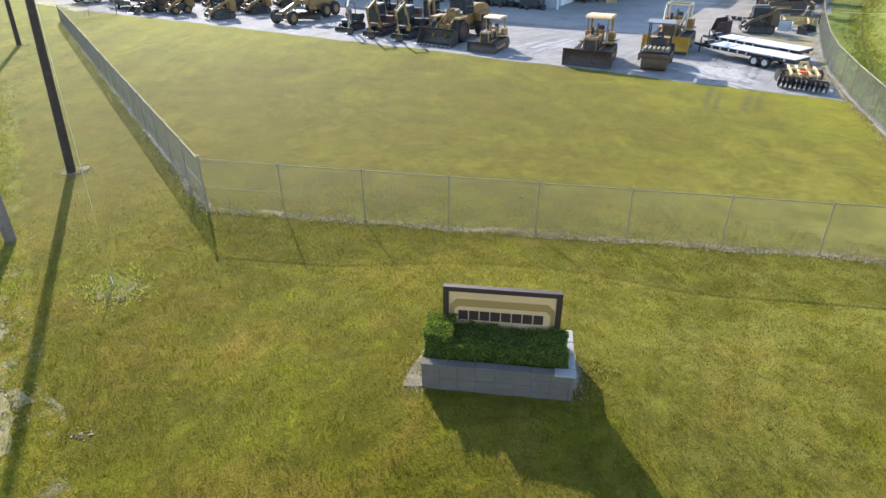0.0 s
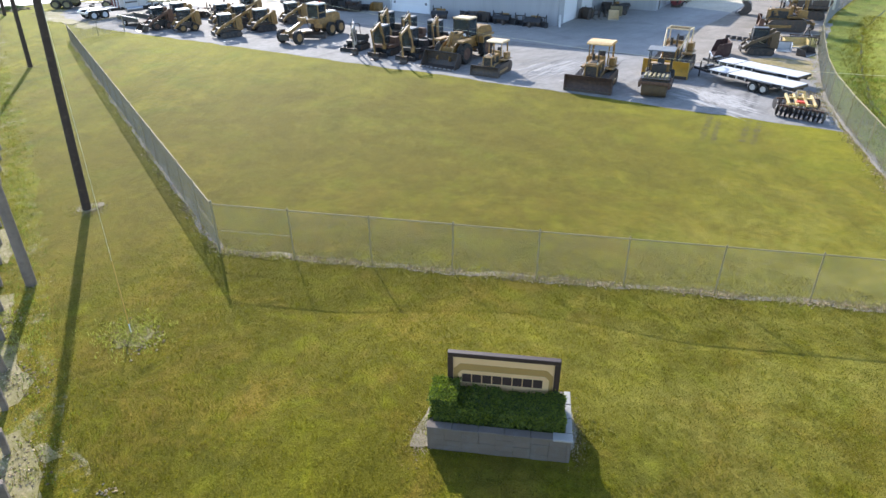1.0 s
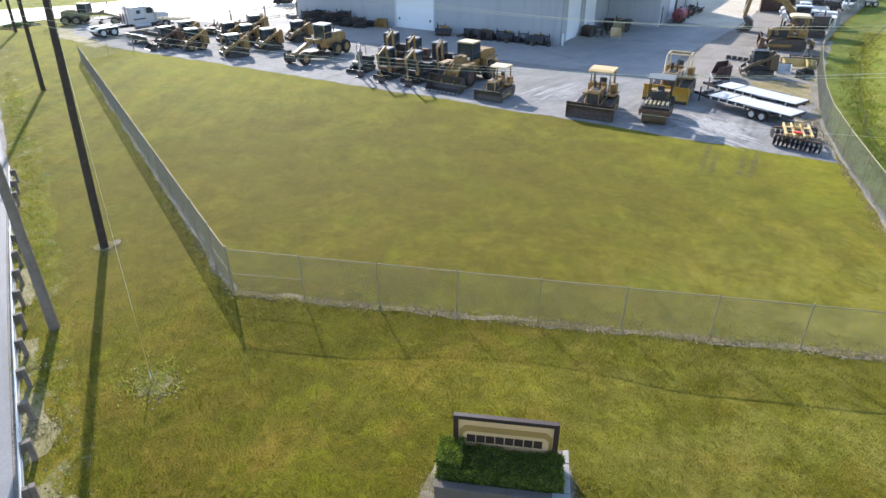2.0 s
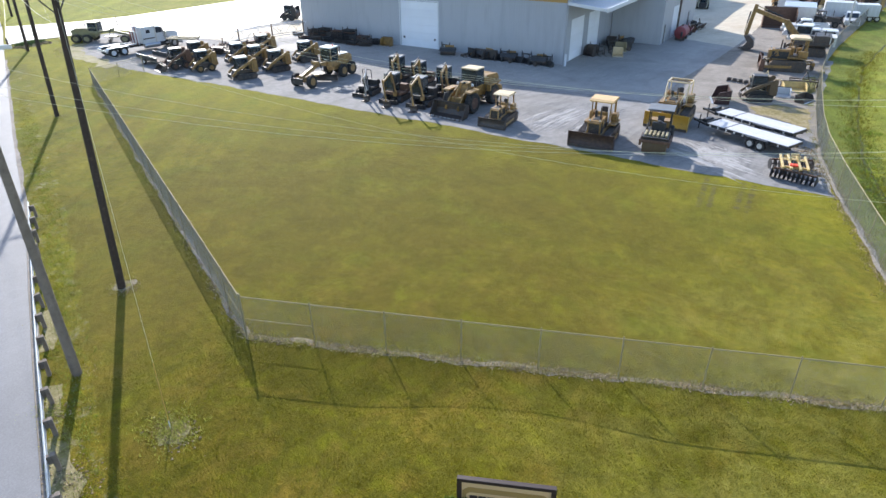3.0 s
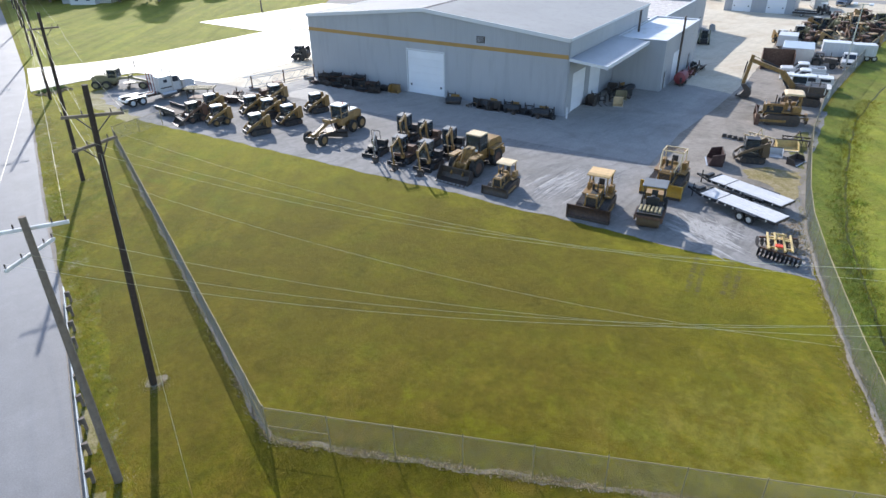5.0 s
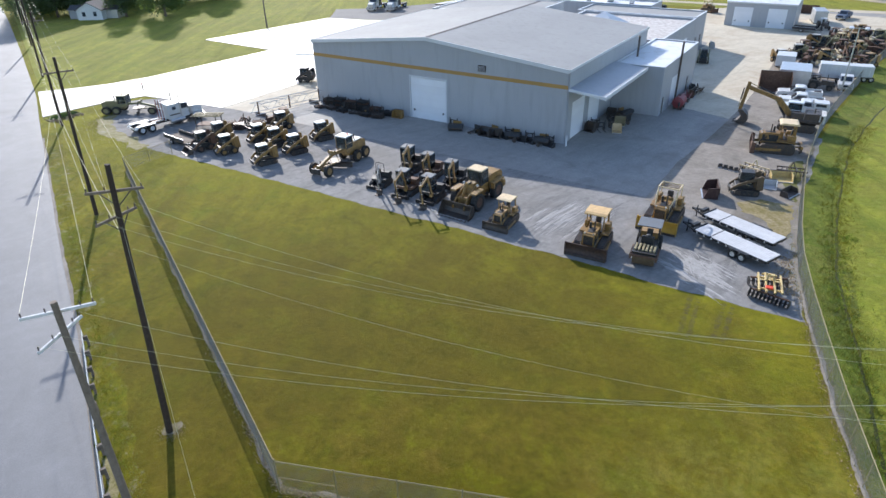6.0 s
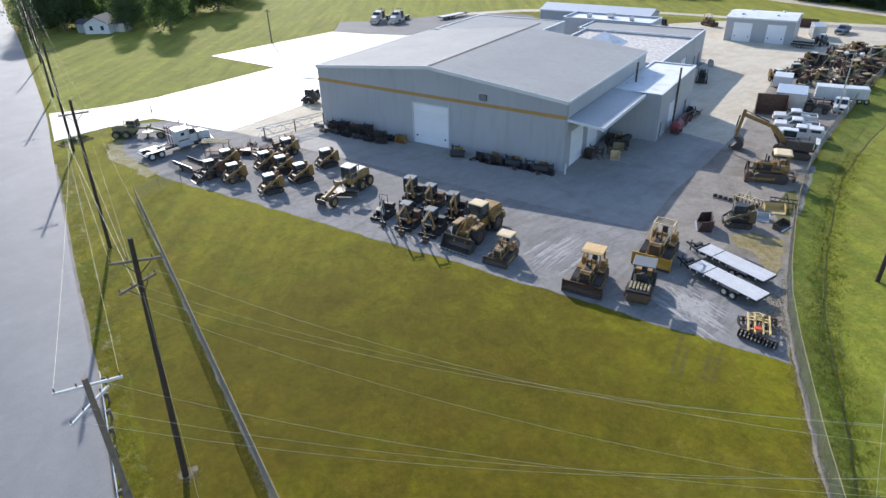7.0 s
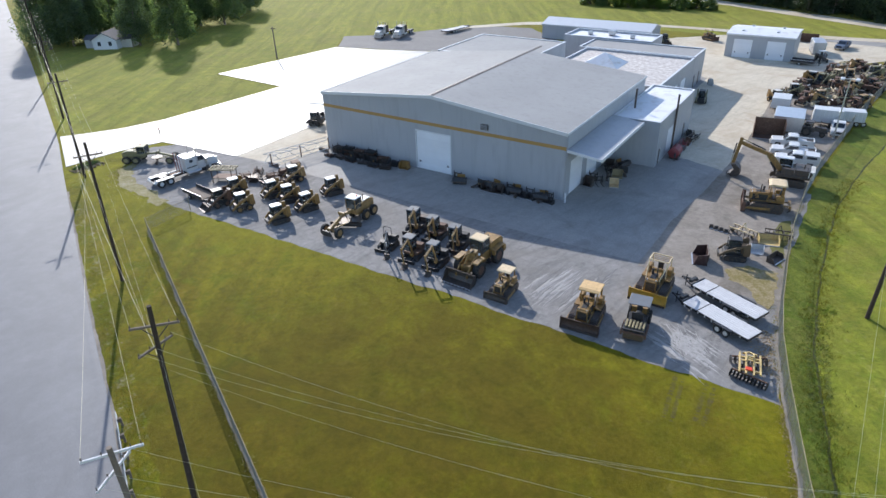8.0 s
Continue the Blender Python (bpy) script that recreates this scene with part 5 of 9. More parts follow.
stones("pole_foot_stones", "pale chips of soil thrown up round the pole feet", [(cx + rng.gauss(0, sd), cy + rng.gauss(0, sd * 0.8)) for cx, cy, sd, n in ((-27.0, 13.1, 0.38, 900), (-22.7, 8.3, 0.3, 400), (-17.1, 8.2, 0.42, 700), (-57.5, 27.3, 0.35, 200), (-14.7, 3.8, 0.35, 300), (-17.6, 5.1, 0.4, 400)) for _ in range(n)], STONE, (0.007, 0.022))
for px, py, r in ((-27.1, 13.0, 0.5), (-22.8, 8.15, 0.32), (-17.2, 8.3, 0.34), (-16.85, 8.0, 0.28)):
    sheet("bare_patch", [(px + r * math.cos(k * 0.314), py + r * math.sin(k * 0.314)) for k in range(20)], 0.009, DRYSOIL, "patch of bare pale soil in the lawn", "soil", 0.42, 0.16)

# ---- yard machines: each is built standing at the origin, its front to -y ----
def wheel(parent, c, r, w, rim_material, n=22, lugs=0, name="wheel"):
    """A tyre with its rim, axis along x."""
    h = w / 2
    prof = [(-h * 0.8, r * 0.56), (-h, r * 0.72), (-h * 0.96, r * 0.9), (-h * 0.72, r), (h * 0.72, r), (h * 0.96, r * 0.9), (h, r * 0.72), (h * 0.8, r * 0.56)]
    n = 2 * lugs if lugs else n
    g = G().lathe(prof, (0, 0, 0), "x", n)
    if lugs:
        for i, v in enumerate(g.v):
            side = 1 if i % len(prof) < 4 else 0
            if math.hypot(v[1], v[2]) > 0.95 * r and (i // len(prof) + side) % 2:
                g.v[i] = (v[0], v[1] * 0.94, v[2] * 0.94)
    ob = part(name, g, RUBBER, parent, round_=True)
    ob.location = c
    g2 = G()
    for s in (-1, 1):
        g2.lathe([(s * h * 0.82, r * 0.57), (s * h * 0.5, r * 0.5), (s * h * 0.45, r * 0.24), (s * h * 0.75, r * 0.2), (s * h * 0.78, r * 0.02)], (0, 0, 0), "x", 14)
    part("rim", g2, rim_material, ob, round_=True)
    return ob


def track(parent, x, w, y0, y1, h, sprocket=0.0, material=None):
    """One crawler track from y0 to y1: belt with grousers, and rollers inside."""
    r = h / 2
    rr = max(r, sprocket)
    prof, m = [], 8
    for i in range(m + 1):
        t = math.pi / 2 + math.pi * i / m
        prof.append((y0 + r + r * math.cos(t), r + r * math.sin(t)))
    for i in range(m + 1):
        t = -math.pi / 2 + math.pi * i / m
        prof.append((y1 - r + r * math.cos(t), r + r * math.sin(t)))
    if sprocket > r:
        prof = [(y, z if z < r * 1.2 or y < (y0 + y1) / 2 else z + (sprocket - r)) for y, z in prof]
    k = len(prof)
    per = [0]
    for a, b in zip(prof, prof[1:] + prof[:1]):
        per.append(per[-1] + math.hypot(b[0] - a[0], b[1] - a[1]))
    n = int(per[-1] / 0.17)
    teeth = []
    for i in range(4 * n):
        s = per[-1] * (i + 0.3) / (4 * n)
        j = max(q for q in range(k) if per[q] <= s)
        a, b = prof[j], prof[(j + 1) % k]
        f = (s - per[j]) / max(1e-6, per[j + 1] - per[j])
        y, z = a[0] + (b[0] - a[0]) * f, a[1] + (b[1] - a[1]) * f
        ny, nz = y - (y0 + y1) / 2, z - r
        l = max(1e-6, math.hypot(b[0] - a[0], b[1] - a[1]))
        ty, tz = (b[0] - a[0]) / l, (b[1] - a[1]) / l
        oy, oz = (tz, -ty) if tz * ny - ty * nz > 0 else (-tz, ty)
        out = 0.035 if i % 4 in (0, 1) else 0.0
        teeth.append((y + oy * out, max(0.0, z + oz * out)))
    g = G().prism(teeth, "x", x - w / 2, x + w / 2)
    tr = part("track", g, material or STEEL, parent)
    sgn = 1 if x > 0 else -1
    for i in range(4):
        y = y0 + (y1 - y0) * (0.2 + 0.2 * i)
        part("track_roller", G().cyl((x + sgn * (w / 2 - 0.02), y, h * 0.33), (x + sgn * (w / 2 + 0.03), y, h * 0.33), h * 0.2, n=10), STEEL, tr, round_=True)
    for y in (y0 + r, y1 - r):
        part("idler", G().cyl((x + sgn * (w / 2 - 0.02), y, r), (x + sgn * (w / 2 + 0.04), y, r), r * 0.72, n=12), STEEL, tr, round_=True)
    return tr


def blade_mesh(w, h, z0, y, curve=0.18):
    """A curved dozer blade or bucket back, front to -y."""
    pts, n = [], 7
    for i in range(n):
        t = i / (n - 1)
        pts.append((y + curve * (1 - (2 * t - 1) ** 2) + (0.05 if i == 0 else 0), z0 + h * t))
    back = [(a + 0.07, b) for a, b in reversed(pts)]
    g = G().prism(pts + back, "x", -w / 2, w / 2)
    for s in (-1, 1):
        g.prism([(y - 0.02, z0), (y + curve + 0.16, z0), (y + curve + 0.16, z0 + h * 0.9), (y + 0.02, z0 + h)], "x", s * w / 2 - 0.03, s * w / 2 + 0.03)
    g.box((0, y + 0.02, z0 + 0.09), (w, 0.04, 0.18))
    return g


def bucket_mesh(w, d, h, y, z0):
    """A loader bucket, open to -y, with its back at y + d."""
    out = [(y, z0), (y + d * 0.75, z0 + 0.02), (y + d, z0 + h * 0.35), (y + d * 0.92, z0 + h * 0.85), (y + d * 0.62, z0 + h)]
    inn = [(y + d * 0.60, z0 + h - 0.06), (y + d * 0.85, z0 + h * 0.82), (y + d * 0.92, z0 + h * 0.38), (y + d * 0.72, z0 + 0.08), (y, z0 + 0.04)]
    g = G().prism(out + inn, "x", -w / 2, w / 2)
    for s in (-1, 1):
        g.prism(out, "x", s * w / 2 - 0.025, s * w / 2 + 0.025)
    return g


def seat_and_levers(parent, x, y, z):
    g = G().box((x, y, z), (0.5, 0.48, 0.14), 0.04).box((x, y + 0.22, z + 0.36), (0.48, 0.12, 0.62), 0.04, (-8, 0, 0))
    part("seat", g, BLACK, parent)
    for s in (-0.38, 0.38):
        part("lever", G().cyl((x + s, y - 0.25, z), (x + s, y - 0.35, z + 0.35), 0.02, n=6), BLACK, parent)


def cab(parent, x0, x1, y0, y1, z0, z1, frame_material, roof_material, glass=True, roof_over=0.08):
    """A glazed cab or an open canopy: corner posts, panes, roof."""
    for x in (x0, x1):
        for y in (y0, y1):
            part("cab_post", G().box((x, y, (z0 + z1) / 2), (0.08, 0.08, z1 - z0), 0.015), frame_material, parent)
    part("cab_roof", G().box(((x0 + x1) / 2, (y0 + y1) / 2, z1 + 0.06), (x1 - x0 + 2 * roof_over, y1 - y0 + 2 * roof_over, 0.13), 0.05), roof_material, parent)
    if glass:
        for x in (x0, x1):
            w = part("side_window", G().box((x, (y0 + y1) / 2, (z0 + z1) / 2), (0.03, y1 - y0 - 0.1, z1 - z0 - 0.04)), CAB_GLASS, parent)
            w.visible_shadow = False
            part("cab_rail", G().box((x, (y0 + y1) / 2, z0 + (z1 - z0) * 0.42), (0.07, y1 - y0 - 0.1, 0.07), 0.01), frame_material, parent)
        for y in (y0, y1):
            w = part("windscreen", G().box(((x0 + x1) / 2, y, (z0 + z1) / 2), (x1 - x0 - 0.1, 0.03, z1 - z0 - 0.04)), CAB_GLASS, parent)
            w.visible_shadow = False


def ram(parent, a, b, r=0.05):
    a, b = Vector(a), Vector(b)
    m = a.lerp(b, 0.58)
    part("hydraulic_ram", G().cyl(a, m, r, n=8), BLACK, parent, round_=True)
    part("ram_rod", G().cyl(m, b, r * 0.55, n=8), RAIL_GALV, parent, round_=True)


def dozer(label, loc, rz, blade_w=3.3, k=1.0, body=None, blade=None, roof=None, sweeps=False, blade_z=0.02, blade_h=1.15, ripper=True):
    body, blade, roof = body or YELLOW, blade or DARK_BLADE, roof or CREAM
    root = thing("bulldozer", label, "bulldozer", loc, rz, "earthmoving machines in the yard")
    root.scale = (k, k, k)
    for s in (-1, 1):
        track(root, s * 0.98, 0.56, -1.55, 1.65, 0.95, 0.6)
        part("track_frame", G().box((s * 0.98, 0, 0.46), (0.4, 2.2, 0.35), 0.04), body, root)
        part("push_arm", G().beam((s * 1.33, 0.4, 0.5), (s * min(1.42, blade_w / 2 - 0.1), -1.95, 0.42), 0.14, 0.24, ch=0.02), body, root)
        part("fender", G().box((s * 0.92, 0.75, 1.28), (0.62, 1.7, 0.1), 0.03), body, root)
        part("fuel_tank", G().box((s * 0.86, 1.15, 1.62), (0.42, 0.8, 0.58), 0.06), body, root)
    part("blade", blade_mesh(blade_w, blade_h, blade_z, -2.35, 0.24), blade, root)
    part("cutting_edge", G().box((0, -2.36, blade_z + 0.09), (blade_w + 0.02, 0.03, 0.2)), STEEL, root)
    part("belly", G().box((0, 0.1, 0.75), (1.3, 3.0, 0.6), 0.05), body, root)
    part("hood", G().prism([(-1.62, 0.95), (-1.62, 1.72), (-1.45, 1.86), (0.15, 1.92), (0.15, 0.95)], "x", -0.46, 0.46), body, root)
    for s in (-1, 1):
        part("engine_side", G().box((s * 0.47, -0.72, 1.34), (0.03, 1.45, 0.72), 0.01), BLACK, root)
    part("hood_vent", G().box((0, -0.75, 1.905), (0.5, 0.9, 0.03), 0.01, (2, 0, 0)), BLACK, root)
    gr = part("grille", G().box((0, -1.64, 1.3), (0.8, 0.05, 0.78)), BLACK, root)
    for i in range(6):
        part("grille_bar", G().box((0, -1.675, 1.0 + i * 0.12), (0.78, 0.02, 0.03)), STEEL, gr)
    part("radiator_guard", G().bx(-0.5, -0.4, -1.72, -1.6, 0.85, 1.8, 0.02).bx(0.4, 0.5, -1.72, -1.6, 0.85, 1.8, 0.02).bx(-0.4, 0.4, -1.72, -1.6, 1.7, 1.8, 0.02), body, root)
    for s in (-1, 1):
        part("lift_bracket", G().prism([(-1.25, 1.3), (-1.2, 1.75), (-0.95, 1.75), (-0.8, 1.3)], "x", s * 0.5, s * 0.58), body, root)
        part("grab_rail", G().tube([(s * 0.66, 0.35, 1.4), (s * 0.7, 0.3, 2.1), (s * 0.7, 0.65, 2.15), (s * 0.66, 0.7, 1.4)], 0.025, 6), body, root, round_=True)
    part("exhaust", G().cyl((0.22, -0.75, 1.85), (0.22, -0.75, 2.75), 0.06, n=10), STEEL, root, round_=True)
    part("air_cleaner", G().cyl((-0.22, -0.45, 1.85), (-0.22, -0.45, 2.4), 0.1, n=10), BLACK, root, round_=True)
    for s in (-1, 1):
        ram(root, (s * 0.56, -1.0, 1.55), (s * 0.6, -2.0, 0.65), 0.065)
        part("headlamp", G().cyl((s * 0.38, -1.5, 1.92), (s * 0.38, -1.58, 1.92), 0.07, n=10), GALV, root)
    part("dash", G().box((0, 0.28, 1.75), (0.95, 0.25, 0.75), 0.05), body, root)
    part("floor_plate", G().box((0, 0.8, 1.36), (1.2, 1.3, 0.08)), STEEL, root)
    seat_and_levers(root, 0, 0.95, 1.62)
    if sweeps:
        for s in (-1, 1):
            pts = [(s * 0.80, 1.4, 1.35), (s * 0.80, 1.4, 2.8), (s * 0.78, 0.9, 2.9), (s * 0.78, 0.1, 2.85), (s * 0.74, -0.3, 2.5), (s * 0.56, -1.2, 1.75)]
            part("sweep_bar", G().tube(pts, 0.045), roof, root, round_=True)
            part("front_post", G().cyl((s * 0.76, 0.1, 1.4), (s * 0.78, 0.1, 2.85), 0.04, n=8), roof, root, round_=True)
        part("roof_frame", G().bx(-0.85, 0.85, 0.1, 0.2, 2.86, 2.95, 0.02).bx(-0.85, 0.85, 1.34, 1.44, 2.82, 2.92, 0.02).bx(-0.85, -0.75, 0.2, 1.34, 2.84, 2.94, 0.02).bx(0.75, 0.85, 0.2, 1.34, 2.84, 2.94, 0.02), roof, root)
        for k in range(3):
            part("roof_bar", G().cyl((-0.75, 0.46 + 0.28 * k, 2.88), (0.75, 0.46 + 0.28 * k, 2.88), 0.022, n=6), YELLOW, root)
    else:
        for s in (-1, 1):
            part("canopy_post", G().beam((s * 0.78, 1.42, 1.35), (s * 0.76, 1.35, 2.95), 0.14, 0.14, (0, 1, 0), 0.02), body, root)
            part("canopy_post", G().beam((s * 0.7, 0.05, 1.6), (s * 0.72, 0.12, 2.95), 0.08, 0.08, (0, 1, 0), 0.01), body, root)
        part("canopy_roof", G().prism([(-0.15, 2.92), (-0.15, 3.0), (0.1, 3.1), (1.45, 3.1), (1.6, 3.0), (1.6, 2.92)], "x", -0.92, 0.92), roof, root)
    if ripper:
        part("ripper_beam", G().box((0, 2.25, 0.75), (1.7, 0.25, 0.28), 0.03).beam((-0.5, 1.6, 0.7), (-0.5, 2.25, 0.75), 0.14).beam((0.5, 1.6, 0.7), (0.5, 2.25, 0.75), 0.14), body, root)
        for x in (-0.6, 0, 0.6):
            part("ripper_tooth", G().prism([(2.2, 0.7), (2.36, 0.7), (2.4, 0.25), (2.1, 0.08), (2.2, 0.3)], "x", x - 0.04, x + 0.04), STEEL, root)
    return root


def wheel_loader(label, loc, rz):
    root = thing("wheel_loader", label, "wheel loader", loc, rz, "earthmoving machines in the yard")
    for y in (-1.75, 1.75):
        for s in (-1, 1):
            wheel(root, (s * 1.12, y, 0.88), 0.88, 0.66, RUST, 24, 20)
    part("front_frame", G().box((0, -1.6, 1.05), (1.1, 2.1, 0.75), 0.06), YELLOW, root)
    part("rear_frame", G().box((0, 1.4, 1.0), (1.3, 3.2, 0.7), 0.06), YELLOW, root)
    part("engine_hood", G().prism([(0.85, 1.3), (0.85, 2.45), (1.3, 2.65), (3.0, 2.5), (3.35, 2.15), (3.35, 1.15)], "x", -0.85, 0.85), YELLOW, root)
    part("counterweight", G().box((0, 3.4, 1.0), (2.3, 0.5, 0.75), 0.1), YELLOW, root)
    part("rear_grille", G().box((0, 3.36, 1.75), (1.3, 0.06, 0.75)), BLACK, root)
    for s in (-1, 1):
        part("rear_fender", G().prism([(0.8, 1.35), (0.75, 1.95), (2.7, 2.0), (2.75, 1.85), (1.0, 1.8), (0.95, 1.35)], "x", s * 0.85, s * 1.45), YELLOW, root)
        part("front_fender", G().prism([(-2.6, 1.85), (-2.5, 1.98), (-1.0, 1.98), (-0.9, 1.85)], "x", s * 0.8, s * 1.42), YELLOW, root)
        part("lift_arm", G().beam((s * 0.55, -0.95, 2.15), (s * 0.6, -2.55, 1.35), 0.14, 0.4, ch=0.03).beam((s * 0.6, -2.5, 1.4), (s * 0.62, -3.35, 0.5), 0.14, 0.34, ch=0.03), YELLOW, root)
        ram(root, (s * 0.42, -1.0, 1.25), (s * 0.55, -2.4, 1.2), 0.08)
        part("ladder", G().box((s * 1.05, 0.25, 1.05), (0.4, 0.5, 0.06)).box((s * 1.05, 0.25, 0.75), (0.4, 0.5, 0.06)).box((s * 1.2, 0.45, 1.5), (0.05, 0.05, 1.0)), BLACK, root)
        part("headlamp", G().box((s * 0.75, -1.15, 2.25), (0.22, 0.15, 0.22), 0.04), TRIM_WHITE, root)
    part("tower", G().prism([(-1.6, 1.3), (-1.3, 2.35), (-0.8, 2.45), (-0.6, 1.3)], "x", -0.4, 0.4), YELLOW, root)
    part("tilt_lever", G().beam((0, -1.9, 2.55), (0, -2.6, 1.5), 0.16, 0.3, ch=0.03), YELLOW, root)
    ram(root, (0, -0.9, 2.3), (0, -1.95, 2.5), 0.09)
    part("bucket", bucket_mesh(3.3, 1.25, 1.25, -4.35, 0.05), STEEL, root)
    part("cutting_edge", G().box((0, -4.38, 0.08), (3.36, 0.16, 0.05)), GALV, root)
    for i in range(8):
        part("bucket_tooth", G().prism([(-4.62, 0.06), (-4.4, 0.03), (-4.4, 0.14)], "x", -1.5 + i * 0.43 - 0.05, -1.5 + i * 0.43 + 0.05), STEEL, root)
    part("cab_base", G().box((0, 0.15, 1.62), (1.5, 1.35, 0.7), 0.05), YELLOW, root)
    cab(root, -0.74, 0.74, -0.5, 0.75, 1.95, 3.35, BLACK, CREAM)
    seat_and_levers(root, 0, 0.3, 2.05)
    part("exhaust", G().cyl((0.3, 1.3, 2.55), (0.3, 1.3, 3.25), 0.08, n=10), STEEL, root, round_=True)
    part("precleaner", G().cyl((-0.3, 1.5, 2.55), (-0.3, 1.5, 3.0), 0.12, n=10), BLACK, root, round_=True)
    part("handrail", G().tube([(-0.82, 0.95, 2.55), (-0.82, 0.95, 3.0), (-0.82, 2.4, 2.9), (-0.82, 2.4, 2.5)], 0.025, 6), BLACK, root, round_=True)
    return root


def mini_excavator(label, loc, rz, body=None, canopy=False, k=1.0, reach=1.0, roof=None, arm_turn=0.0, house=None):
    body, roof = body or YELLOW, roof or STEEL
    house = house or body
    root = thing("mini_excavator", label, "excavator", loc, rz, "mini excavators parked in rows")
    root.scale = (k, k, k)
    for s in (-1, 1):
        track(root, s * 0.78, 0.36, -1.05, 1.05, 0.56, 0, BLACK)
    part("undercarriage", G().box((0, 0, 0.38), (1.2, 0.9, 0.3), 0.04), BLACK, root)
    part("dozer_blade", blade_mesh(1.9, 0.38, 0.03, -1.72, 0.08), BLACK, root)
    for s in (-1, 1):
        part("blade_arm", G().beam((s * 0.4, -0.5, 0.35), (s * 0.45, -1.62, 0.25), 0.1, 0.14), BLACK, root)
    part("turntable", G().cyl((0, 0, 0.52), (0, 0, 0.68), 0.5, n=16), BLACK, root, round_=True)
    part("deck", G().prism([(-0.75, -0.8), (0.75, -0.8), (0.95, -0.4), (0.95, 0.75), (0.6, 1.15), (-0.6, 1.15), (-0.95, 0.75), (-0.95, -0.4)], "z", 0.68, 0.92), house, root)
    part("engine_cover", G().prism([(0.25, 0.92), (0.25, 1.45), (0.95, 1.4), (1.12, 1.15), (1.14, 0.92)], "x", -0.85, 0.85), house, root)
    part("counterweight", G().prism([(-0.75, 0.9), (-0.5, 1.2), (0.5, 1.2), (0.75, 0.9), (0.75, 0.8), (-0.75, 0.8)], "z", 0.7, 1.15), house, root)
    x0, x1 = -0.82, 0.22
    if canopy:
        for x in (x0, x1):
            part("canopy_post", G().tube([(x, 0.45, 1.4), (x, 0.42, 2.32)], 0.035, 6), roof, root, round_=True)
        part("roll_bar", G().tube([(x0, 0.42, 2.3), (x0 + 0.1, 0.4, 2.42), (x1 - 0.1, 0.4, 2.42), (x1, 0.42, 2.3)], 0.035, 6), roof, root, round_=True)
    else:
        cab(root, x0, x1, -0.72, 0.3, 0.95, 2.42, BLACK, roof)
    seat_and_levers(root, -0.3, -0.05, 1.15)
    a = radians(arm_turn)

    def p(y, z, x=0.35):
        return (x + (-y - 0.75) * math.sin(a), -0.75 + (y + 0.75) * math.cos(a), z)
    part("swing_post", G().box((0.35, -0.9, 0.85), (0.3, 0.35, 0.5), 0.04), body, root)
    mid, tip = p(-1.6 * reach, 2.95), p(-2.95 * reach, 2.35)
    part("boom", G().beam(p(-0.95, 0.95), p(-1.15, 1.8), 0.16, 0.24, (0, 1, 0), 0.02).beam(p(-1.13, 1.7), mid, 0.16, 0.22, ch=0.02), body, root)
    part("boom_tip", G().beam(p(-1.55 * reach, 2.88), tip, 0.14, 0.18, ch=0.02), body, root)
    low = p(-2.6 * reach, 0.55)
    part("stick", G().beam(p(-3.02 * reach, 2.6), low, 0.12, 0.17, (0, 1, 0), 0.02), body, root)
    ram(root, p(-1.1, 1.0), p(-1.5 * reach, 2.6), 0.055)
    ram(root, p(-1.65 * reach, 3.15), p(-3.0 * reach, 2.65), 0.05)
    ram(root, p(-2.95 * reach, 1.9), p(-2.75 * reach, 0.8), 0.04)
    b = p(-2.6 * reach, 0.0)
    g = G().prism([(b[1] - 0.32, 0.02), (b[1] + 0.15, 0.02), (b[1] + 0.3, 0.3), (b[1] + 0.15, 0.58), (b[1] - 0.08, 0.6), (b[1] + 0.02, 0.3), (b[1] - 0.02, 0.12)], "x", b[0] - 0.32, b[0] + 0.32)
    part("bucket", g, STEEL, root)
    for i in range(4):
        part("bucket_tooth", G().box((b[0] - 0.26 + i * 0.17, b[1] - 0.38, 0.05), (0.06, 0.16, 0.05)), STEEL, root)
    return root


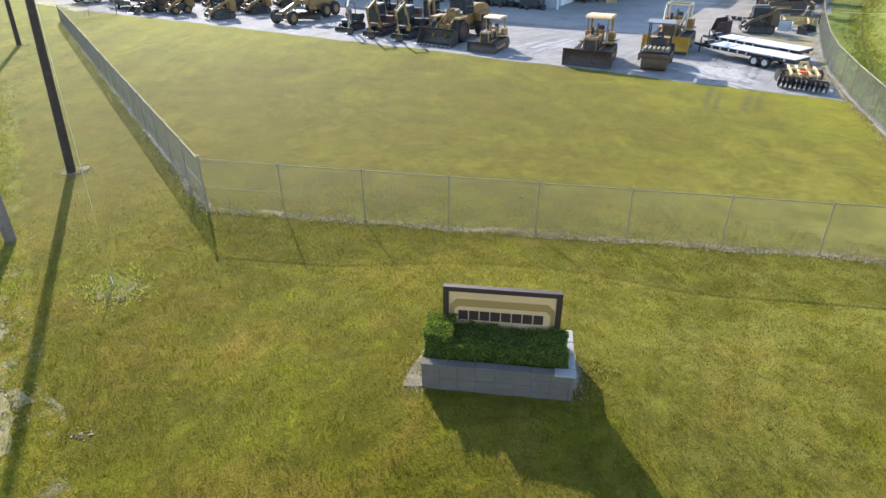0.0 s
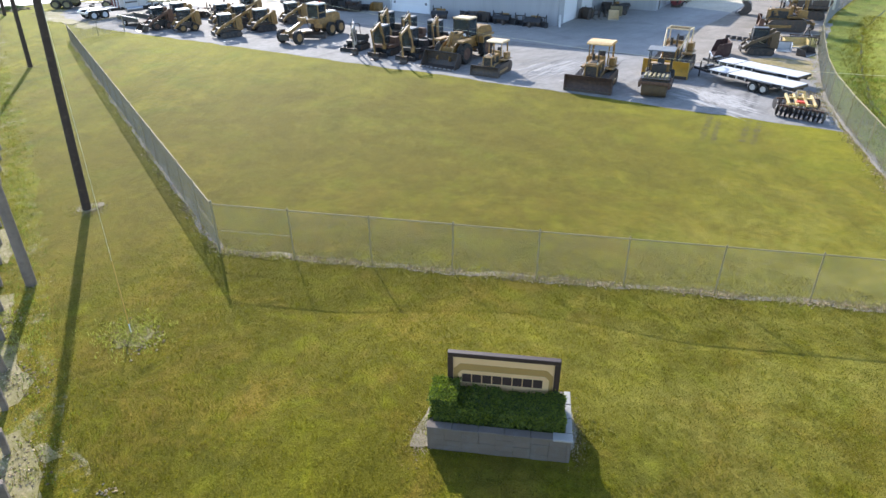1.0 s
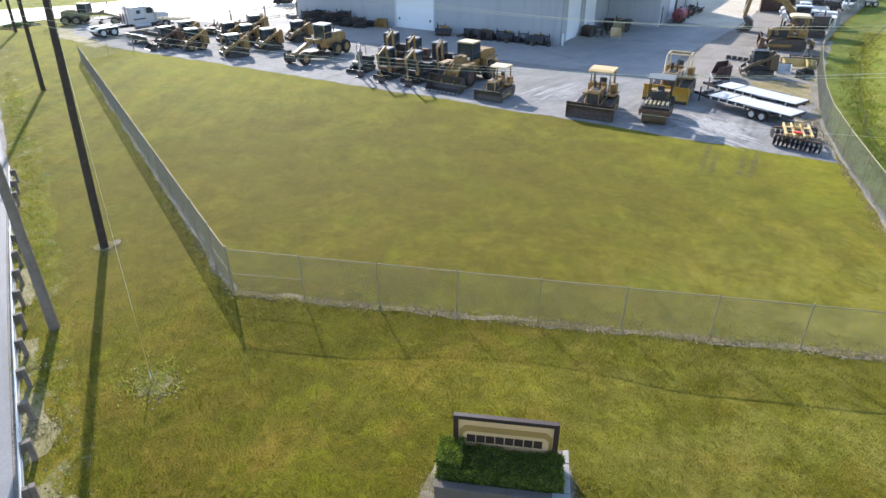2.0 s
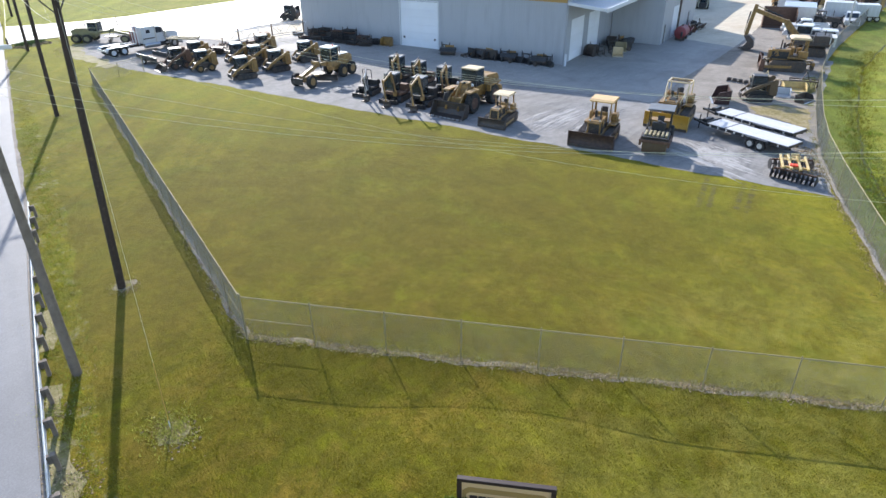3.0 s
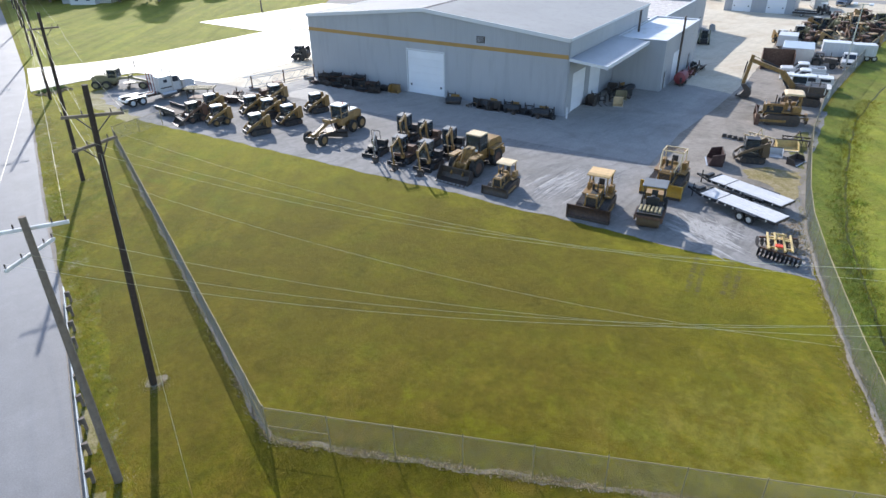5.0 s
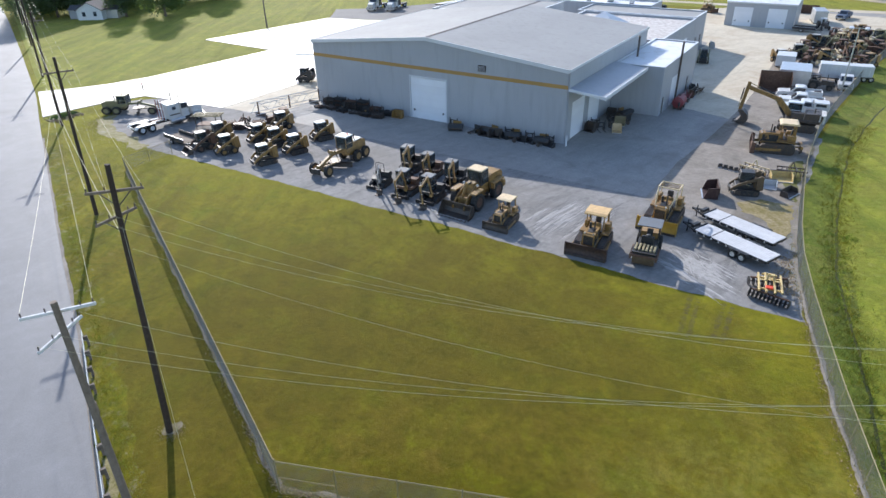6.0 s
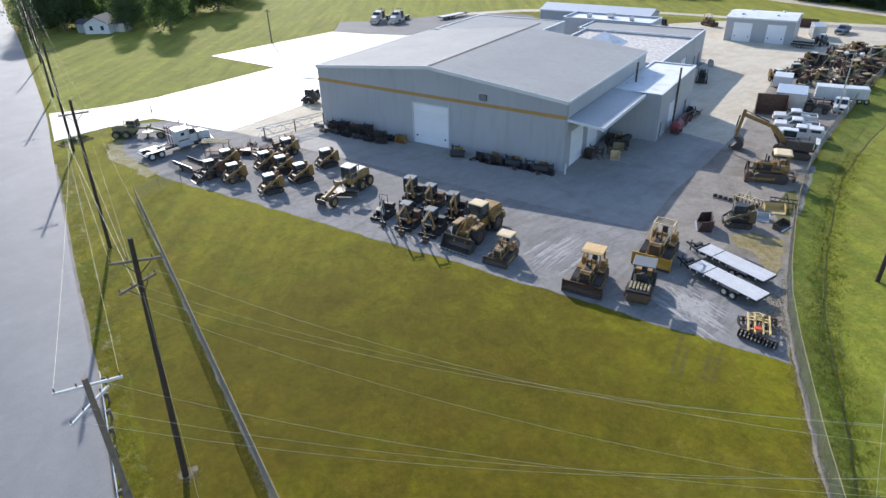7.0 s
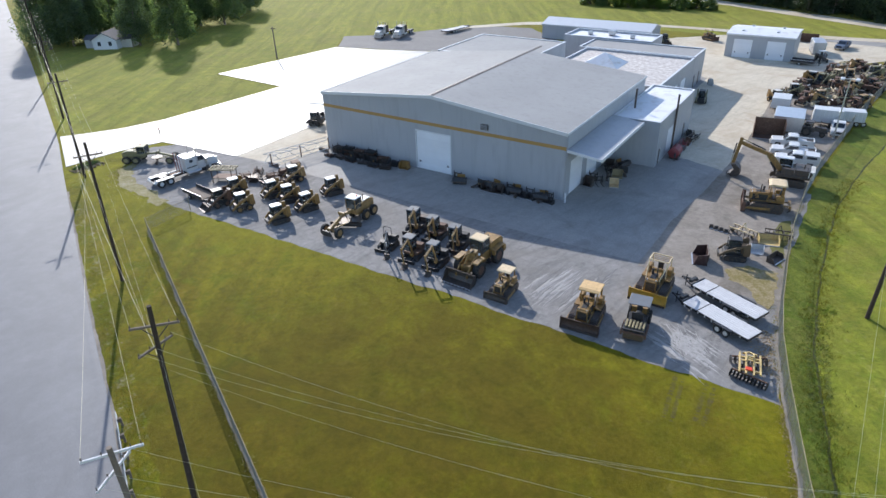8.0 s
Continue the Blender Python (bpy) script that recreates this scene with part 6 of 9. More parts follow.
def skid_loader(label, loc, rz, body=None, roof=None, tracks=True, bucket=True, raised=0.0, dark=False):
    body, roof = body or YELLOW, roof or WHITE_CAB
    root = thing("skid_steer_loader", label, "skid steer", loc, rz, "compact loaders in the yard")
    if tracks:
        for s in (-1, 1):
            track(root, s * 0.82, 0.4, -1.0, 1.15, 0.62, 0, BLACK)
    else:
        for y in (-0.62, 0.62):
            for s in (-1, 1):
                wheel(root, (s * 0.82, y, 0.42), 0.42, 0.3, body, 18, 14)
    part("chassis", G().box((0, 0.1, 0.66), (1.2, 2.3, 0.6), 0.05), BLACK if dark else STEEL, root)
    part("engine_cover", G().prism([(0.55, 0.7), (0.55, 1.55), (1.15, 1.5), (1.42, 1.15), (1.42, 0.55)], "x", -0.62, 0.62), body, root)
    for s in (-1, 1):
        part("lift_tower", G().prism([(0.75, 0.7), (0.72, 1.75), (1.0, 2.08), (1.3, 2.02), (1.4, 0.7)], "x", s * 0.66, s * 0.88), body, root)
        z = 0.45 + raised
        part("lift_arm", G().beam((s * 0.78, 1.15, 1.95), (s * 0.78, -0.85, 1.0 + raised), 0.16, 0.26, ch=0.02).beam((s * 0.78, -0.75, 1.1 + raised), (s * 0.74, -1.45, z), 0.16, 0.22, ch=0.02), body, root)
        ram(root, (s * 0.8, 0.85, 0.75), (s * 0.78, -0.3, 1.2 + raised), 0.05)
        part("tail_lamp", G().box((s * 0.5, 1.44, 1.0), (0.16, 0.05, 0.1)), RED, root)
    part("quick_hitch", G().box((0, -1.5, 0.42 + raised), (1.2, 0.1, 0.45), 0.02), BLACK, root)
    cab(root, -0.46, 0.46, -0.72, 0.48, 0.95, 2.12, BLACK, roof, True, 0.04)
    seat_and_levers(root, 0, 0.1, 1.05)
    part("front_step", G().box((0, -1.05, 0.5), (1.1, 0.12, 0.3), 0.02), BLACK, root)
    part("rear_grille", G().box((0, 1.435, 0.95), (0.9, 0.04, 0.5)), BLACK, root)
    for s in (-1, 1):
        part("side_grille", G().box((s * 0.63, 0.95, 1.2), (0.03, 0.5, 0.4)), BLACK, root)
    if bucket:
        part("bucket", bucket_mesh(1.9, 0.85, 0.66, -2.42, 0.03 + raised), STEEL, root)
        part("cutting_edge", G().box((0, -2.43, 0.05 + raised), (1.92, 0.12, 0.03)), STEEL, root)
    part("exhaust", G().cyl((0.3, 1.0, 1.5), (0.3, 1.0, 1.85), 0.05, n=8), STEEL, root, round_=True)
    return root


def motor_grader(label, loc, rz, body=None, roof=None):
    body, roof = body or TAN, roof or CREAM
    root = thing("motor_grader", label, "motor grader", loc, rz, "earthmoving machines in the yard")
    for s in (-1, 1):
        wheel(root, (s * 1.0, -3.3, 0.66), 0.66, 0.42, body, 22, 16)
        for y in (1.9, 3.4):
            wheel(root, (s * 1.0, y, 0.68), 0.68, 0.44, body, 22, 16)
        part("tandem_case", G().box((s * 0.72, 2.65, 0.72), (0.16, 1.9, 0.36), 0.05), body, root)
    part("front_axle", G().beam((-0.9, -3.3, 0.62), (0.9, -3.3, 0.62), 0.2, 0.22), body, root)
    part("main_beam", G().beam((0, -3.5, 1.05), (0, -1.2, 1.75), 0.3, 0.36, ch=0.03).beam((0, -1.3, 1.74), (0, 0.9, 1.55), 0.3, 0.36, ch=0.03), body, root)
    part("nose", G().box((0, -3.65, 1.0), (0.5, 0.4, 0.5), 0.06), body, root)
    part("push_plate", G().box((0, -4.2, 0.75), (1.2, 0.14, 0.6), 0.03).beam((-0.3, -3.7, 0.9), (-0.3, -4.25, 0.8), 0.14).beam((0.3, -3.7, 0.9), (0.3, -4.25, 0.8), 0.14), BLACK, root)
    part("drawbar", G().beam((0, -3.4, 0.85), (-0.55, -1.0, 0.85), 0.12, 0.16).beam((0, -3.4, 0.85), (0.55, -1.0, 0.85), 0.12, 0.16), body, root)
    part("circle", G().lathe([(0.8, 0.62), (0.8, 0.8), (0.9, 0.8), (0.9, 0.62)], (0, -0.9, 0), "z", 24), STEEL, root, round_=True)
    mb = part("moldboard", blade_mesh(3.6, 0.62, 0.12, -0.15, 0.16), STEEL, root)
    mb.matrix_basis = pose(0, -0.75, 0, 0, 0, 24)
    for s in (-1, 1):
        ram(root, (s * 0.42, -1.3, 2.25), (s * 0.62, -0.95, 0.95), 0.06)
    part("lift_yoke", G().box((0, -1.3, 2.0), (1.0, 0.2, 0.3), 0.03), body, root)
    part("rear_frame", G().box((0, 2.6, 1.05), (0.95, 3.2, 0.5), 0.05), body, root)
    part("engine_hood", G().prism([(1.75, 1.25), (1.75, 2.15), (3.7, 2.1), (4.1, 1.9), (4.15, 1.15)], "x", -0.55, 0.55), body, root)
    part("hood_top", G().box((0, 2.9, 2.2), (1.0, 1.4, 0.1), 0.03), roof, root)
    part("rear_grille", G().box((0, 4.16, 1.5), (0.9, 0.06, 0.7)), BLACK, root)
    part("exhaust", G().cyl((0.25, 2.5, 2.15), (0.25, 2.5, 2.95), 0.06, n=8), STEEL, root, round_=True)
    part("cab_base", G().box((0, 1.05, 1.55), (1.35, 1.3, 0.55), 0.04), body, root)
    cab(root, -0.68, 0.68, 0.42, 1.65, 1.8, 3.1, body, roof)
    seat_and_levers(root, 0, 1.1, 1.95)
    part("beacon", G().cyl((0.3, 1.3, 3.2), (0.3, 1.3, 3.38), 0.07, n=8), ORANGE_RED, root, round_=True)
    return root


def drum_roller(label, loc, rz):
    root = thing("drum_roller", label, "road roller", loc, rz, "earthmoving machines in the yard")
    part("drum", G().lathe([(-0.84, 0.55), (-0.84, 0.66), (-0.8, 0.68), (0.8, 0.68), (0.84, 0.66), (0.84, 0.55)], (0, -1.55, 0.68), "x", 32), DUSTY_DRUM, root, round_=True)
    part("drum_frame", G().box((0, -2.36, 1.08), (2.15, 0.14, 0.22), 0.03).box((-0.99, -1.55, 0.95), (0.16, 1.7, 0.42), 0.03).box((0.99, -1.55, 0.95), (0.16, 1.7, 0.42), 0.03).box((0, -0.7, 0.95), (2.15, 0.14, 0.42), 0.03), RUST, root)
    part("scraper_bar", G().box((0, -2.3, 1.2), (1.7, 0.1, 0.1)), BLACK, root)
    for i in range(6):
        part("shock_mount", G().box((-0.72 + i * 0.29, -1.45, 1.43), (0.18, 1.1, 0.12), 0.03), RAIL_GALV, root)
    part("top_plate", G().box((0, -1.5, 1.34), (1.85, 1.6, 0.05)), BLACK, root)
    for s in (-1, 1):
        wheel(root, (s * 0.78, 1.25, 0.66), 0.66, 0.46, YELLOW, 22, 16)
    part("rear_frame", G().box((0, 0.9, 0.9), (1.05, 2.3, 0.55), 0.05), YELLOW, root)
    part("engine_hood", G().prism([(0.75, 1.15), (0.75, 1.75), (1.9, 1.65), (2.25, 1.35), (2.25, 0.8)], "x", -0.75, 0.75), YELLOW, root)
    part("platform", G().box((0, 0.05, 1.2), (1.6, 1.2, 0.1), 0.02), BLACK, root)
    part("console", G().box((0, -0.4, 1.6), (1.0, 0.25, 0.7), 0.05), BLACK, root)
    seat_and_levers(root, 0, 0.3, 1.5)
    for x in (-0.75, 0.75):
        for y in (-0.5, 0.75):
            part("canopy_post", G().beam((x, y, 1.25), (x, y, 2.85), 0.07, 0.07, (0, 1, 0)), BLACK, root)
    part("canopy_roof", G().box((0, 0.12, 2.92), (1.85, 1.7, 0.08), 0.03), GREY_ROOF, root)
    part("steering_wheel", G().lathe([(0.0, 0.16), (0.02, 0.19), (0.04, 0.16)], (0, -0.28, 1.98), "z", 14), BLACK, root)
    return root


def flatbed_trailer(label, loc, rz, boards=7):
    """Tandem-axle deck-over trailer; tongue to -y."""
    root = thing("flatbed_trailer", label, "trailer", loc, rz, "flatbed trailers")
    L0, L1, W = -3.3, 3.4, 0.95
    for s in (-1, 1):
        part("side_rail", G().beam((s * W, L0, 0.72), (s * W, L1, 0.72), 0.08, 0.2), BLACK, root)
        part("main_beam", G().beam((s * 0.5, L0, 0.6), (s * 0.5, L1, 0.6), 0.1, 0.2), BLACK, root)
        part("tongue_bar", G().beam((s * 0.75, L0, 0.62), (0.04 * s, L0 - 1.5, 0.55), 0.1, 0.16), BLACK, root)
        part("fender", G().prism([(0.1, 0.62), (0.2, 0.84), (1.95, 0.84), (2.05, 0.62), (1.98, 0.62), (1.9, 0.79), (0.25, 0.79), (0.17, 0.62)], "x", s * 0.99, s * 1.27), BLACK, root)
        for y in (0.68, 1.48):
            wheel(root, (s * 1.13, y, 0.37), 0.37, 0.24, PALE_ROOF, 20)
        for y in (-2.9, -2.2, -1.5, -0.8, -0.1, 2.7):
            part("stake_pocket", G().box((s * (W + 0.06), y, 0.72), (0.06, 0.12, 0.16)), PALE_ROOF, root)
    for y in (0.68, 1.48):
        part("axle", G().beam((-1.0, y, 0.37), (1.0, y, 0.37), 0.08, 0.08), BLACK, root)
    w = 2 * W / boards
    for i in range(boards):
        part("deck_plank", G().bx(-W + i * w + 0.008, -W + (i + 1) * w - 0.008, L0 + 1.7, L1 - 0.02, 0.825, 0.865 + rng.uniform(-0.003, 0.003), 0.006), PLANK, root)
        part("deck_plank", G().bx(-W + i * w + 0.008, -W + (i + 1) * w - 0.008, L0 + 0.1, L0 + 1.6, 0.825, 0.865 + rng.uniform(-0.003, 0.003), 0.006), PLANK, root)
    part("bulkhead", G().box((0, L0, 0.85), (2 * W, 0.08, 0.16), 0.01), BLACK, root)
    part("deck_strap", G().box((0, L0 + 1.65, 0.85), (2 * W + 0.06, 0.09, 0.05)), BLACK, root)
    part("coupler", G().box((0, L0 - 1.6, 0.55), (0.16, 0.34, 0.2), 0.03), BLACK, root)
    part("jack", G().cyl((0.22, L0 - 1.1, 0.0), (0.22, L0 - 1.1, 1.15), 0.05, n=8), BLACK, root, round_=True)
    part("tool_box", G().box((0, L0 - 0.5, 0.82), (0.9, 0.35, 0.3), 0.03), BLACK, root)
    part("tail_beam", G().box((0, L1, 0.74), (2 * W, 0.07, 0.18)), STEEL, root)
    return root


def disc_harrow(label, loc, rz):
    """Offset harrow: two gangs of discs set in a V under a frame of fore-and-aft beams."""
    root = thing("disc_harrow", label, "disc harrow", loc, rz)
    part("main_frame", G().box((0, 1.05, 0.80), (1.7, 0.13, 0.13)).box((0, -0.55, 0.80), (1.7, 0.13, 0.13)), PALE_FRAME, root)
    for x in (-0.75, -0.28, 0.28, 0.75):
        part("frame_beam", G().box((x, 0.25, 0.90), (0.13, 2.9 - 0.5 * abs(x), 0.13), 0.01), PALE_FRAME, root)
    for x in (-0.5, 0.0, 0.5):
        part("cross_plate", G().box((x, 0.6 - 0.3 * abs(x), 0.97), (0.36, 0.16, 0.05), 0.01), PALE_FRAME, root)
    for s in (-1, 1):
        part("hitch_bar", G().beam((s * 0.5, 1.5, 0.85), (0, 2.1, 0.6), 0.12, 0.14), PALE_FRAME, root)
        part("mast", G().beam((s * 0.28, 0.3, 0.92), (s * 0.16, 0.55, 1.35), 0.1, 0.12), PALE_FRAME, root)
    part("cross_bar", G().box((0, 0.55, 1.34), (0.5, 0.12, 0.12), 0.02), PALE_FRAME, root)
    part("red_panel", G().box((-0.1, -0.55, 0.98), (0.5, 0.42, 0.10), 0.02), ORANGE_RED, root)
    for y, turn, n in ((-1.05, -20, 11), (1.35, 14, 9)):
        place = pose(0, y, 0, 0, 0, turn)
        gang = part("gang_shaft", G().cyl((-1.4, 0, 0.36), (1.4, 0, 0.36), 0.045, n=8), STEEL, root)
        beam = part("gang_beam", G().box((0, 0.02, 0.68), (2.6, 0.12, 0.1)), RUST, root)
        gang.matrix_basis = beam.matrix_basis = place
        for i in range(n):
            x = -1.35 + 2.7 * i / (n - 1)
            part("disc", G().lathe([(-0.02, 0.36), (0.03, 0.27), (0.07, 0.12), (0.09, 0.03), (0.08, 0.03), (0.055, 0.12), (0.015, 0.27), (-0.03, 0.36)], (x, 0, 0.36), "x", 16), BLACK, gang, round_=True)
        for x in (-1.1, -0.35, 0.35, 1.1):
            part("hanger", G().beam((x, 0, 0.36), (x, 0.04, 0.68), 0.06, 0.08, (0, 1, 0)), STEEL, beam)
    for x in (-0.5, 0.5):
        wheel(root, (x, 0.25, 0.33), 0.33, 0.2, PALE_FRAME, 16)
    return root


dozer("old yellow bulldozer with wide dark blade and faded orange canopy", (-14.4, 45.35, 0.012), 4, 3.4, roof=ORANGE_ROOF)
dozer("yellow bulldozer with bright blade and white safety cage", (-10.6, 52.9, 0.012), 0, 3.1, 1.1, YELLOW, YELLOW_B, CREAM, True)
dozer("small cream-yellow crawler dozer with cream canopy", (-22.85, 45.3, 0.012), 1, 3.1, 0.78, TAN, STEEL, CREAM, False, 0.02, 1.0, False)
drum_roller("worn tan single-drum roller with a flat grey sun roof", (-10.1, 46.15, 0.012), 8)
wheel_loader("large yellow wheel loader with wide dark bucket", (-27.3, 48.2, 0.012), -2)
flatbed_trailer("black flatbed trailer with pale plank deck", (-4.2, 50.5, 0.012), -114.2)
flatbed_trailer("black flatbed trailer with bright pale deck boards", (-4.2, 53.85, 0.012), -114.2)
disc_harrow("yellow disc harrow with black discs and a red panel", (-0.75, 44.8, 0.012), 10)
motor_grader("faded tan motor grader with white cab roof", (-45.3, 48.8, 0.012), 3, TAN, WHITE_CAB)
mini_excavator("small black mini excavator with a silver boom and open roll bar", (-38.0, 46.8, 0.012), 8, GALV, True, 0.92, 1.05, BLACK, 24, BLACK)
mini_excavator("worn yellow mini excavator with grey cab roof", (-34.4, 46.5, 0.012), 6, YELLOW, False, 1.0, 1.0, GREY_ROOF, 0, RUST)
mini_excavator("tan mini excavator with glazed dark cab", (-31.4, 46.6, 0.012), 4, TAN, False, 1.0, 1.0, GREY_ROOF, 0, BLACK)
mini_excavator("tan mini excavator with a grey cab roof", (-37.6, 51.8, 0.012), 8, TAN, False, 1.08, 0.8, GREY_ROOF, 0, STEEL)
mini_excavator("worn yellow mini excavator parked behind the others", (-34.7, 51.4, 0.012), 4, YELLOW, False, 1.02, 0.8, GREY_ROOF, 0, RUST)
mini_excavator("tan mini excavator beside the wheel loader", (-31.4, 50.8, 0.012), 8, TAN, False, 1.02, 0.78, GREY_ROOF, 0, BLACK)
skid_loader("yellow compact loader with pale cab roof facing the grass", (-59.80, 45.20, 0.012), -24, tracks=False, bucket=False)
skid_loader("yellow compact loader with pale cab roof", (-59.40, 49.90, 0.012), -22, bucket=False)
skid_loader("yellow compact loader in the second row", (-56.50, 49.90, 0.012), -25, bucket=False)
skid_loader("yellow compact track loader beside the lawn edge", (-53.40, 45.10, 0.012), -24, bucket=False)
skid_loader("yellow compact track loader with pale roof", (-52.70, 49.30, 0.012), -20, bucket=False)
skid_loader("yellow compact loader parked alone", (-53.20, 54.50, 0.012), -24, bucket=False)
skid_loader("dark worn compact loader with a wide bucket", (-63.30, 44.50, 0.012), -18, RUST, BLACK, False, True, 0.0, True)

# ---- trucks, lot machines and implements ----
def pickup(label, loc, rz, colour, bed_cap=False, length=5.6):
    root = thing("pickup_truck", label, "pickup truck", loc, rz, "pickup trucks in the lot")
    h = length / 2
    for y in (-h + 0.95, h - 1.15):
        for s in (-1, 1):
            wheel(root, (s * 0.82, y, 0.38), 0.38, 0.26, GALV, 18)
    part("lower_body", G().prism([(-h, 0.45), (-h, 0.95), (-h + 0.15, 1.08), (-h + 1.55, 1.15), (h, 1.1), (h, 0.5), (h - 0.7, 0.45), (h - 0.8, 0.75), (h - 1.5, 0.75), (h - 1.6, 0.42), (-h + 1.4, 0.42), (-h + 1.3, 0.75), (-h + 0.6, 0.75), (-h + 0.5, 0.45)], "x", -0.95, 0.95), colour, root)
    part("cab", G().prism([(-h + 1.5, 1.12), (-h + 2.15, 1.78), (-h + 2.4, 1.84), (-h + 3.3, 1.84), (-h + 3.5, 1.75), (-h + 3.6, 1.1)], "x", -0.82, 0.82), colour, root)
    part("windscreen", G().prism([(-h + 1.60, 1.2), (-h + 2.12, 1.73), (-h + 2.08, 1.745), (-h + 1.55, 1.215)], "x", -0.72, 0.72), GLASS, root)
    for s in (-1, 1):
        part("side_window", G().prism([(-h + 1.85, 1.2), (-h + 2.3, 1.68), (-h + 3.35, 1.68), (-h + 3.42, 1.2)], "x", s * 0.81, s * 0.828), GLASS, root)
        part("headlamp", G().box((s * 0.72, -h - 0.005, 0.85), (0.3, 0.04, 0.2), 0.01), CHROME, root)
        part("tail_lamp", G().box((s * 0.85, h + 0.005, 0.9), (0.15, 0.03, 0.3), 0.01), RED, root)
        part("mirror", G().box((s * 1.05, -h + 1.95, 1.3), (0.2, 0.08, 0.22), 0.02), BLACK, root)
    part("front_bumper", G().box((0, -h - 0.06, 0.5), (1.9, 0.14, 0.24), 0.04), CHROME, root)
    part("rear_bumper", G().box((0, h + 0.06, 0.5), (1.85, 0.14, 0.2), 0.04), CHROME, root)
    part("grille", G().box((0, -h - 0.005, 0.82), (1.05, 0.03, 0.3)), BLACK, root)
    if bed_cap:
        part("bed_cap", G().prism([(-h + 3.62, 1.12), (-h + 3.65, 1.8), (h - 0.25, 1.78), (h - 0.02, 1.12)], "x", -0.9, 0.9), colour, root)
        for s in (-1, 1):
            part("cap_window", G().bx(s * 0.895, s * 0.91, -h + 3.9, h - 0.5, 1.3, 1.65), GLASS, root)
    else:
        part("bed_floor", G().bx(-0.78, 0.78, -h + 3.7, h - 0.1, 1.102, 1.112), STEEL, root)
        for s in (-1, 1):
            part("bed_side", G().bx(s * 0.8, s * 0.94, -h + 3.65, h, 1.113, 1.32, 0.02), colour, root)
        part("tailgate", G().bx(-0.78, 0.78, h - 0.09, h, 1.113, 1.32, 0.02), colour, root)
    return root


def road_tractor(label, loc, rz, colour, back=None):
    root = thing("road_tractor", label, "semi truck", loc, rz)
    back = back or colour
    for s in (-1, 1):
        wheel(root, (s * 1.0, -3.6, 0.52), 0.52, 0.3, CHROME, 20)
        for y in (3.1, 4.4):
            wheel(root, (s * 0.95, y, 0.52), 0.52, 0.55, TRIM_WHITE, 20)
        part("rear_fender", G().prism([(2.3, 0.75), (2.55, 1.1), (4.95, 1.1), (5.2, 0.75), (5.12, 0.75), (4.9, 1.04), (2.6, 1.04), (2.38, 0.75)], "x", s * 0.62, s * 1.28), back, root)
        part("front_fender", G().prism([(-4.35, 0.6), (-4.2, 1.1), (-3.1, 1.15), (-2.9, 0.6), (-3.0, 0.6), (-3.15, 1.05), (-4.1, 1.0), (-4.22, 0.6)], "x", s * 0.7, s * 1.2), colour, root)
        part("fuel_tank", G().cyl((s * 0.95, -1.6, 0.7), (s * 0.95, 0.4, 0.7), 0.33, n=14), CHROME, root, round_=True)
        part("exhaust_pipe", G().cyl((s * 1.08, -1.25, 0.9), (s * 1.08, -1.25, 4.0), 0.08, n=10), CHROME, root, round_=True)
        part("mirror", G().box((s * 1.32, -2.2, 2.4), (0.2, 0.1, 0.6), 0.02), CHROME, root)
        part("frame_rail", G().beam((s * 0.42, -4.2, 0.8), (s * 0.42, 5.2, 0.8), 0.1, 0.28), BLACK, root)
        part("headlamp", G().box((s * 0.95, -4.4, 1.05), (0.3, 0.12, 0.25), 0.04), CHROME, root)
        part("side_window", G().bx(s * 1.05, s * 1.075, -2.2, -1.4, 2.05, 2.7), GLASS, root)
    part("hood", G().prism([(-4.45, 0.95), (-4.4, 1.75), (-3.9, 1.95), (-2.35, 2.1), (-2.35, 0.95)], "x", -0.72, 0.72), colour, root)
    part("grille", G().box((0, -4.46, 1.3), (1.0, 0.05, 0.85), 0.01), CHROME, root)
    part("bumper", G().box((0, -4.6, 0.55), (2.4, 0.2, 0.4), 0.05), CHROME, root)
    part("cab", G().prism([(-2.4, 0.95), (-2.4, 2.05), (-2.05, 2.8), (-1.2, 2.85), (-1.2, 0.95)], "x", -1.05, 1.05), colour, root)
    part("windscreen", G().prism([(-2.42, 2.1), (-2.07, 2.78), (-2.1, 2.8), (-2.46, 2.12)], "x", -0.95, 0.95), GLASS, root)
    part("sleeper", G().prism([(-1.18, 0.95), (-1.18, 2.72), (-0.9, 2.92), (0.42, 2.92), (0.5, 2.8), (0.5, 0.95)], "x", -1.1, 1.1), back, root)
    for s in (-1, 1):
        part("sleeper_window", G().bx(s * 1.1, s * 1.112, -0.6, -0.1, 2.15, 2.55), GLASS, root)
        part("door_seam", G().bx(s * 1.05, s * 1.058, -2.32, -2.29, 1.1, 2.0).bx(s * 1.05, s * 1.058, -1.26, -1.23, 1.1, 2.8), STEEL, root)
        part("side_stripe", G().bx(s * 1.1, s * 1.11, -1.1, 0.4, 1.45, 1.6), STEEL, root)
        part("step_box", G().bx(s * 0.9, s * 1.15, -2.3, -1.7, 0.45, 0.9, 0.02), BLACK, root)
        part("air_cleaner", G().cyl((s * 0.95, -2.65, 1.2), (s * 0.95, -2.65, 2.15), 0.17, n=12), CHROME, root, round_=True)
    part("sleeper_back", G().bx(-1.0, 1.0, 0.5, 0.515, 1.1, 2.78), back, root)
    part("roof_fairing", G().prism([(-1.9, 2.80), (-1.15, 2.90), (-0.9, 2.93), (-1.15, 2.78)], "x", -0.95, 0.95), back, root)
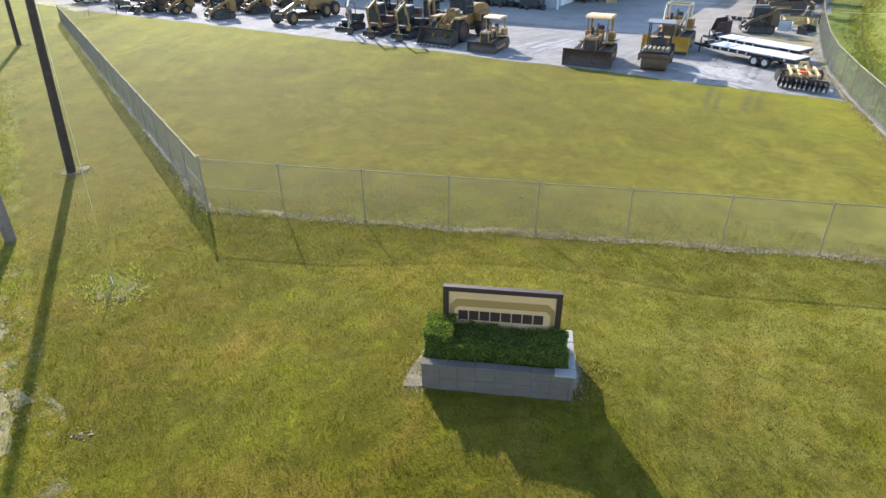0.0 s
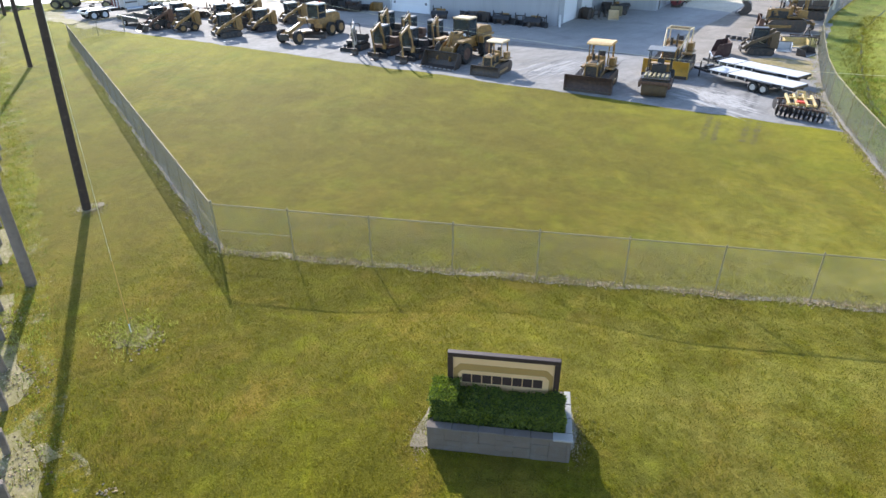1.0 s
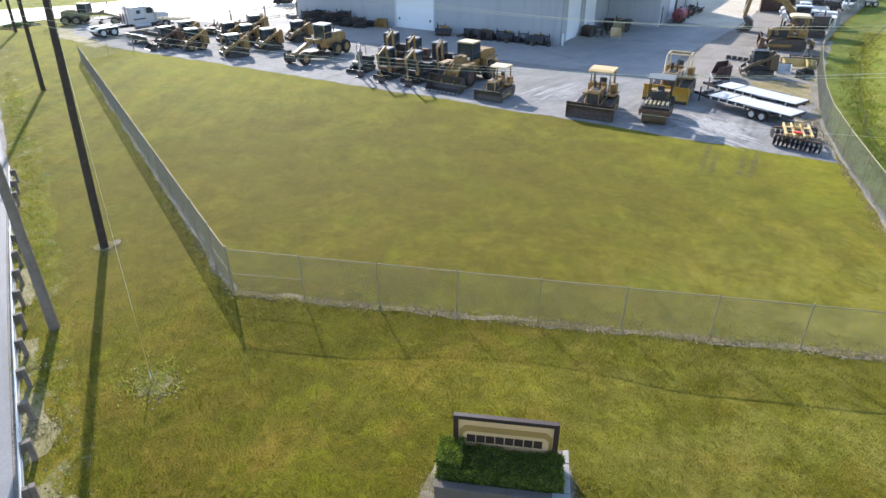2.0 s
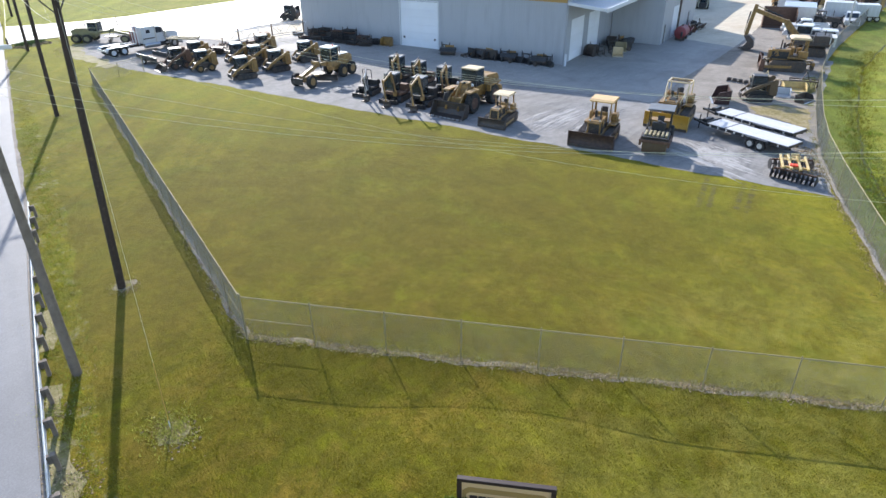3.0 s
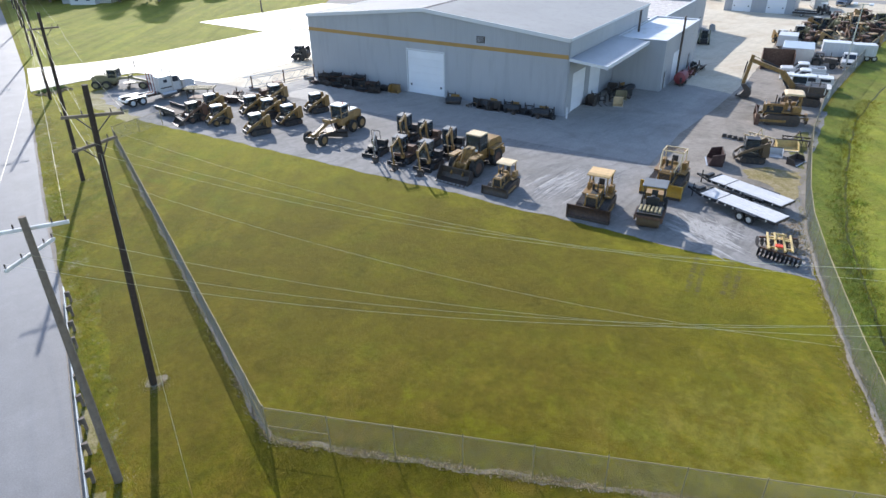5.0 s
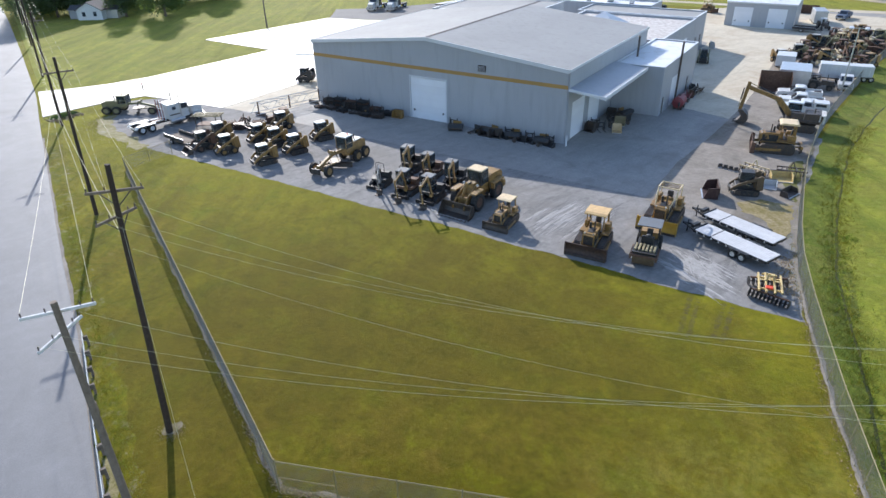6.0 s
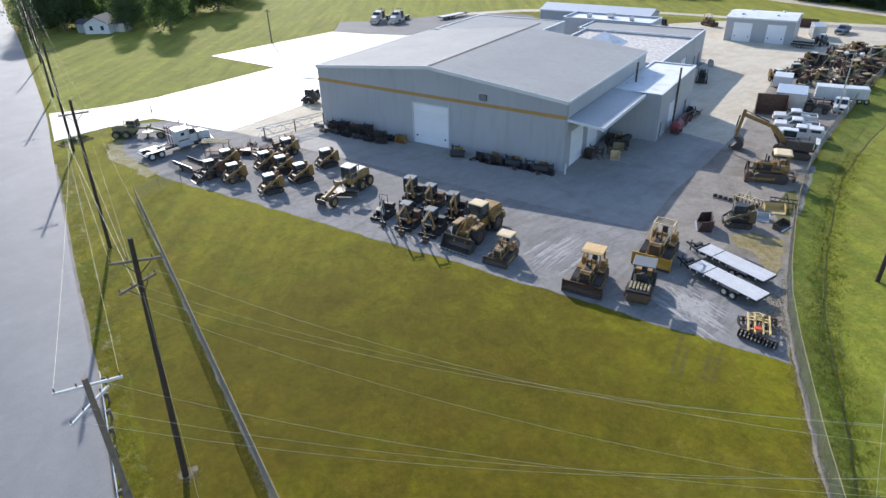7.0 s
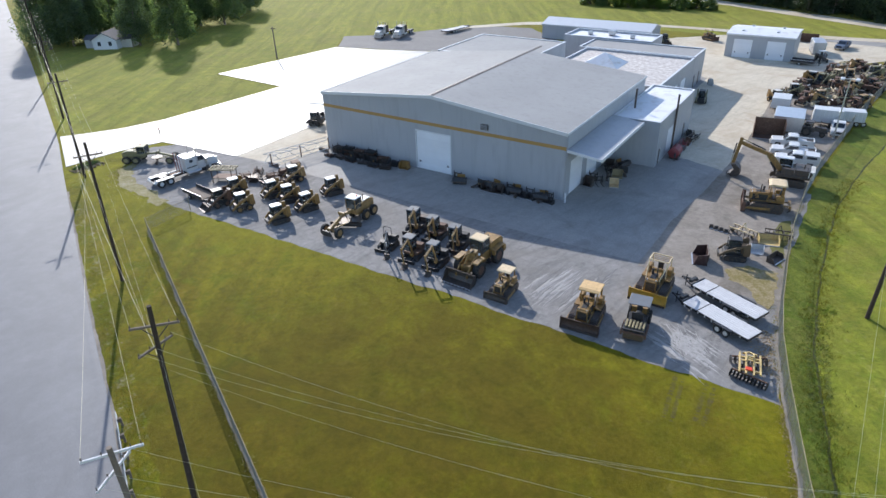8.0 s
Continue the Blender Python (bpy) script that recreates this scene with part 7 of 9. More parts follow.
    part("fifth_wheel", G().box((0, 3.6, 1.05), (0.9, 1.1, 0.14), 0.04), BLACK, root)
    for k, x in enumerate((-0.95, -0.57, -0.19, 0.19, 0.57, 0.95)):
        part("rack_post", G().beam((x, 1.0, 0.95), (x, 1.0, 3.5), 0.07, 0.07), RED if k % 2 else TRIM_WHITE, root)
    part("rack_rail", G().beam((-1.0, 1.0, 2.4), (1.0, 1.0, 2.4), 0.05, 0.05), TRIM_WHITE, root)
    for x in (-0.6, 0.6):
        part("deck_rail", G().beam((x, 1.2, 1.06), (x, 2.6, 1.06), 0.1, 0.1), TRIM_WHITE, root)
    part("deck_plate", G().box((0, 1.75, 0.98), (1.7, 1.5, 0.06)), RUST, root)
    part("rear_light_bar", G().box((0, 5.25, 0.8), (2.3, 0.1, 0.22), 0.02), colour, root)
    return root


def big_excavator(label, loc, rz):
    root = thing("crawler_excavator", label, "excavator", loc, rz)
    for s in (-1, 1):
        track(root, s * 1.2, 0.6, -2.1, 2.1, 0.95)
    part("car_body", G().box((0, 0, 0.7), (1.9, 1.8, 0.5), 0.05), STEEL, root)
    part("turntable", G().cyl((0, 0, 0.95), (0, 0, 1.15), 0.75, n=18), STEEL, root, round_=True)
    part("upper_frame", G().box((0, 0.5, 1.35), (2.7, 3.9, 0.4), 0.06), STEEL, root)
    part("engine_house", G().prism([(0.6, 1.55), (0.6, 2.3), (2.2, 2.35), (2.6, 2.1), (2.6, 1.55)], "x", -1.3, 1.3), STEEL, root)
    part("counterweight", G().prism([(-1.35, 2.2), (1.35, 2.2), (1.1, 2.85), (-1.1, 2.85)], "z", 1.2, 2.25), PALE_ROOF, root)
    part("tank_box", G().box((0.95, -0.2, 1.9), (0.75, 1.4, 0.75), 0.06), STEEL, root)
    cab(root, -1.3, -0.35, -1.4, 0.2, 1.55, 3.0, TRIM_WHITE, TRIM_WHITE)
    seat_and_levers(root, -0.82, -0.4, 1.7)
    part("boom", G().beam((0.15, -0.9, 1.6), (0.15, -2.7, 3.55), 0.42, 0.65, ch=0.04).beam((0.15, -2.5, 3.42), (0.15, -6.3, 4.6), 0.38, 0.45, ch=0.04), YELLOW, root)
    part("stick", G().beam((0.15, -6.2, 5.2), (0.15, -6.7, 1.6), 0.32, 0.42, (0, 1, 0), 0.03), YELLOW, root)
    for s in (-1, 1):
        ram(root, (0.15 + s * 0.35, -1.5, 1.4), (0.15 + s * 0.3, -3.0, 3.5), 0.09)
    ram(root, (0.15, -3.2, 4.0), (0.15, -6.2, 5.1), 0.09)
    ram(root, (0.15, -6.7, 4.4), (0.15, -6.95, 2.0), 0.08)
    part("bucket", G().prism([(-6.9, 1.7), (-6.3, 1.75), (-5.7, 1.2), (-5.55, 0.5), (-5.9, 0.1), (-6.6, 0.02), (-7.1, 0.3), (-6.7, 0.5), (-6.4, 1.0)], "x", -0.5, 0.8), STEEL, root)
    for i in range(5):
        part("bucket_tooth", G().box((-0.42 + i * 0.28, -7.12, 0.24), (0.1, 0.3, 0.08), 0, (20, 0, 0)), STEEL, root)
    part("handrail", G().tube([(1.2, 0.7, 2.3), (1.2, 0.7, 2.75), (1.2, 2.0, 2.75), (1.2, 2.0, 2.3)], 0.025, 6), BLACK, root, round_=True)
    part("exhaust", G().cyl((0.6, 1.6, 2.3), (0.6, 1.6, 2.9), 0.07, n=8), STEEL, root, round_=True)
    return root


def box_trailer(label, loc, rz, L, W, H, z0, material, wheels=True, cab_end=False):
    root = thing("box_trailer", label, "box trailer", loc, rz, "box bodies and trailers in the lot")
    part("box_body", G().bx(-W / 2, W / 2, -L / 2, L / 2, z0, z0 + H, 0.04), material, root)
    for s in (-1, 1):
        for i in range(int(L / 0.6)):
            part("side_rib", G().bx(s * W / 2, s * (W / 2 + 0.025), -L / 2 + 0.3 + i * 0.6, -L / 2 + 0.36 + i * 0.6, z0 + 0.08, z0 + H - 0.08), TRIM_WHITE, root)
        part("bottom_rail", G().bx(s * (W / 2 - 0.1), s * (W / 2 + 0.03), -L / 2, L / 2, z0 - 0.12, z0), STEEL, root)
        if wheels:
            for y in (L * 0.2, L * 0.2 + 0.95):
                wheel(root, (s * (W / 2 - 0.25), y, 0.42), 0.42, 0.3, GALV, 16)
    if wheels:
        part("drawbar", G().beam((0, -L / 2, z0 - 0.1), (0, -L / 2 - 1.2, 0.55), 0.12, 0.14), BLACK, root)
        part("jack_leg", G().cyl((0, -L / 2 - 0.9, 0), (0, -L / 2 - 0.9, 0.8), 0.05, n=8), BLACK, root)
    else:
        for y in (-L * 0.4, L * 0.4):
            part("skid", G().bx(-W / 2, W / 2, y - 0.1, y + 0.1, 0, z0), STEEL, root)
    for s in (-1, 1):
        part("rear_door", G().bx(s * 0.03, s * (W / 2 - 0.05), L / 2 + 0.003, L / 2 + 0.04, z0 + 0.06, z0 + H - 0.06, 0.01), material, root)
    return root


def tipper_bucket(label, loc, rz, w, d, h, material=None):
    root = thing("loader_bucket", label, "loader bucket", loc, rz, "loose buckets and attachments")
    material = material or RUST
    part("shell", G().prism([(-d / 2, 0.0), (d / 2, 0.0), (d / 2, h), (d / 2 - 0.06, h), (d / 2 - 0.06, 0.07), (-d / 2, 0.07)], "x", -w / 2, w / 2), material, root)
    for s in (-1, 1):
        part("side_plate", G().prism([(-d / 2, 0.0), (d / 2, 0.0), (d / 2, h), (-d / 2 + d * 0.25, h * 0.85)], "x", s * w / 2 - 0.03, s * w / 2 + 0.03), material, root)
        part("hook_plate", G().box((s * w * 0.2, d / 2 + 0.08, h * 0.5), (0.06, 0.18, h * 0.7)), STEEL, root)
    part("lip", G().box((0, -d / 2 - 0.05, 0.035), (w, 0.16, 0.05)), GALV, root)
    part("top_tube", G().cyl((-w / 2, d / 2, h), (w / 2, d / 2, h), 0.06, n=8), STEEL, root, round_=True)
    return root


def fork_frame(label, loc, rz):
    root = thing("pallet_fork", label, "fork attachment", loc, rz, "loose buckets and attachments")
    part("carriage", G().bx(-0.6, 0.6, 0, 0.08, 0.35, 0.45).bx(-0.6, 0.6, 0, 0.08, 0.85, 0.95).bx(-0.6, -0.5, 0, 0.08, 0.05, 1.2).bx(0.5, 0.6, 0, 0.08, 0.05, 1.2), BLACK, root)
    for x in (-0.35, 0.35):
        part("tine", G().bx(x - 0.06, x + 0.06, -0.06, -0.005, 0.0, 0.9).prism([(-1.2, 0.0), (-0.06, 0.0), (-0.06, 0.05), (-1.2, 0.015)], "x", x - 0.06, x + 0.06), STEEL, root)
    return root


def auger_drive(label, loc, rz):
    root = thing("auger_attachment", label, "auger attachment", loc, rz, "loose buckets and attachments")
    part("mount", G().box((0, 0, 0.5), (1.1, 0.14, 0.9), 0.02), BLACK, root)
    part("shaft", G().cyl((-0.1, -0.3, 0.25), (-0.1, -1.7, 0.25), 0.05, n=8), STEEL, root, round_=True)
    fl = G()
    for i in range(28):
        t0, t1 = i * 0.55, (i + 1) * 0.55
        y0, y1 = -0.4 - i * 0.044, -0.4 - (i + 1) * 0.044
        fl.add([(-0.1 + 0.05 * math.cos(t0), y0, 0.25 + 0.05 * math.sin(t0)), (-0.1 + 0.24 * math.cos(t0), y0, 0.25 + 0.24 * math.sin(t0)), (-0.1 + 0.24 * math.cos(t1), y1, 0.25 + 0.24 * math.sin(t1)), (-0.1 + 0.05 * math.cos(t1), y1, 0.25 + 0.05 * math.sin(t1))], [(0, 1, 2, 3)])
    part("flight", fl, STEEL, root)
    part("motor", G().cyl((-0.1, -0.05, 0.25), (-0.1, -0.35, 0.25), 0.16, n=12), TAN, root, round_=True)
    return root


def broom_unit(label, loc, rz):
    root = thing("sweeper_attachment", label, "sweeper attachment", loc, rz, "loose buckets and attachments")
    part("hood", G().prism([(-0.5, 0.5), (-0.3, 0.85), (0.3, 0.85), (0.5, 0.5), (0.44, 0.48), (0.25, 0.79), (-0.25, 0.79), (-0.44, 0.48)], "x", -0.95, 0.95), BLACK, root)
    part("brush", G().lathe([(-0.88, 0.1), (-0.88, 0.36), (0.88, 0.36), (0.88, 0.1)], (0, 0, 0.36), "x", 18), STEEL, root)
    part("arm", G().beam((-0.3, 0.4, 0.7), (-0.3, 1.0, 0.5), 0.1).beam((0.3, 0.4, 0.7), (0.3, 1.0, 0.5), 0.1).box((0, 1.02, 0.55), (1.1, 0.08, 0.8)), YELLOW, root)
    return root


def tine_frame(label, loc, rz, material):
    """A cultivator or rake: toolbar frame on tines, with a drawbar."""
    root = thing("field_implement", label, "farm implement", loc, rz, "farm implements in the storage lot")
    part("frame", G().bx(-1.4, 1.4, -0.55, -0.45, 0.65, 0.77).bx(-1.4, 1.4, 0.45, 0.55, 0.65, 0.77).bx(-0.5, -0.4, -0.45, 0.45, 0.66, 0.76).bx(0.4, 0.5, -0.45, 0.45, 0.66, 0.76), material, root)
    for i in range(7):
        for y in (-0.5, 0.5):
            x = -1.3 + i * 0.43
            part("tine", G().prism([(y, 0.66), (y + 0.08, 0.66), (y + 0.25, 0.3), (y + 0.02, 0.0), (y - 0.02, 0.03), (y + 0.16, 0.3)], "x", x - 0.03, x + 0.03), STEEL, root)
    part("mast", G().beam((-0.3, 0, 0.75), (0, 0.1, 1.5), 0.08).beam((0.3, 0, 0.75), (0, 0.1, 1.5), 0.08), material, root)
    for s in (-1, 1):
        wheel(root, (s * 1.15, 0.0, 0.3), 0.3, 0.18, material, 14)
    return root


def lot_machine(label, loc, rz, material, roof):
    """A small old wheeled tractor with a cab."""
    root = thing("old_tractor", label, "tractor", loc, rz, "old machines in the storage lot")
    for s in (-1, 1):
        wheel(root, (s * 0.85, 0.9, 0.7), 0.7, 0.4, material, 18, 12)
        wheel(root, (s * 0.75, -1.3, 0.42), 0.42, 0.26, material, 16)
        part("fender", G().prism([(0.2, 1.2), (0.3, 1.5), (1.5, 1.5), (1.6, 1.2), (1.5, 1.2), (1.42, 1.42), (0.38, 1.42), (0.3, 1.2)], "x", s * 0.6, s * 1.05), material, root)
    part("hood", G().prism([(-1.8, 0.7), (-1.75, 1.25), (-0.1, 1.4), (-0.1, 0.7)], "x", -0.35, 0.35), material, root)
    part("rear_case", G().box((0, 0.6, 0.8), (0.8, 1.5, 0.6), 0.05), material, root)
    cab(root, -0.55, 0.55, 0.15, 1.1, 1.1, 2.0, roof, roof, False)
    seat_and_levers(root, 0, 0.6, 1.15)
    part("exhaust", G().cyl((0.2, -0.8, 1.3), (0.2, -0.8, 2.2), 0.05, n=8), STEEL, root, round_=True)
    part("front_weight", G().box((0, -1.85, 0.65), (0.6, 0.3, 0.35), 0.03), BLACK, root)
    return root


def tyre_stack(label, loc, n):
    root = thing("tyre_stack", label, "tyres", loc, 0, "old machines in the storage lot")
    for i in range(n):
        part("tyre", G().lathe([(-0.12, 0.3), (-0.15, 0.42), (-0.1, 0.55), (0.1, 0.55), (0.15, 0.42), (0.12, 0.3)], (rng.uniform(-0.05, 0.05), rng.uniform(-0.05, 0.05), 0.16 + i * 0.3), "z", 18), RUBBER, root, round_=True)
    return root


# the lot along the east fence
skid_loader("worn dark brown compact track loader without a bucket", (-5.5, 63.1, 0.042), -74, DUSTY_DRUM, BLACK, True, False, 0.0, True)
tipper_bucket("dark brown high-tip bucket standing on the dirt", (-8.3, 60.9, 0.042), -74, 2.3, 1.3, 1.25, MAROON)
tipper_bucket("cream-yellow hopper bucket lying on the dirt", (-2.9, 68.2, 0.042), 18, 2.0, 1.4, 0.7, PALE_FRAME)
tine_frame("cream frame implement with tines on the dirt", (-5.6, 68.6, 0.042), -20, CREAM)
tipper_bucket("white plastic tote box on the dirt", (-3.6, 65.5, 0.042), 10, 1.2, 1.0, 0.7, WHITE)
tipper_bucket("worn steel bucket lying by the fence", (-1.7, 64.6, 0.042), 70, 1.9, 0.9, 0.6, STEEL)
tine_frame("grey steel frame implement by the fence", (-2.2, 69.8, 0.042), 10, STEEL)
for i in range(4):
    tipper_bucket("short pale concrete block on the dirt", (-8.9 + i * 0.55, 68.7 - i * 0.12, 0.042), 12, 0.42, 0.42, 0.3, BLOCK)
dozer("old worn yellow bulldozer with cream roof facing the building", (-4.7, 77.0, 0.042), -80, 3.3, 1.12, YELLOW, RUST, CREAM)
big_excavator("worn yellow crawler excavator with its arm reaching out", (-3.6, 86.3, 0.042), -86)
pickup("white pickup truck with a bed cap", (-3.4, 93.4, 0.042), -85, WHITE, True)
pickup("white pickup truck with an open bed", (-4.3, 96.6, 0.042), -84, WHITE)
pickup("white service pickup truck", (-4.9, 100.6, 0.042), -82, WHITE)
tipper_bucket("huge dark brown steel dump body standing open", (-8.5, 103.4, 0.042), 10, 4.2, 2.2, 2.6)
box_trailer("plain grey steel container body", (-6.6, 109.2, 0.042), 4, 5.6, 4.2, 2.3, 0.25, GALV, False)
box_trailer("white box trailer with a flat roof", (-9.0, 118.6, 0.042), 3, 3.6, 2.8, 1.7, 0.7, WHITE)
box_trailer("white box truck body beside the fence", (-1.7, 113.2, 0.042), -84, 4.0, 2.3, 2.0, 0.75, WHITE)
box_trailer("white tank trailer body beside the fence", (1.7, 115.4, 0.042), -80, 3.2, 2.1, 1.6, 0.75, WHITE)
pickup("white pickup truck parked beside the fence", (0.2, 110.2, 0.042), 4, WHITE)
lot_machine("dark old tractor beside the container", (-2.9, 107.4, 0.042), 94, STEEL, STEEL)
lot_rng = random.Random(21)
kinds = [tine_frame("rusty farm implement with tines", (-9.6, 128.4, 0.042), 20, RUST), tine_frame("faded tan farm implement with tines", (-9.0, 130.0, 0.042), -40, TAN), tine_frame("dull olive farm implement frame", (-5.5, 127.5, 0.042), 70, GREEN_DULL), lot_machine("old rusty tractor with a rusty canopy", (-7.5, 133.0, 0.042), 30, RUST, RUST), lot_machine("old dull tractor with a pale cab roof", (-3.0, 143.0, 0.042), -30, GREEN_DULL, CREAM), tipper_bucket("rusty loose loader bucket lying about", (-2.5, 124.5, 0.042), 50, 2.2, 1.1, 0.9), tipper_bucket("tan loose loader bucket lying about", (0.5, 129.0, 0.042), -20, 2.4, 1.1, 1.0, TAN), tyre_stack("stack of old black tyres", (-8.6, 135.0, 0.042), 4)]
spots = [(-10.0, 125.0), (-6.5, 124.0), (-4.5, 129.5), (-1.0, 126.5), (1.5, 124.5), (3.0, 128.5), (-6.8, 137.0), (-4.2, 134.5), (-1.0, 132.5), (2.2, 133.0), (4.0, 136.5), (-5.6, 142.0), (-2.0, 138.0), (1.0, 137.2), (3.6, 141.0), (0.2, 141.8), (-4.0, 148.0), (-1.0, 147.0), (2.2, 146.0), (5.0, 146.0), (-2.5, 152.0), (1.0, 151.5), (4.2, 151.0), (6.6, 152.0), (3.0, 156.0), (6.8, 157.5), (-0.5, 156.5)]
for i, (x, y) in enumerate(spots):
    src = kinds[lot_rng.randrange(len(kinds))]
    copy_thing(src, pose(x + lot_rng.uniform(-0.4, 0.4), y + lot_rng.uniform(-0.4, 0.4), 0.042, 0, 0, lot_rng.uniform(0, 360)))

for x, y, rz, m in ((-10.4, 123.0, 40, TAN), (-8.2, 128.6, -70, GREEN_DULL), (-4.0, 126.0, 120, TAN), (-0.2, 130.4, 20, RUST), (2.6, 126.2, -40, TAN), (-6.6, 139.4, 80, YELLOW), (-4.8, 138.6, -20, GREEN_DULL), (0.4, 135.4, 150, TAN), (3.4, 138.4, 60, RUST), (-0.6, 144.4, 10, TAN), (3.4, 149.0, -60, GREEN_DULL), (0.2, 153.8, 100, TAN)):
    skid_loader("faded old compact loader among the machines", (x, y, 0.042), rz, m, m if x > -5 else PALE_ROOF, False, x < 0, 0.0, True)
SCRAP = bpy.data.materials.new("mixed_scrap_metal")


def scrap_material():
    SCRAP.use_nodes = True
    nt = SCRAP.node_tree
    bsdf = nt.nodes["Principled BSDF"]
    rnd = nt.nodes.new("ShaderNodeNewGeometry").outputs["Random Per Island"]
    c = ramp(nt, rnd, [(0.0, (0.20, 0.15, 0.10)), (0.2, (0.42, 0.33, 0.20)), (0.42, (0.58, 0.47, 0.28)), (0.56, (0.14, 0.16, 0.11)), (0.7, (0.30, 0.31, 0.17)), (0.84, (0.66, 0.58, 0.44)), (0.97, (0.76, 0.74, 0.70))])
    c = mixc(nt, rampf(nt, noise_node(nt, coords(nt), 3.0, 6, 0.7), 0.50, 0.78), c, (0.13, 0.095, 0.06))
    link(nt, c, bsdf.inputs["Base Color"])
    bsdf.inputs["Roughness"].default_value = 0.75


def scrap_heap():
    """Loose beams, plates, drums and frames piled between the old machines."""
    scrap_material()
    r = random.Random(33)
    g = G()
    for _ in range(620):
        v = r.random()
        y = 122 + 36 * v
        x = r.uniform(-11.0 + 0.24 * max(0.0, y - 126), 2.6 + 0.165 * (y - 121) - 0.5)
        if noise.noise(Vector((x * 0.22, y * 0.22, 1.7))) < -0.18:
            continue
        h = max(0.0, 0.6 + 0.9 * noise.noise(Vector((x * 0.35, y * 0.35, 9.0))))
        z = 0.05 + r.uniform(0, h)
        k = r.random()
        a = r.uniform(0, 6.283)
        if k < 0.5:
            l, t = r.uniform(0.5, 2.4), r.uniform(0.05, 0.16)
            d = Vector((math.cos(a), math.sin(a), r.uniform(-0.25, 0.25))) * l / 2
            p = Vector((x, y, max(z, 0.25)))
            g.beam(p - d, p + d, t, t * r.uniform(1, 2))
        elif k < 0.82:
            g.box((x, y, z * 0.5 + 0.2), (r.uniform(0.3, 1.1), r.uniform(0.25, 0.8), r.uniform(0.1, 0.6)), 0, (r.uniform(-25, 25), r.uniform(-25, 25), math.degrees(a)))
        else:
            p = Vector((x, y, z * 0.6 + 0.3))
            d = Vector((math.cos(a), math.sin(a), r.uniform(-0.6, 0.6))).normalized() * r.uniform(0.1, 0.5)
            g.cyl(p - d, p + d, r.uniform(0.15, 0.4), n=9)
    return tagged(part("scrap_parts", g, SCRAP), "mixed rusty machine parts and scrap lying in the lot", "scrap metal", "", "stuff")


scrap_heap()

def slat_stack(label, loc, rz, w, d, layers, material):
    """Frames and forks stacked flat: corner posts, and layer upon layer of bars."""
    root = thing("attachment_stack", label, "attachment stack", loc, rz, "loose buckets and attachments")
    r = random.Random(int(abs(loc[0]) * 100))
    h = 0.17 * layers
    for x in (-w / 2, w / 2):
        for y in (-d / 2, d / 2):
            part("post", G().bx(x - 0.04, x + 0.04, y - 0.04, y + 0.04, 0, h + r.uniform(0.02, 0.3)), material, root)
    for i in range(layers):
        z = 0.08 + 0.17 * i
        g = G()
        for k in range(5):
            if i % 2:
                x = -w / 2 + 0.12 + (w - 0.24) * k / 4 + r.uniform(-0.05, 0.05)
                g.beam((x, -d / 2 - r.uniform(0, 0.25), z), (x + r.uniform(-0.08, 0.08), d / 2 + r.uniform(0, 0.15), z), 0.11, 0.09)
            else:
                y = -d / 2 + 0.08 + (d - 0.16) * k / 4
                g.beam((-w / 2 - r.uniform(0, 0.2), y, z), (w / 2 + r.uniform(0, 0.2), y + r.uniform(-0.06, 0.06), z), 0.10, 0.09)
        part("layer", g, material if r.random() < 0.75 else RUST, root)
    return root


# along the warehouse front
for i, x in enumerate([-61.4, -59.3, -57.2, -55.1, -53.0]):
    if i % 2:
        auger_drive("dark auger attachment by the wall", (x, 65.6, 0.03), lot_rng.uniform(-20, 20))
    else:
        fork_frame("black pallet fork attachment by the wall", (x, 65.4, 0.03), lot_rng.uniform(-10, 10))
for i, x in enumerate([-62.4, -60.3, -58.2, -56.0, -53.9, -51.9]):
    slat_stack("dark steel forks and frames stacked by the wall", (x, 66.2 - 0.12 * (i % 2), 0.03), lot_rng.uniform(-10, 10), 1.5, 1.0, (6, 8, 7, 9, 5, 4)[i], (STEEL, BLACK)[i % 2])
for i, x in enumerate([-62.6, -60.6, -58.4, -56.2, -54.2, -52.2]):
    slat_stack("low stack of dark bars on the ground", (x, 64.3 + 0.2 * (i % 2), 0.03), lot_rng.uniform(-25, 25), 1.4, 0.8, 2 + i % 3, (BLACK, STEEL)[i % 2])
tipper_bucket("weathered yellow crate beside the door", (-49.9, 65.9, 0.03), 5, 1.4, 0.9, 1.0, YELLOW)
broom_unit("yellow sweeper attachment near the door", (-40.2, 65.2, 0.03), 20)
fork_frame("black fork carriage standing by the wall", (-41.2, 66.3, 0.03), 0)
for i, x in enumerate([-36.8, -35.7, -34.4, -33.5, -32.4, -31.1, -30.0, -28.6, -27.5]):
    if i % 3 == 1:
        broom_unit("black sweeper attachment against the wall", (x, 65.9, 0.03), lot_rng.uniform(-20, 20))
    else:
        tipper_bucket("low dark bucket in the row by the wall", (x, 65.6, 0.03), lot_rng.uniform(-25, 25), 1.3, 0.7, 0.45 + 0.15 * (i % 2), BLACK)
for i, x in enumerate([-37.4, -36.0, -34.6, -33.2, -31.9, -30.4, -29.0, -27.8]):
    if i in (1, 2):
        tipper_bucket("dark worn steel bucket by the wall", (x, 65.3, 0.03), lot_rng.uniform(-8, 8), 1.6, 1.0, 1.0, STEEL)
    elif i % 2:
        fork_frame("dark fork frame against the wall", (x, 66.4, 0.03), lot_rng.uniform(-12, 12))
    else:
        auger_drive("dark auger lying by the wall", (x, 66.0, 0.03), lot_rng.uniform(-40, 40))
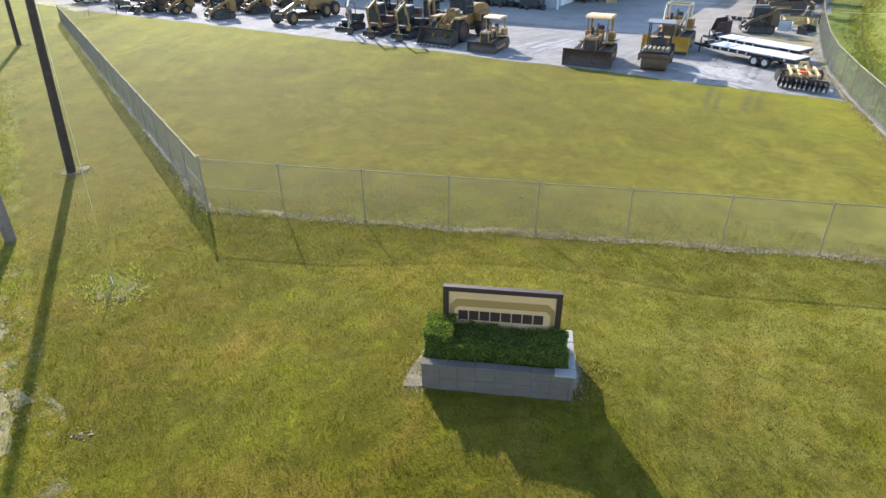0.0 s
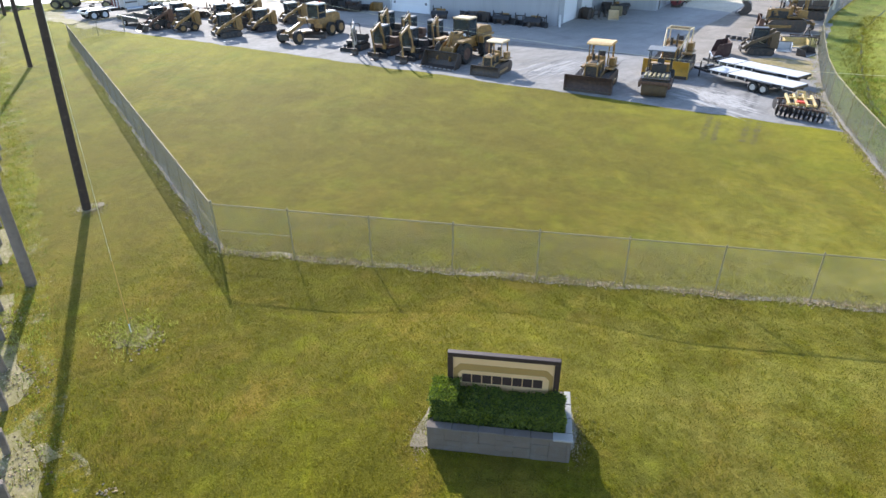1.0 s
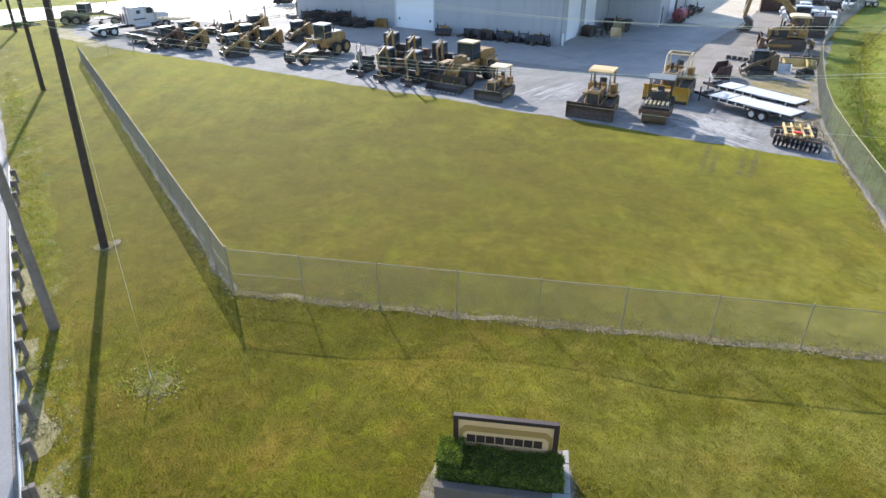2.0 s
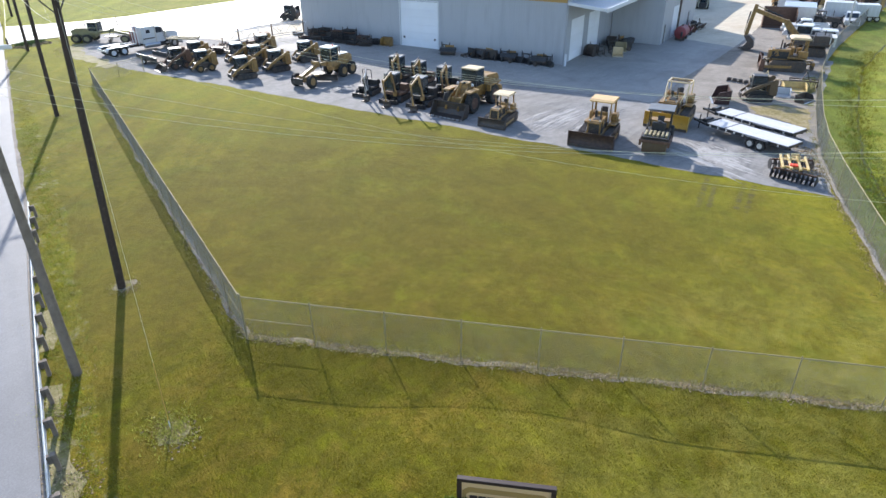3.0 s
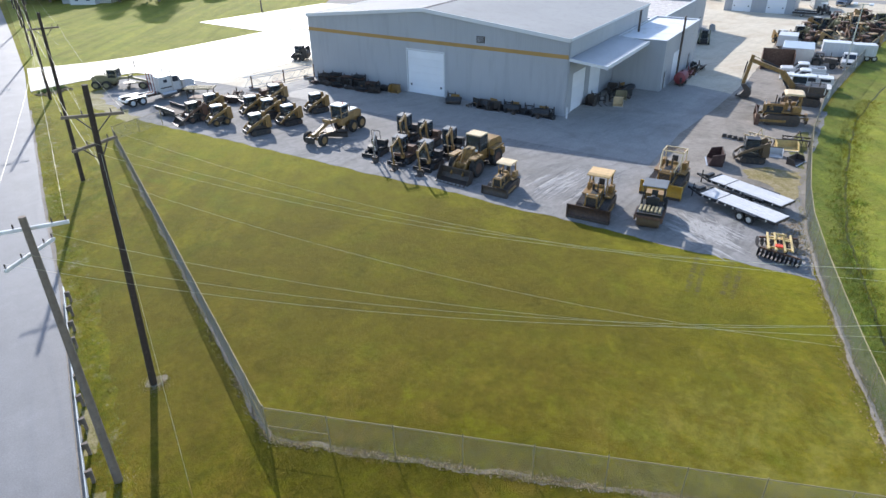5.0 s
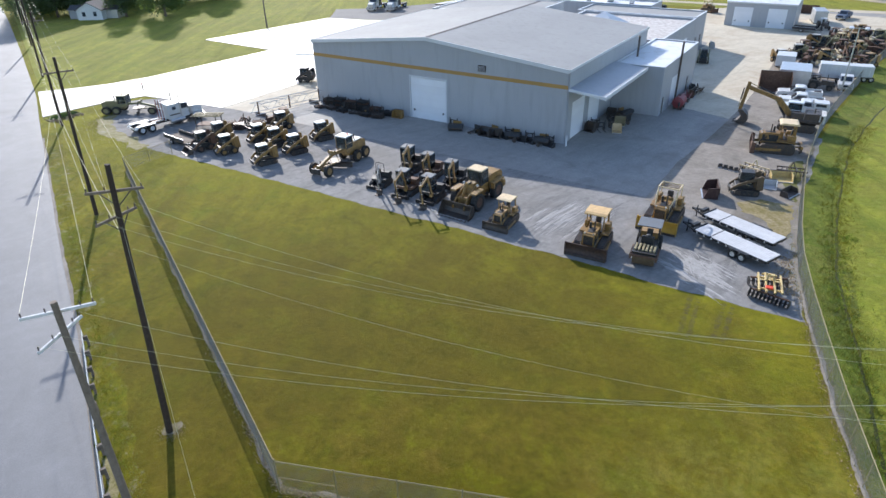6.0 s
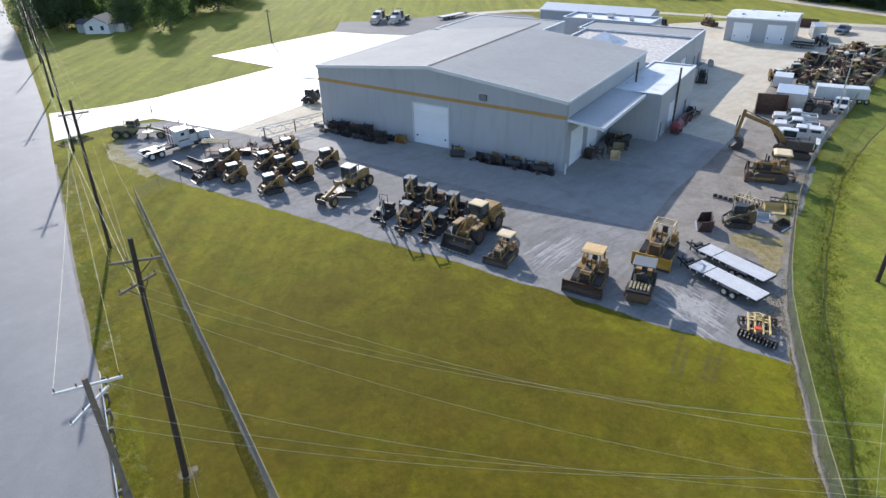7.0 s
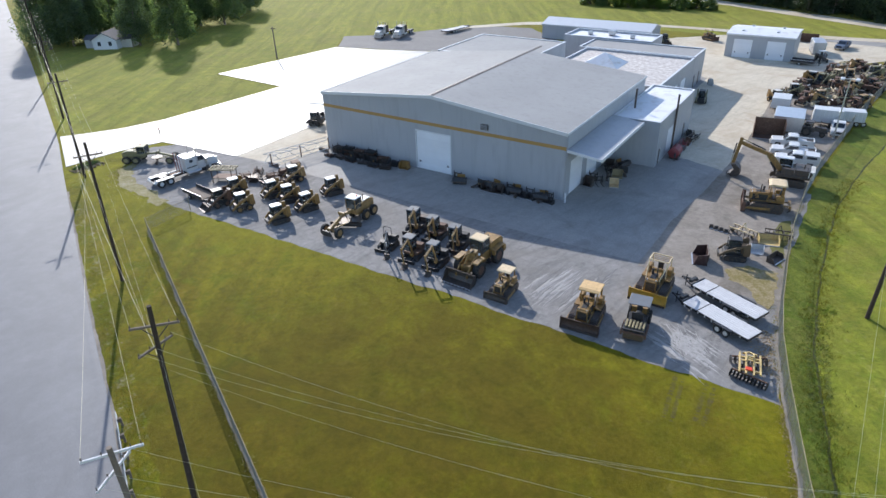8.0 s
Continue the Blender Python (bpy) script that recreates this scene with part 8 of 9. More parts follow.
# beside the east canopy and annex
tine_frame("dark steel implement frame under the canopy", (-23.9, 79.6, 0.03), 80, STEEL)
tipper_bucket("grey steel bin under the canopy", (-22.9, 77.3, 0.03), 15, 1.3, 1.1, 1.0, RAIL_GALV)
tipper_bucket("dark steel bin beside the side door", (-25.3, 73.0, 0.03), -8, 1.2, 0.9, 1.2, STEEL)
broom_unit("black sweeper attachment under the canopy", (-23.3, 81.2, 0.03), 70)
auger_drive("dark auger attachment under the canopy", (-22.6, 79.0, 0.03), 30)
for i, (x, y) in enumerate([(-18.6, 90.6), (-18.2, 94.6), (-18.8, 98.4)]):
    tipper_bucket("dark worn steel bucket beside the annex wall", (x, y, 0.037), 85 + 9 * i, 1.5, 0.9, 0.8, (STEEL, RUST, BLACK)[i])
for i, (x, y) in enumerate([(-25.4, 75.0), (-24.4, 74.3), (-23.6, 76.0), (-24.9, 78.5)]):
    fork_frame("dark rack of parts under the canopy", (x, y, 0.03), 40 * i)
tipper_bucket("pale plastic tote under the canopy", (-22.3, 74.4, 0.03), 20, 1.1, 1.0, 1.0, CREAM)
tipper_bucket("dark drum skid under the canopy", (-25.2, 80.6, 0.03), 10, 1.2, 1.0, 0.9, STEEL)


def fuel_tank(label, loc, rz, material):
    root = thing("fuel_tank", label, "tank", loc, rz)
    part("vessel", G().lathe([(-1.2, 0.1), (-1.15, 0.5), (-1.0, 0.75), (1.0, 0.75), (1.15, 0.5), (1.2, 0.1)], (0, 0, 1.0), "y", 20), material, root, round_=True)
    for y in (-0.7, 0.7):
        part("saddle", G().bx(-0.6, 0.6, y - 0.08, y + 0.08, 0, 0.5), STEEL, root)
    part("filler", G().cyl((0, 0, 1.72), (0, 0, 1.9), 0.12, n=10), STEEL, root, round_=True)
    part("hose_reel", G().lathe([(-0.08, 0.1), (-0.08, 0.3), (0.08, 0.3), (0.08, 0.1)], (0.3, -1.4, 0.9), "x", 14), BLACK, root)
    part("reel_stand", G().bx(0.25, 0.35, -1.45, -1.35, 0, 0.9), STEEL, root)
    return root


fuel_tank("faded red fuel tank beside the annex wall", (-18.3, 88.2, 0.03), 0, RED)
tine_frame("dark red implement beside the annex wall", (-18.4, 92.6, 0.03), 95, RED)
tine_frame("dark grey implement beside the annex wall", (-17.9, 96.8, 0.03), 80, STEEL)
skid_loader("dark worn loader parked by the workshop", (-21.6, 117.0, 0.03), 10, GREEN_DULL, BLACK, False, False, 0.0, True)
tipper_bucket("grey utility cabinet by the workshop corner", (-22.7, 129.5, 0.03), 90, 1.0, 0.9, 1.2, GALV)

# the west end of the gravel yard
road_tractor("white road tractor with sleeper cab, red and white rack", (-75.3, 48.7, 0.012), 172, WHITE)
old_grader = motor_grader("old dull olive wheeled grader without shine", (-85.0, 49.6, 0.012), 120, GREEN_DULL, GREEN_DULL)
old_grader.scale = (1.0, 1.0, 0.8)


def low_trailer(label, loc, rz):
    root = thing("utility_trailer", label, "trailer", loc, rz)
    part("bed", G().bx(-1.0, 1.0, -2.2, 2.2, 0.5, 0.58), WOOD_GREY, root)
    for s in (-1, 1):
        part("side_rail", G().beam((s * 1.0, -2.2, 1.0), (s * 1.0, 2.2, 1.0), 0.05, 0.08), ALU if s < 0 else BLACK, root)
        part("side_board", G().bx(s * 0.98, s * 1.02, -2.2, 2.2, 0.58, 0.95), BLACK, root)
        wheel(root, (s * 1.12, 0.4, 0.34), 0.34, 0.22, GALV, 16)
        part("drawbar", G().beam((s * 0.8, -2.2, 0.5), (0.03 * s, -3.5, 0.5), 0.08, 0.1), BLACK, root)
    part("axle", G().beam((-1, 0.4, 0.36), (1, 0.4, 0.36), 0.08), BLACK, root)
    part("jack", G().cyl((0, -3.2, 0), (0, -3.2, 0.6), 0.04, n=8), BLACK, root)
    return root


low_trailer("dark low utility trailer with side boards", (-67.8, 44.8, 0.012), 84)


def ramp_rack(label, loc, rz):
    root = thing("ramp_rack", label, "ramp rack", loc, rz)
    for x in (-0.85, 0.85):
        for y in (-1.4, 1.4):
            part("leg", G().bx(x - 0.05, x + 0.05, y - 0.05, y + 0.05, 0, 1.75), STEEL, root)
    for x in (-0.75, -0.25, 0.25, 0.75):
        part("rail", G().bx(x - 0.07, x + 0.07, -1.9, 1.9, 1.75, 1.87, 0.01), RAIL_GALV, root)
    for i in range(8):
        part("rung", G().bx(-0.82, 0.82, -1.75 + i * 0.5, -1.68 + i * 0.5, 1.87, 1.92), RAIL_GALV, root)
    part("lower_shelf", G().bx(-0.8, 0.8, -1.4, 1.4, 0.6, 0.66), RUST, root)
    return root


ramp_rack("pale aluminium loading ramps on a steel rack", (-69.3, 50.3, 0.012), -62)
for x, y, r, m in ((-66.6, 50.6, -30, RUST), (-64.4, 52.4, 15, STEEL), (-66.4, 53.6, -50, RUST), (-62.9, 54.6, 40, RUST), (-62.2, 51.6, -15, STEEL)):
    tine_frame("dark rusty implement frame in the back row", (x, y, 0.012), r, m)
for x, y, r, n in ((-65.4, 51.9, 20, 5), (-63.4, 53.4, -35, 6), (-61.0, 53.9, 10, 4), (-67.4, 52.3, 60, 4)):
    slat_stack("dark frames and bars stacked in the back row", (x, y, 0.012), r, 1.2, 0.9, n, STEEL if n % 2 else RUST)
for x, y, r, m in ((-60.6, 55.0, -26, TAN), (-64.4, 48.0, -20, YELLOW)):
    skid_loader("worn compact loader in the back row", (x, y, 0.012), r, m, WHITE_CAB, False, False, 0.0, True)
lot_machine("old dark rusty tractor in the back row", (-62.0, 56.0, 0.012), -30, RUST, RUST)


def lattice_boom(label, p0, p1, s):
    root = thing("lattice_boom", label, "crane boom")
    p0, p1 = Vector(p0), Vector(p1)
    d = (p1 - p0).normalized()
    side = Vector((-d.y, d.x, 0)) * s / 2
    up = Vector((0, 0, s))
    for o in (side, -side, side + up, -side + up):
        part("chord", G().cyl(p0 + o, p1 + o, 0.045, n=8), ALU, root, round_=True)
    n = 9
    for i in range(n):
        a, b = p0.lerp(p1, i / n), p0.lerp(p1, (i + 1) / n)
        for o in (side, -side):
            part("lacing", G().cyl(a + o + (up if i % 2 else Vector()), b + o + (Vector() if i % 2 else up), 0.025, n=6), ALU, root, round_=True)
        part("lacing", G().cyl(a + side + up, b - side + up, 0.03, n=6), ALU, root, round_=True)
    for q in (0.1, 0.9):
        c = p0.lerp(p1, q)
        part("timber_block", G().bx(c.x - 0.9, c.x + 0.9, c.y - 0.15, c.y + 0.15, 0.0, p0.z - 0.05), WOOD_GREY, root)
    for q in (0.05, 0.5, 0.95):
        c = p0.lerp(p1, q)
        part("end_post", G().beam(c - side + Vector((0, 0, -0.1)), c - side + up + Vector((0, 0, 0.35)), 0.12, 0.12), RUST, root)
    return root


lattice_boom("long pale steel lattice boom lying on blocks", (-67.6, 56.4, 0.5), (-64.6, 66.6, 0.5), 1.35)
skid_loader("dark wheeled loader beside the west wall", (-74.7, 74.3, 0.075), -70, BLACK, BLACK, False, False, 0.0, True)
part_post = thing("marker_post", "short dark marker post beside the drive", "post", (-94.9, 57.9, 0.075))
part("stake", G().bx(-0.06, 0.06, -0.06, 0.06, 0, 1.1, 0.01), WOOD_DARK, part_post)
part("reflector", G().bx(-0.05, 0.05, -0.075, -0.061, 0.85, 1.0), ORANGE_RED, part_post)

# far vehicles
for x, y in ((-112.1, 141.3), (-107.4, 143.6)):
    road_tractor("dark truck with a white hood on the far lot", (x, y, 0.02), 14, WHITE, BLACK)
lowboy = flatbed_trailer("long dark lowboy trailer with a pale deck", (-97.4, 155.0, 0.02), 168)
lowboy.scale = (1.2, 1.35, 1.0)
skid_loader("dark machine beside the long shed", (-41.5, 163.5, 0.03), 40, GREEN_DULL, BLACK, False, True, 0.0, True)
dozer("tan bulldozer beyond the garage", (-32.6, 171.8, 0.03), 60, 2.6, 0.85, TAN, RUST, CREAM)
box_trailer("grey storage container beside the garage", (-8.4, 168.0, 0.03), 12, 6.0, 2.5, 2.5, 0.15, GALV, False)
pickup("dark blue pickup truck behind the lot", (-3.8, 174.5, 0.03), -12, BLUE)
lot_machine("old tractor with a pale cab roof near the garage", (-6.6, 159.0, 0.03), 20, STEEL, TRIM_WHITE)
low_trailer("dark low trailer parked beside the garage", (-9.8, 154.6, 0.03), 86)
tipper_bucket("long brown steel bin behind the garage", (-11.4, 179.0, 0.03), 0, 4.2, 1.6, 1.8)

# ---- the house, the trees, verges ----
def cottage():
    root = thing("house", "small white gabled house among trees", "house", (-172.0, 97.0, 0), 32)
    root.scale = (0.78, 0.78, 0.85)
    part("wall", G().prism([(-4.2, 0), (4.2, 0), (4.2, 3.0), (0, 5.0), (-4.2, 3.0)], "y", -4.0, 5.0), TRIM_WHITE, root)
    for s in (-1, 1):
        part("roof", G().prism([(s * 4.6, 2.75), (0, 5.05), (0, 5.25), (s * 4.6, 2.95)], "y", -4.5, 5.4), SHINGLE, root)
        w = part("window", G().bx(s * 1.9 - 0.55, s * 1.9 + 0.55, -4.03, -4.0, 1.1, 2.4), GLASS, root)
        part("window_frame", G().bx(s * 1.9 - 0.65, s * 1.9 + 0.65, -4.06, -4.031, 2.4, 2.52).bx(s * 1.9 - 0.65, s * 1.9 + 0.65, -4.06, -4.031, 0.98, 1.1), TRIM_WHITE, w)
    part("wing", G().bx(-8.5, -4.2, -1.0, 4.0, 0, 2.6), SIDING_X, root)
    part("wing_roof", G().prism([(-1.4, 2.6), (1.5, 3.8), (4.4, 2.6)], "x", -8.8, -4.25), SHINGLE, root)
    part("porch", G().bx(4.2, 8.0, -1.0, 4.0, 0, 2.6), GALV, root)
    part("porch_roof", G().prism([(-1.4, 2.6), (1.5, 3.7), (4.4, 2.6)], "x", 4.25, 8.3), SHINGLE, root)
    return root


cottage()


def tree_meshes(seed, h, spread, base, leaf=None, count=52):
    """Trunk with limbs, and a crown of many small leaf sprays in clumps."""
    r = random.Random(seed)
    tg = G()
    tg.cyl((0, 0, -0.1), (0.1, 0, h * 0.45), 0.32, 0.2, 9)
    tg.cyl((0.1, 0, h * 0.45), (0, 0.1, h * 0.9), 0.2, 0.05, 8)
    clumps = []
    for i in range(count):
        t = r.uniform(0.0, 1.0)
        z = base + (h - base) * t
        rad = spread * (max(0.08, 1.0 - t) ** 0.62) * (0.75 + 0.25 * min(1, t * 6)) * r.uniform(0.45, 1.0)
        a = r.uniform(0, 6.283)
        c = Vector((rad * math.cos(a), rad * math.sin(a), z))
        clumps.append((c, r.uniform(0.9, 1.7) * spread / 4.2))
        if i < 16:
            tg.cyl((0.05, 0, z * 0.75), c, 0.09, 0.02, 5, False)
    clumps.append((Vector((0, 0, h)), 1.1))
    vs, fs = [], []
    for c, s in clumps:
        for _ in range(120):
            d = Vector((r.gauss(0, 1), r.gauss(0, 1), r.gauss(0, 0.75))).normalized() * s * r.uniform(0.5, 1.05)
            p = c + d
            a = Vector((r.gauss(0, 1), r.gauss(0, 1), r.gauss(0, 0.6))).normalized()
            b = a.orthogonal().normalized()
            q = r.uniform(0.14, 0.32)
            n = len(vs)
            vs += [tuple(p - a * q), tuple(p + b * q * 0.6), tuple(p + a * q), tuple(p - b * q * 0.6)]
            fs.append((n, n + 1, n + 2, n + 3))
    tm = tg.mesh("trunk")
    tm.materials.append(WOOD_GREY)
    lg = G()
    lg.v, lg.f = vs, fs
    lm = lg.mesh("crown", False)
    lm.materials.append(leaf or LEAF)
    return tm, lm


TREES = [tree_meshes(1, 14.5, 6.0, 2.0, None, 115), tree_meshes(2, 13.0, 6.4, 2.1, None, 115), tree_meshes(3, 16.0, 5.4, 1.9, None, 110)]


def tree(k, loc, rz, s):
    root = thing("bush" if k == 5 else "tree", ("tall dense dark green tree beyond the grass", "broad dark green leafy tree beyond the grass", "slender tall dark green tree beyond the grass", "dark dense woodland tree beyond the far road", "tall dark woodland tree beyond the far road", "low bright green bush beside the far lane")[k], "bush" if k == 5 else "tree", loc, rz, "trees round the place")
    root.scale = (s, s, s * 1.02)
    for name, me in zip(("trunk", "crown"), TREES[k]):
        ob = new(name, me)
        ob.parent = root
    return root


trng = random.Random(5)
for x, y in ((-166.2, 101.9), (-156.8, 107.2), (-176.1, 129.6), (-170.2, 134.3), (-185.5, 87.5), (-184.0, 157.0), (-186.0, 100.0), (-181.0, 112.0), (-171.0, 121.0), (-192.0, 106.0), (-199.0, 115.0), (-189.0, 124.0), (-178.0, 145.0), (-196.0, 140.0), (-206.0, 128.0), (-214.0, 108.0), (-222.0, 118.0), (-228.0, 132.0), (-210.0, 150.0), (-202.0, 164.0), (-238.0, 122.0), (-250.0, 136.0), (-196.0, 95.5), (-204.0, 99.0), (-183.5, 93.0), (-262.0, 128.0), (-240.0, 150.0), (-225.0, 165.0)):
    tree(trng.randrange(3), (x, y, 0), trng.uniform(0, 360), trng.uniform(0.85, 1.2))
TREES += [tree_meshes(4, 13.0, 5.2, 0.4, DARK_LEAF, 64), tree_meshes(5, 15.0, 5.6, 0.4, DARK_LEAF, 70), tree_meshes(6, 3.6, 3.4, 0.2, BUSH_LEAF, 26)]
for row, (off, n) in enumerate(((0, 30), (6, 30), (13, 22))):
    for i in range(n):
        u = i / (n - 1)
        x = -58 + 130 * u + trng.uniform(-1.5, 1.5)
        y = 248 - 66 * u + off + trng.uniform(-1.5, 1.5)
        tree(3 + (i + row) % 2, (x, y, 0), trng.uniform(0, 360), trng.uniform(0.85, 1.1))
for i in range(16):
    tree(trng.randrange(3), (-150 + 95 * i / 15 + trng.uniform(-3, 3), 292 - 40 * i / 15 + trng.uniform(-5, 6), 0), trng.uniform(0, 360), trng.uniform(0.7, 1.05))
for x, y in ((-67, 212), (-63, 215), (-59, 213), (-55, 216), (-51, 215), (-47, 218), (-43, 217), (-61, 220), (-53, 222), (-71, 214), (-76, 213), (-81, 215)):
    tree(5, (x, y, 0), trng.uniform(0, 360), trng.uniform(0.8, 1.25))

sheet("east_field", [(4.6, 34.0), (3.3, 39.1), (2.2, 43.6), (1.1, 49.2), (0.4, 54.4), (-0.3, 62.8), (-0.7, 70.7), (-0.7, 82.3), (0.0, 93.1), (1.2, 103.5), (3.2, 121.1), (6.1, 139.7), (9.0, 158.0), (40.0, 200.0), (120.0, 160.0), (160.0, 60.0), (60.0, 10.0), (7.8, 23.6)], 0.006, FIELD, "brighter green mown field beyond the fence", "grass", 0.0)
DITCH = [(6.9, 30.0), (6.0, 36.0), (4.9, 42.0), (3.4, 50.0), (2.8, 58.0), (2.5, 65.0), (2.35, 73.0), (2.7, 82.5), (3.8, 91.5), (5.0, 99.0), (6.9, 108.0), (11.0, 124.0), (18.0, 145.0)]
sheet("ditch_verge", [(4.6, 34.0), (3.3, 39.1), (2.2, 43.6), (1.1, 49.2), (0.4, 54.4), (-0.3, 62.8), (-0.7, 70.7), (-0.7, 82.3), (0.0, 93.1), (1.2, 103.5), (3.2, 121.1), (6.1, 139.7), (9.0, 158.0), (22.0, 158.0)] + DITCH[::-1] + [(7.8, 23.6)], 0.010, ROUGH, "rough dark green grass between the fence and the ditch", "grass", 0.0)
sheet("ditch_soil", strip_along(DITCH, 0.10), 0.015, ground_cover("dark_ditch_soil", [(0.3, (0.035, 0.045, 0.012)), (0.5, (0.06, 0.07, 0.016)), (0.7, (0.10, 0.10, 0.03))], 0.9, 8.0), "dark weedy line of a shallow ditch", "soil", 0.18, 0.4)
tufts("ditch_weeds", "coarse green weeds along the ditch", along(DITCH[:9], 1800, 0.8), BLADE, (0.1, 0.35), 7, "weeds", 0.12)
tufts("ditch_leaves", "broad-leaved dark green weeds in the ditch", along(DITCH[:5], 620, 0.7) + along(DITCH[4:8], 120, 0.5) + [(3.9 + rng.gauss(0, 0.45), 57.5 + rng.gauss(0, 0.3)) for _ in range(50)], DITCH_LEAF, (0.06, 0.2), 4, "weeds", 0.10, (0.02, 0.045))
tufts("shoulder_weeds", "green weeds between guard rail and lawn", [tuple(road_at(rng.uniform(-14, 40), rng.gauss(-1.3, 0.4))[:2]) for _ in range(700)], DITCH_LEAF, (0.05, 0.16), 6, "weeds", 0.12)


def lawn_blades():
    """Short mown blades on the lawn round the sign and the fence corner."""
    r = np.random.default_rng(4)
    n = 400000
    x, y = r.uniform(-25, 12, n), r.uniform(1.5, 23, n)
    inv = SIGN_M.inverted()
    off = (x + 24.1) * -0.444 + (y - 7.1) * -0.896
    u = inv[0][0] * x + inv[0][1] * y + inv[0][3]
    v = inv[1][0] * x + inv[1][1] * y + inv[1][3]
    side = (x + 18.8) * 8.6 - (y - 13.4) * 22.2
    fade = np.clip((side + 90) / 110, 0, 1) * np.clip((x + 24.5) / 9, 0, 1) * np.clip((12 - x) / 5, 0, 1) * np.clip((y - 1.5) / 2, 0, 1)
    keep = (off < -1.2) & ~((u > -0.05) & (u < 3.35) & (v > -0.05) & (v < 1.7)) & (r.random(n) < fade)
    x, y = x[keep], y[keep]
    n = len(x)
    a, t = r.uniform(0, 6.283, n), r.uniform(0, 6.283, n)
    clump = 0.5 + 0.5 * np.sin(3.1 * x + 1.7 * np.sin(2.3 * y)) * np.sin(2.7 * y + 1.3 * np.sin(3.7 * x))
    h, w, lean = r.uniform(0.03, 0.075, n) * (0.55 + 0.9 * clump), r.uniform(0.005, 0.011, n), r.uniform(0, 0.9, n)
    slope = np.clip((np.hypot(x - MOUND[0], y - MOUND[1]) - 2.0) / 6.2, 0, 1)
    lawn = 0.86 * (1 - 3 * slope ** 2 + 2 * slope ** 3)
    vs = np.zeros((n, 3, 3))
    vs[:, 0, 0], vs[:, 0, 1] = x - np.cos(a) * w, y - np.sin(a) * w
    vs[:, 1, 0], vs[:, 1, 1] = x + np.cos(a) * w, y + np.sin(a) * w
    vs[:, 2, 0], vs[:, 2, 1], vs[:, 2, 2] = x + np.cos(t) * lean * h, y + np.sin(t) * lean * h, lawn + h
    vs[:, 0, 2] = vs[:, 1, 2] = lawn
    me = bpy.data.meshes.new("lawn_blades")
    me.from_pydata(vs.reshape(-1, 3).tolist(), [], np.arange(3 * n).reshape(-1, 3).tolist())
    me.materials.append(BLADE)
    tagged(new("lawn_blades", me), "short mown grass blades on the lawn", "grass", "", "stuff")


lawn_blades()


def cleat_prints(name, label, runs, material, z):
    """Rows of short bars pressed into the ground by crawler tracks."""
    g = G()
    for (x0, y0), (x1, y1), w in runs:
        a, b = Vector((x0, y0, z)), Vector((x1, y1, z))
        d = (b - a).normalized()
        s = Vector((-d.y, d.x, 0))
        for k in range(int((b - a).length / 0.17)):
            c = a + d * (k * 0.17 + rng.uniform(-0.03, 0.03))
            if rng.random() < 0.15:
                continue
            l, t = w / 2 * rng.uniform(0.55, 1.0), rng.uniform(0.02, 0.04)
            bend = d * rng.uniform(-0.03, 0.03)
            g.add([c - s * l - d * t, c + s * l - d * t + bend, c + s * l + d * t + bend, c - s * l + d * t], [(0, 1, 2, 3)])
    return tagged(part(name, g, material, normals=False), label, "track marks", "", "stuff")


PRINT = ground_cover("dark_pressed_gravel", [(0.3, (0.13, 0.123, 0.115)), (0.7, (0.20, 0.19, 0.178))], 0.8, 10.0)
DARKER_GRAVEL = ground_cover("darker_gravel", [(0.3, (0.18, 0.172, 0.16)), (0.7, (0.25, 0.24, 0.225))], 0.8, 10.0)
PALE = ground_cover("pale_scraped_gravel", [(0.3, (0.33, 0.315, 0.295)), (0.5, (0.41, 0.39, 0.365)), (0.7, (0.49, 0.47, 0.44))], 1.6, 10.0)
cleat_prints("track_prints", "crawler track prints pressed in the gravel", [((-6.35, 48.6), (-6.3, 43.0), 0.5), ((-5.75, 48.2), (-5.7, 43.0), 0.45), ((-4.2, 50.0), (-4.1, 43.6), 0.5), ((-3.6, 49.6), (-3.5, 43.6), 0.45)], PRINT, 0.018)
cleat_prints("lawn_prints", "crawler track prints torn in the lawn", [((-5.5, 41.9), (-5.0, 36.5), 0.45), ((-4.9, 41.6), (-4.4, 36.5), 0.4), ((-3.2, 42.0), (-3.0, 37.4), 0.45), ((-2.6, 41.8), (-2.4, 37.2), 0.4)], ground_cover("dark_torn_turf", [(0.3, (0.06, 0.05, 0.02)), (0.7, (0.13, 0.105, 0.04))], 0.9, 9.0), 0.006)
cleat_prints("field_prints", "crawler track prints in the rough grass", [((2.4, 54.5), (3.87, 43.7), 0.55), ((2.95, 56.5), (4.42, 44.0), 0.5), ((3.9, 52.5), (4.95, 44.6), 0.6)], ground_cover("dark_pressed_grass", [(0.3, (0.045, 0.06, 0.014)), (0.7, (0.10, 0.115, 0.03))], 0.9, 9.0), 0.013)


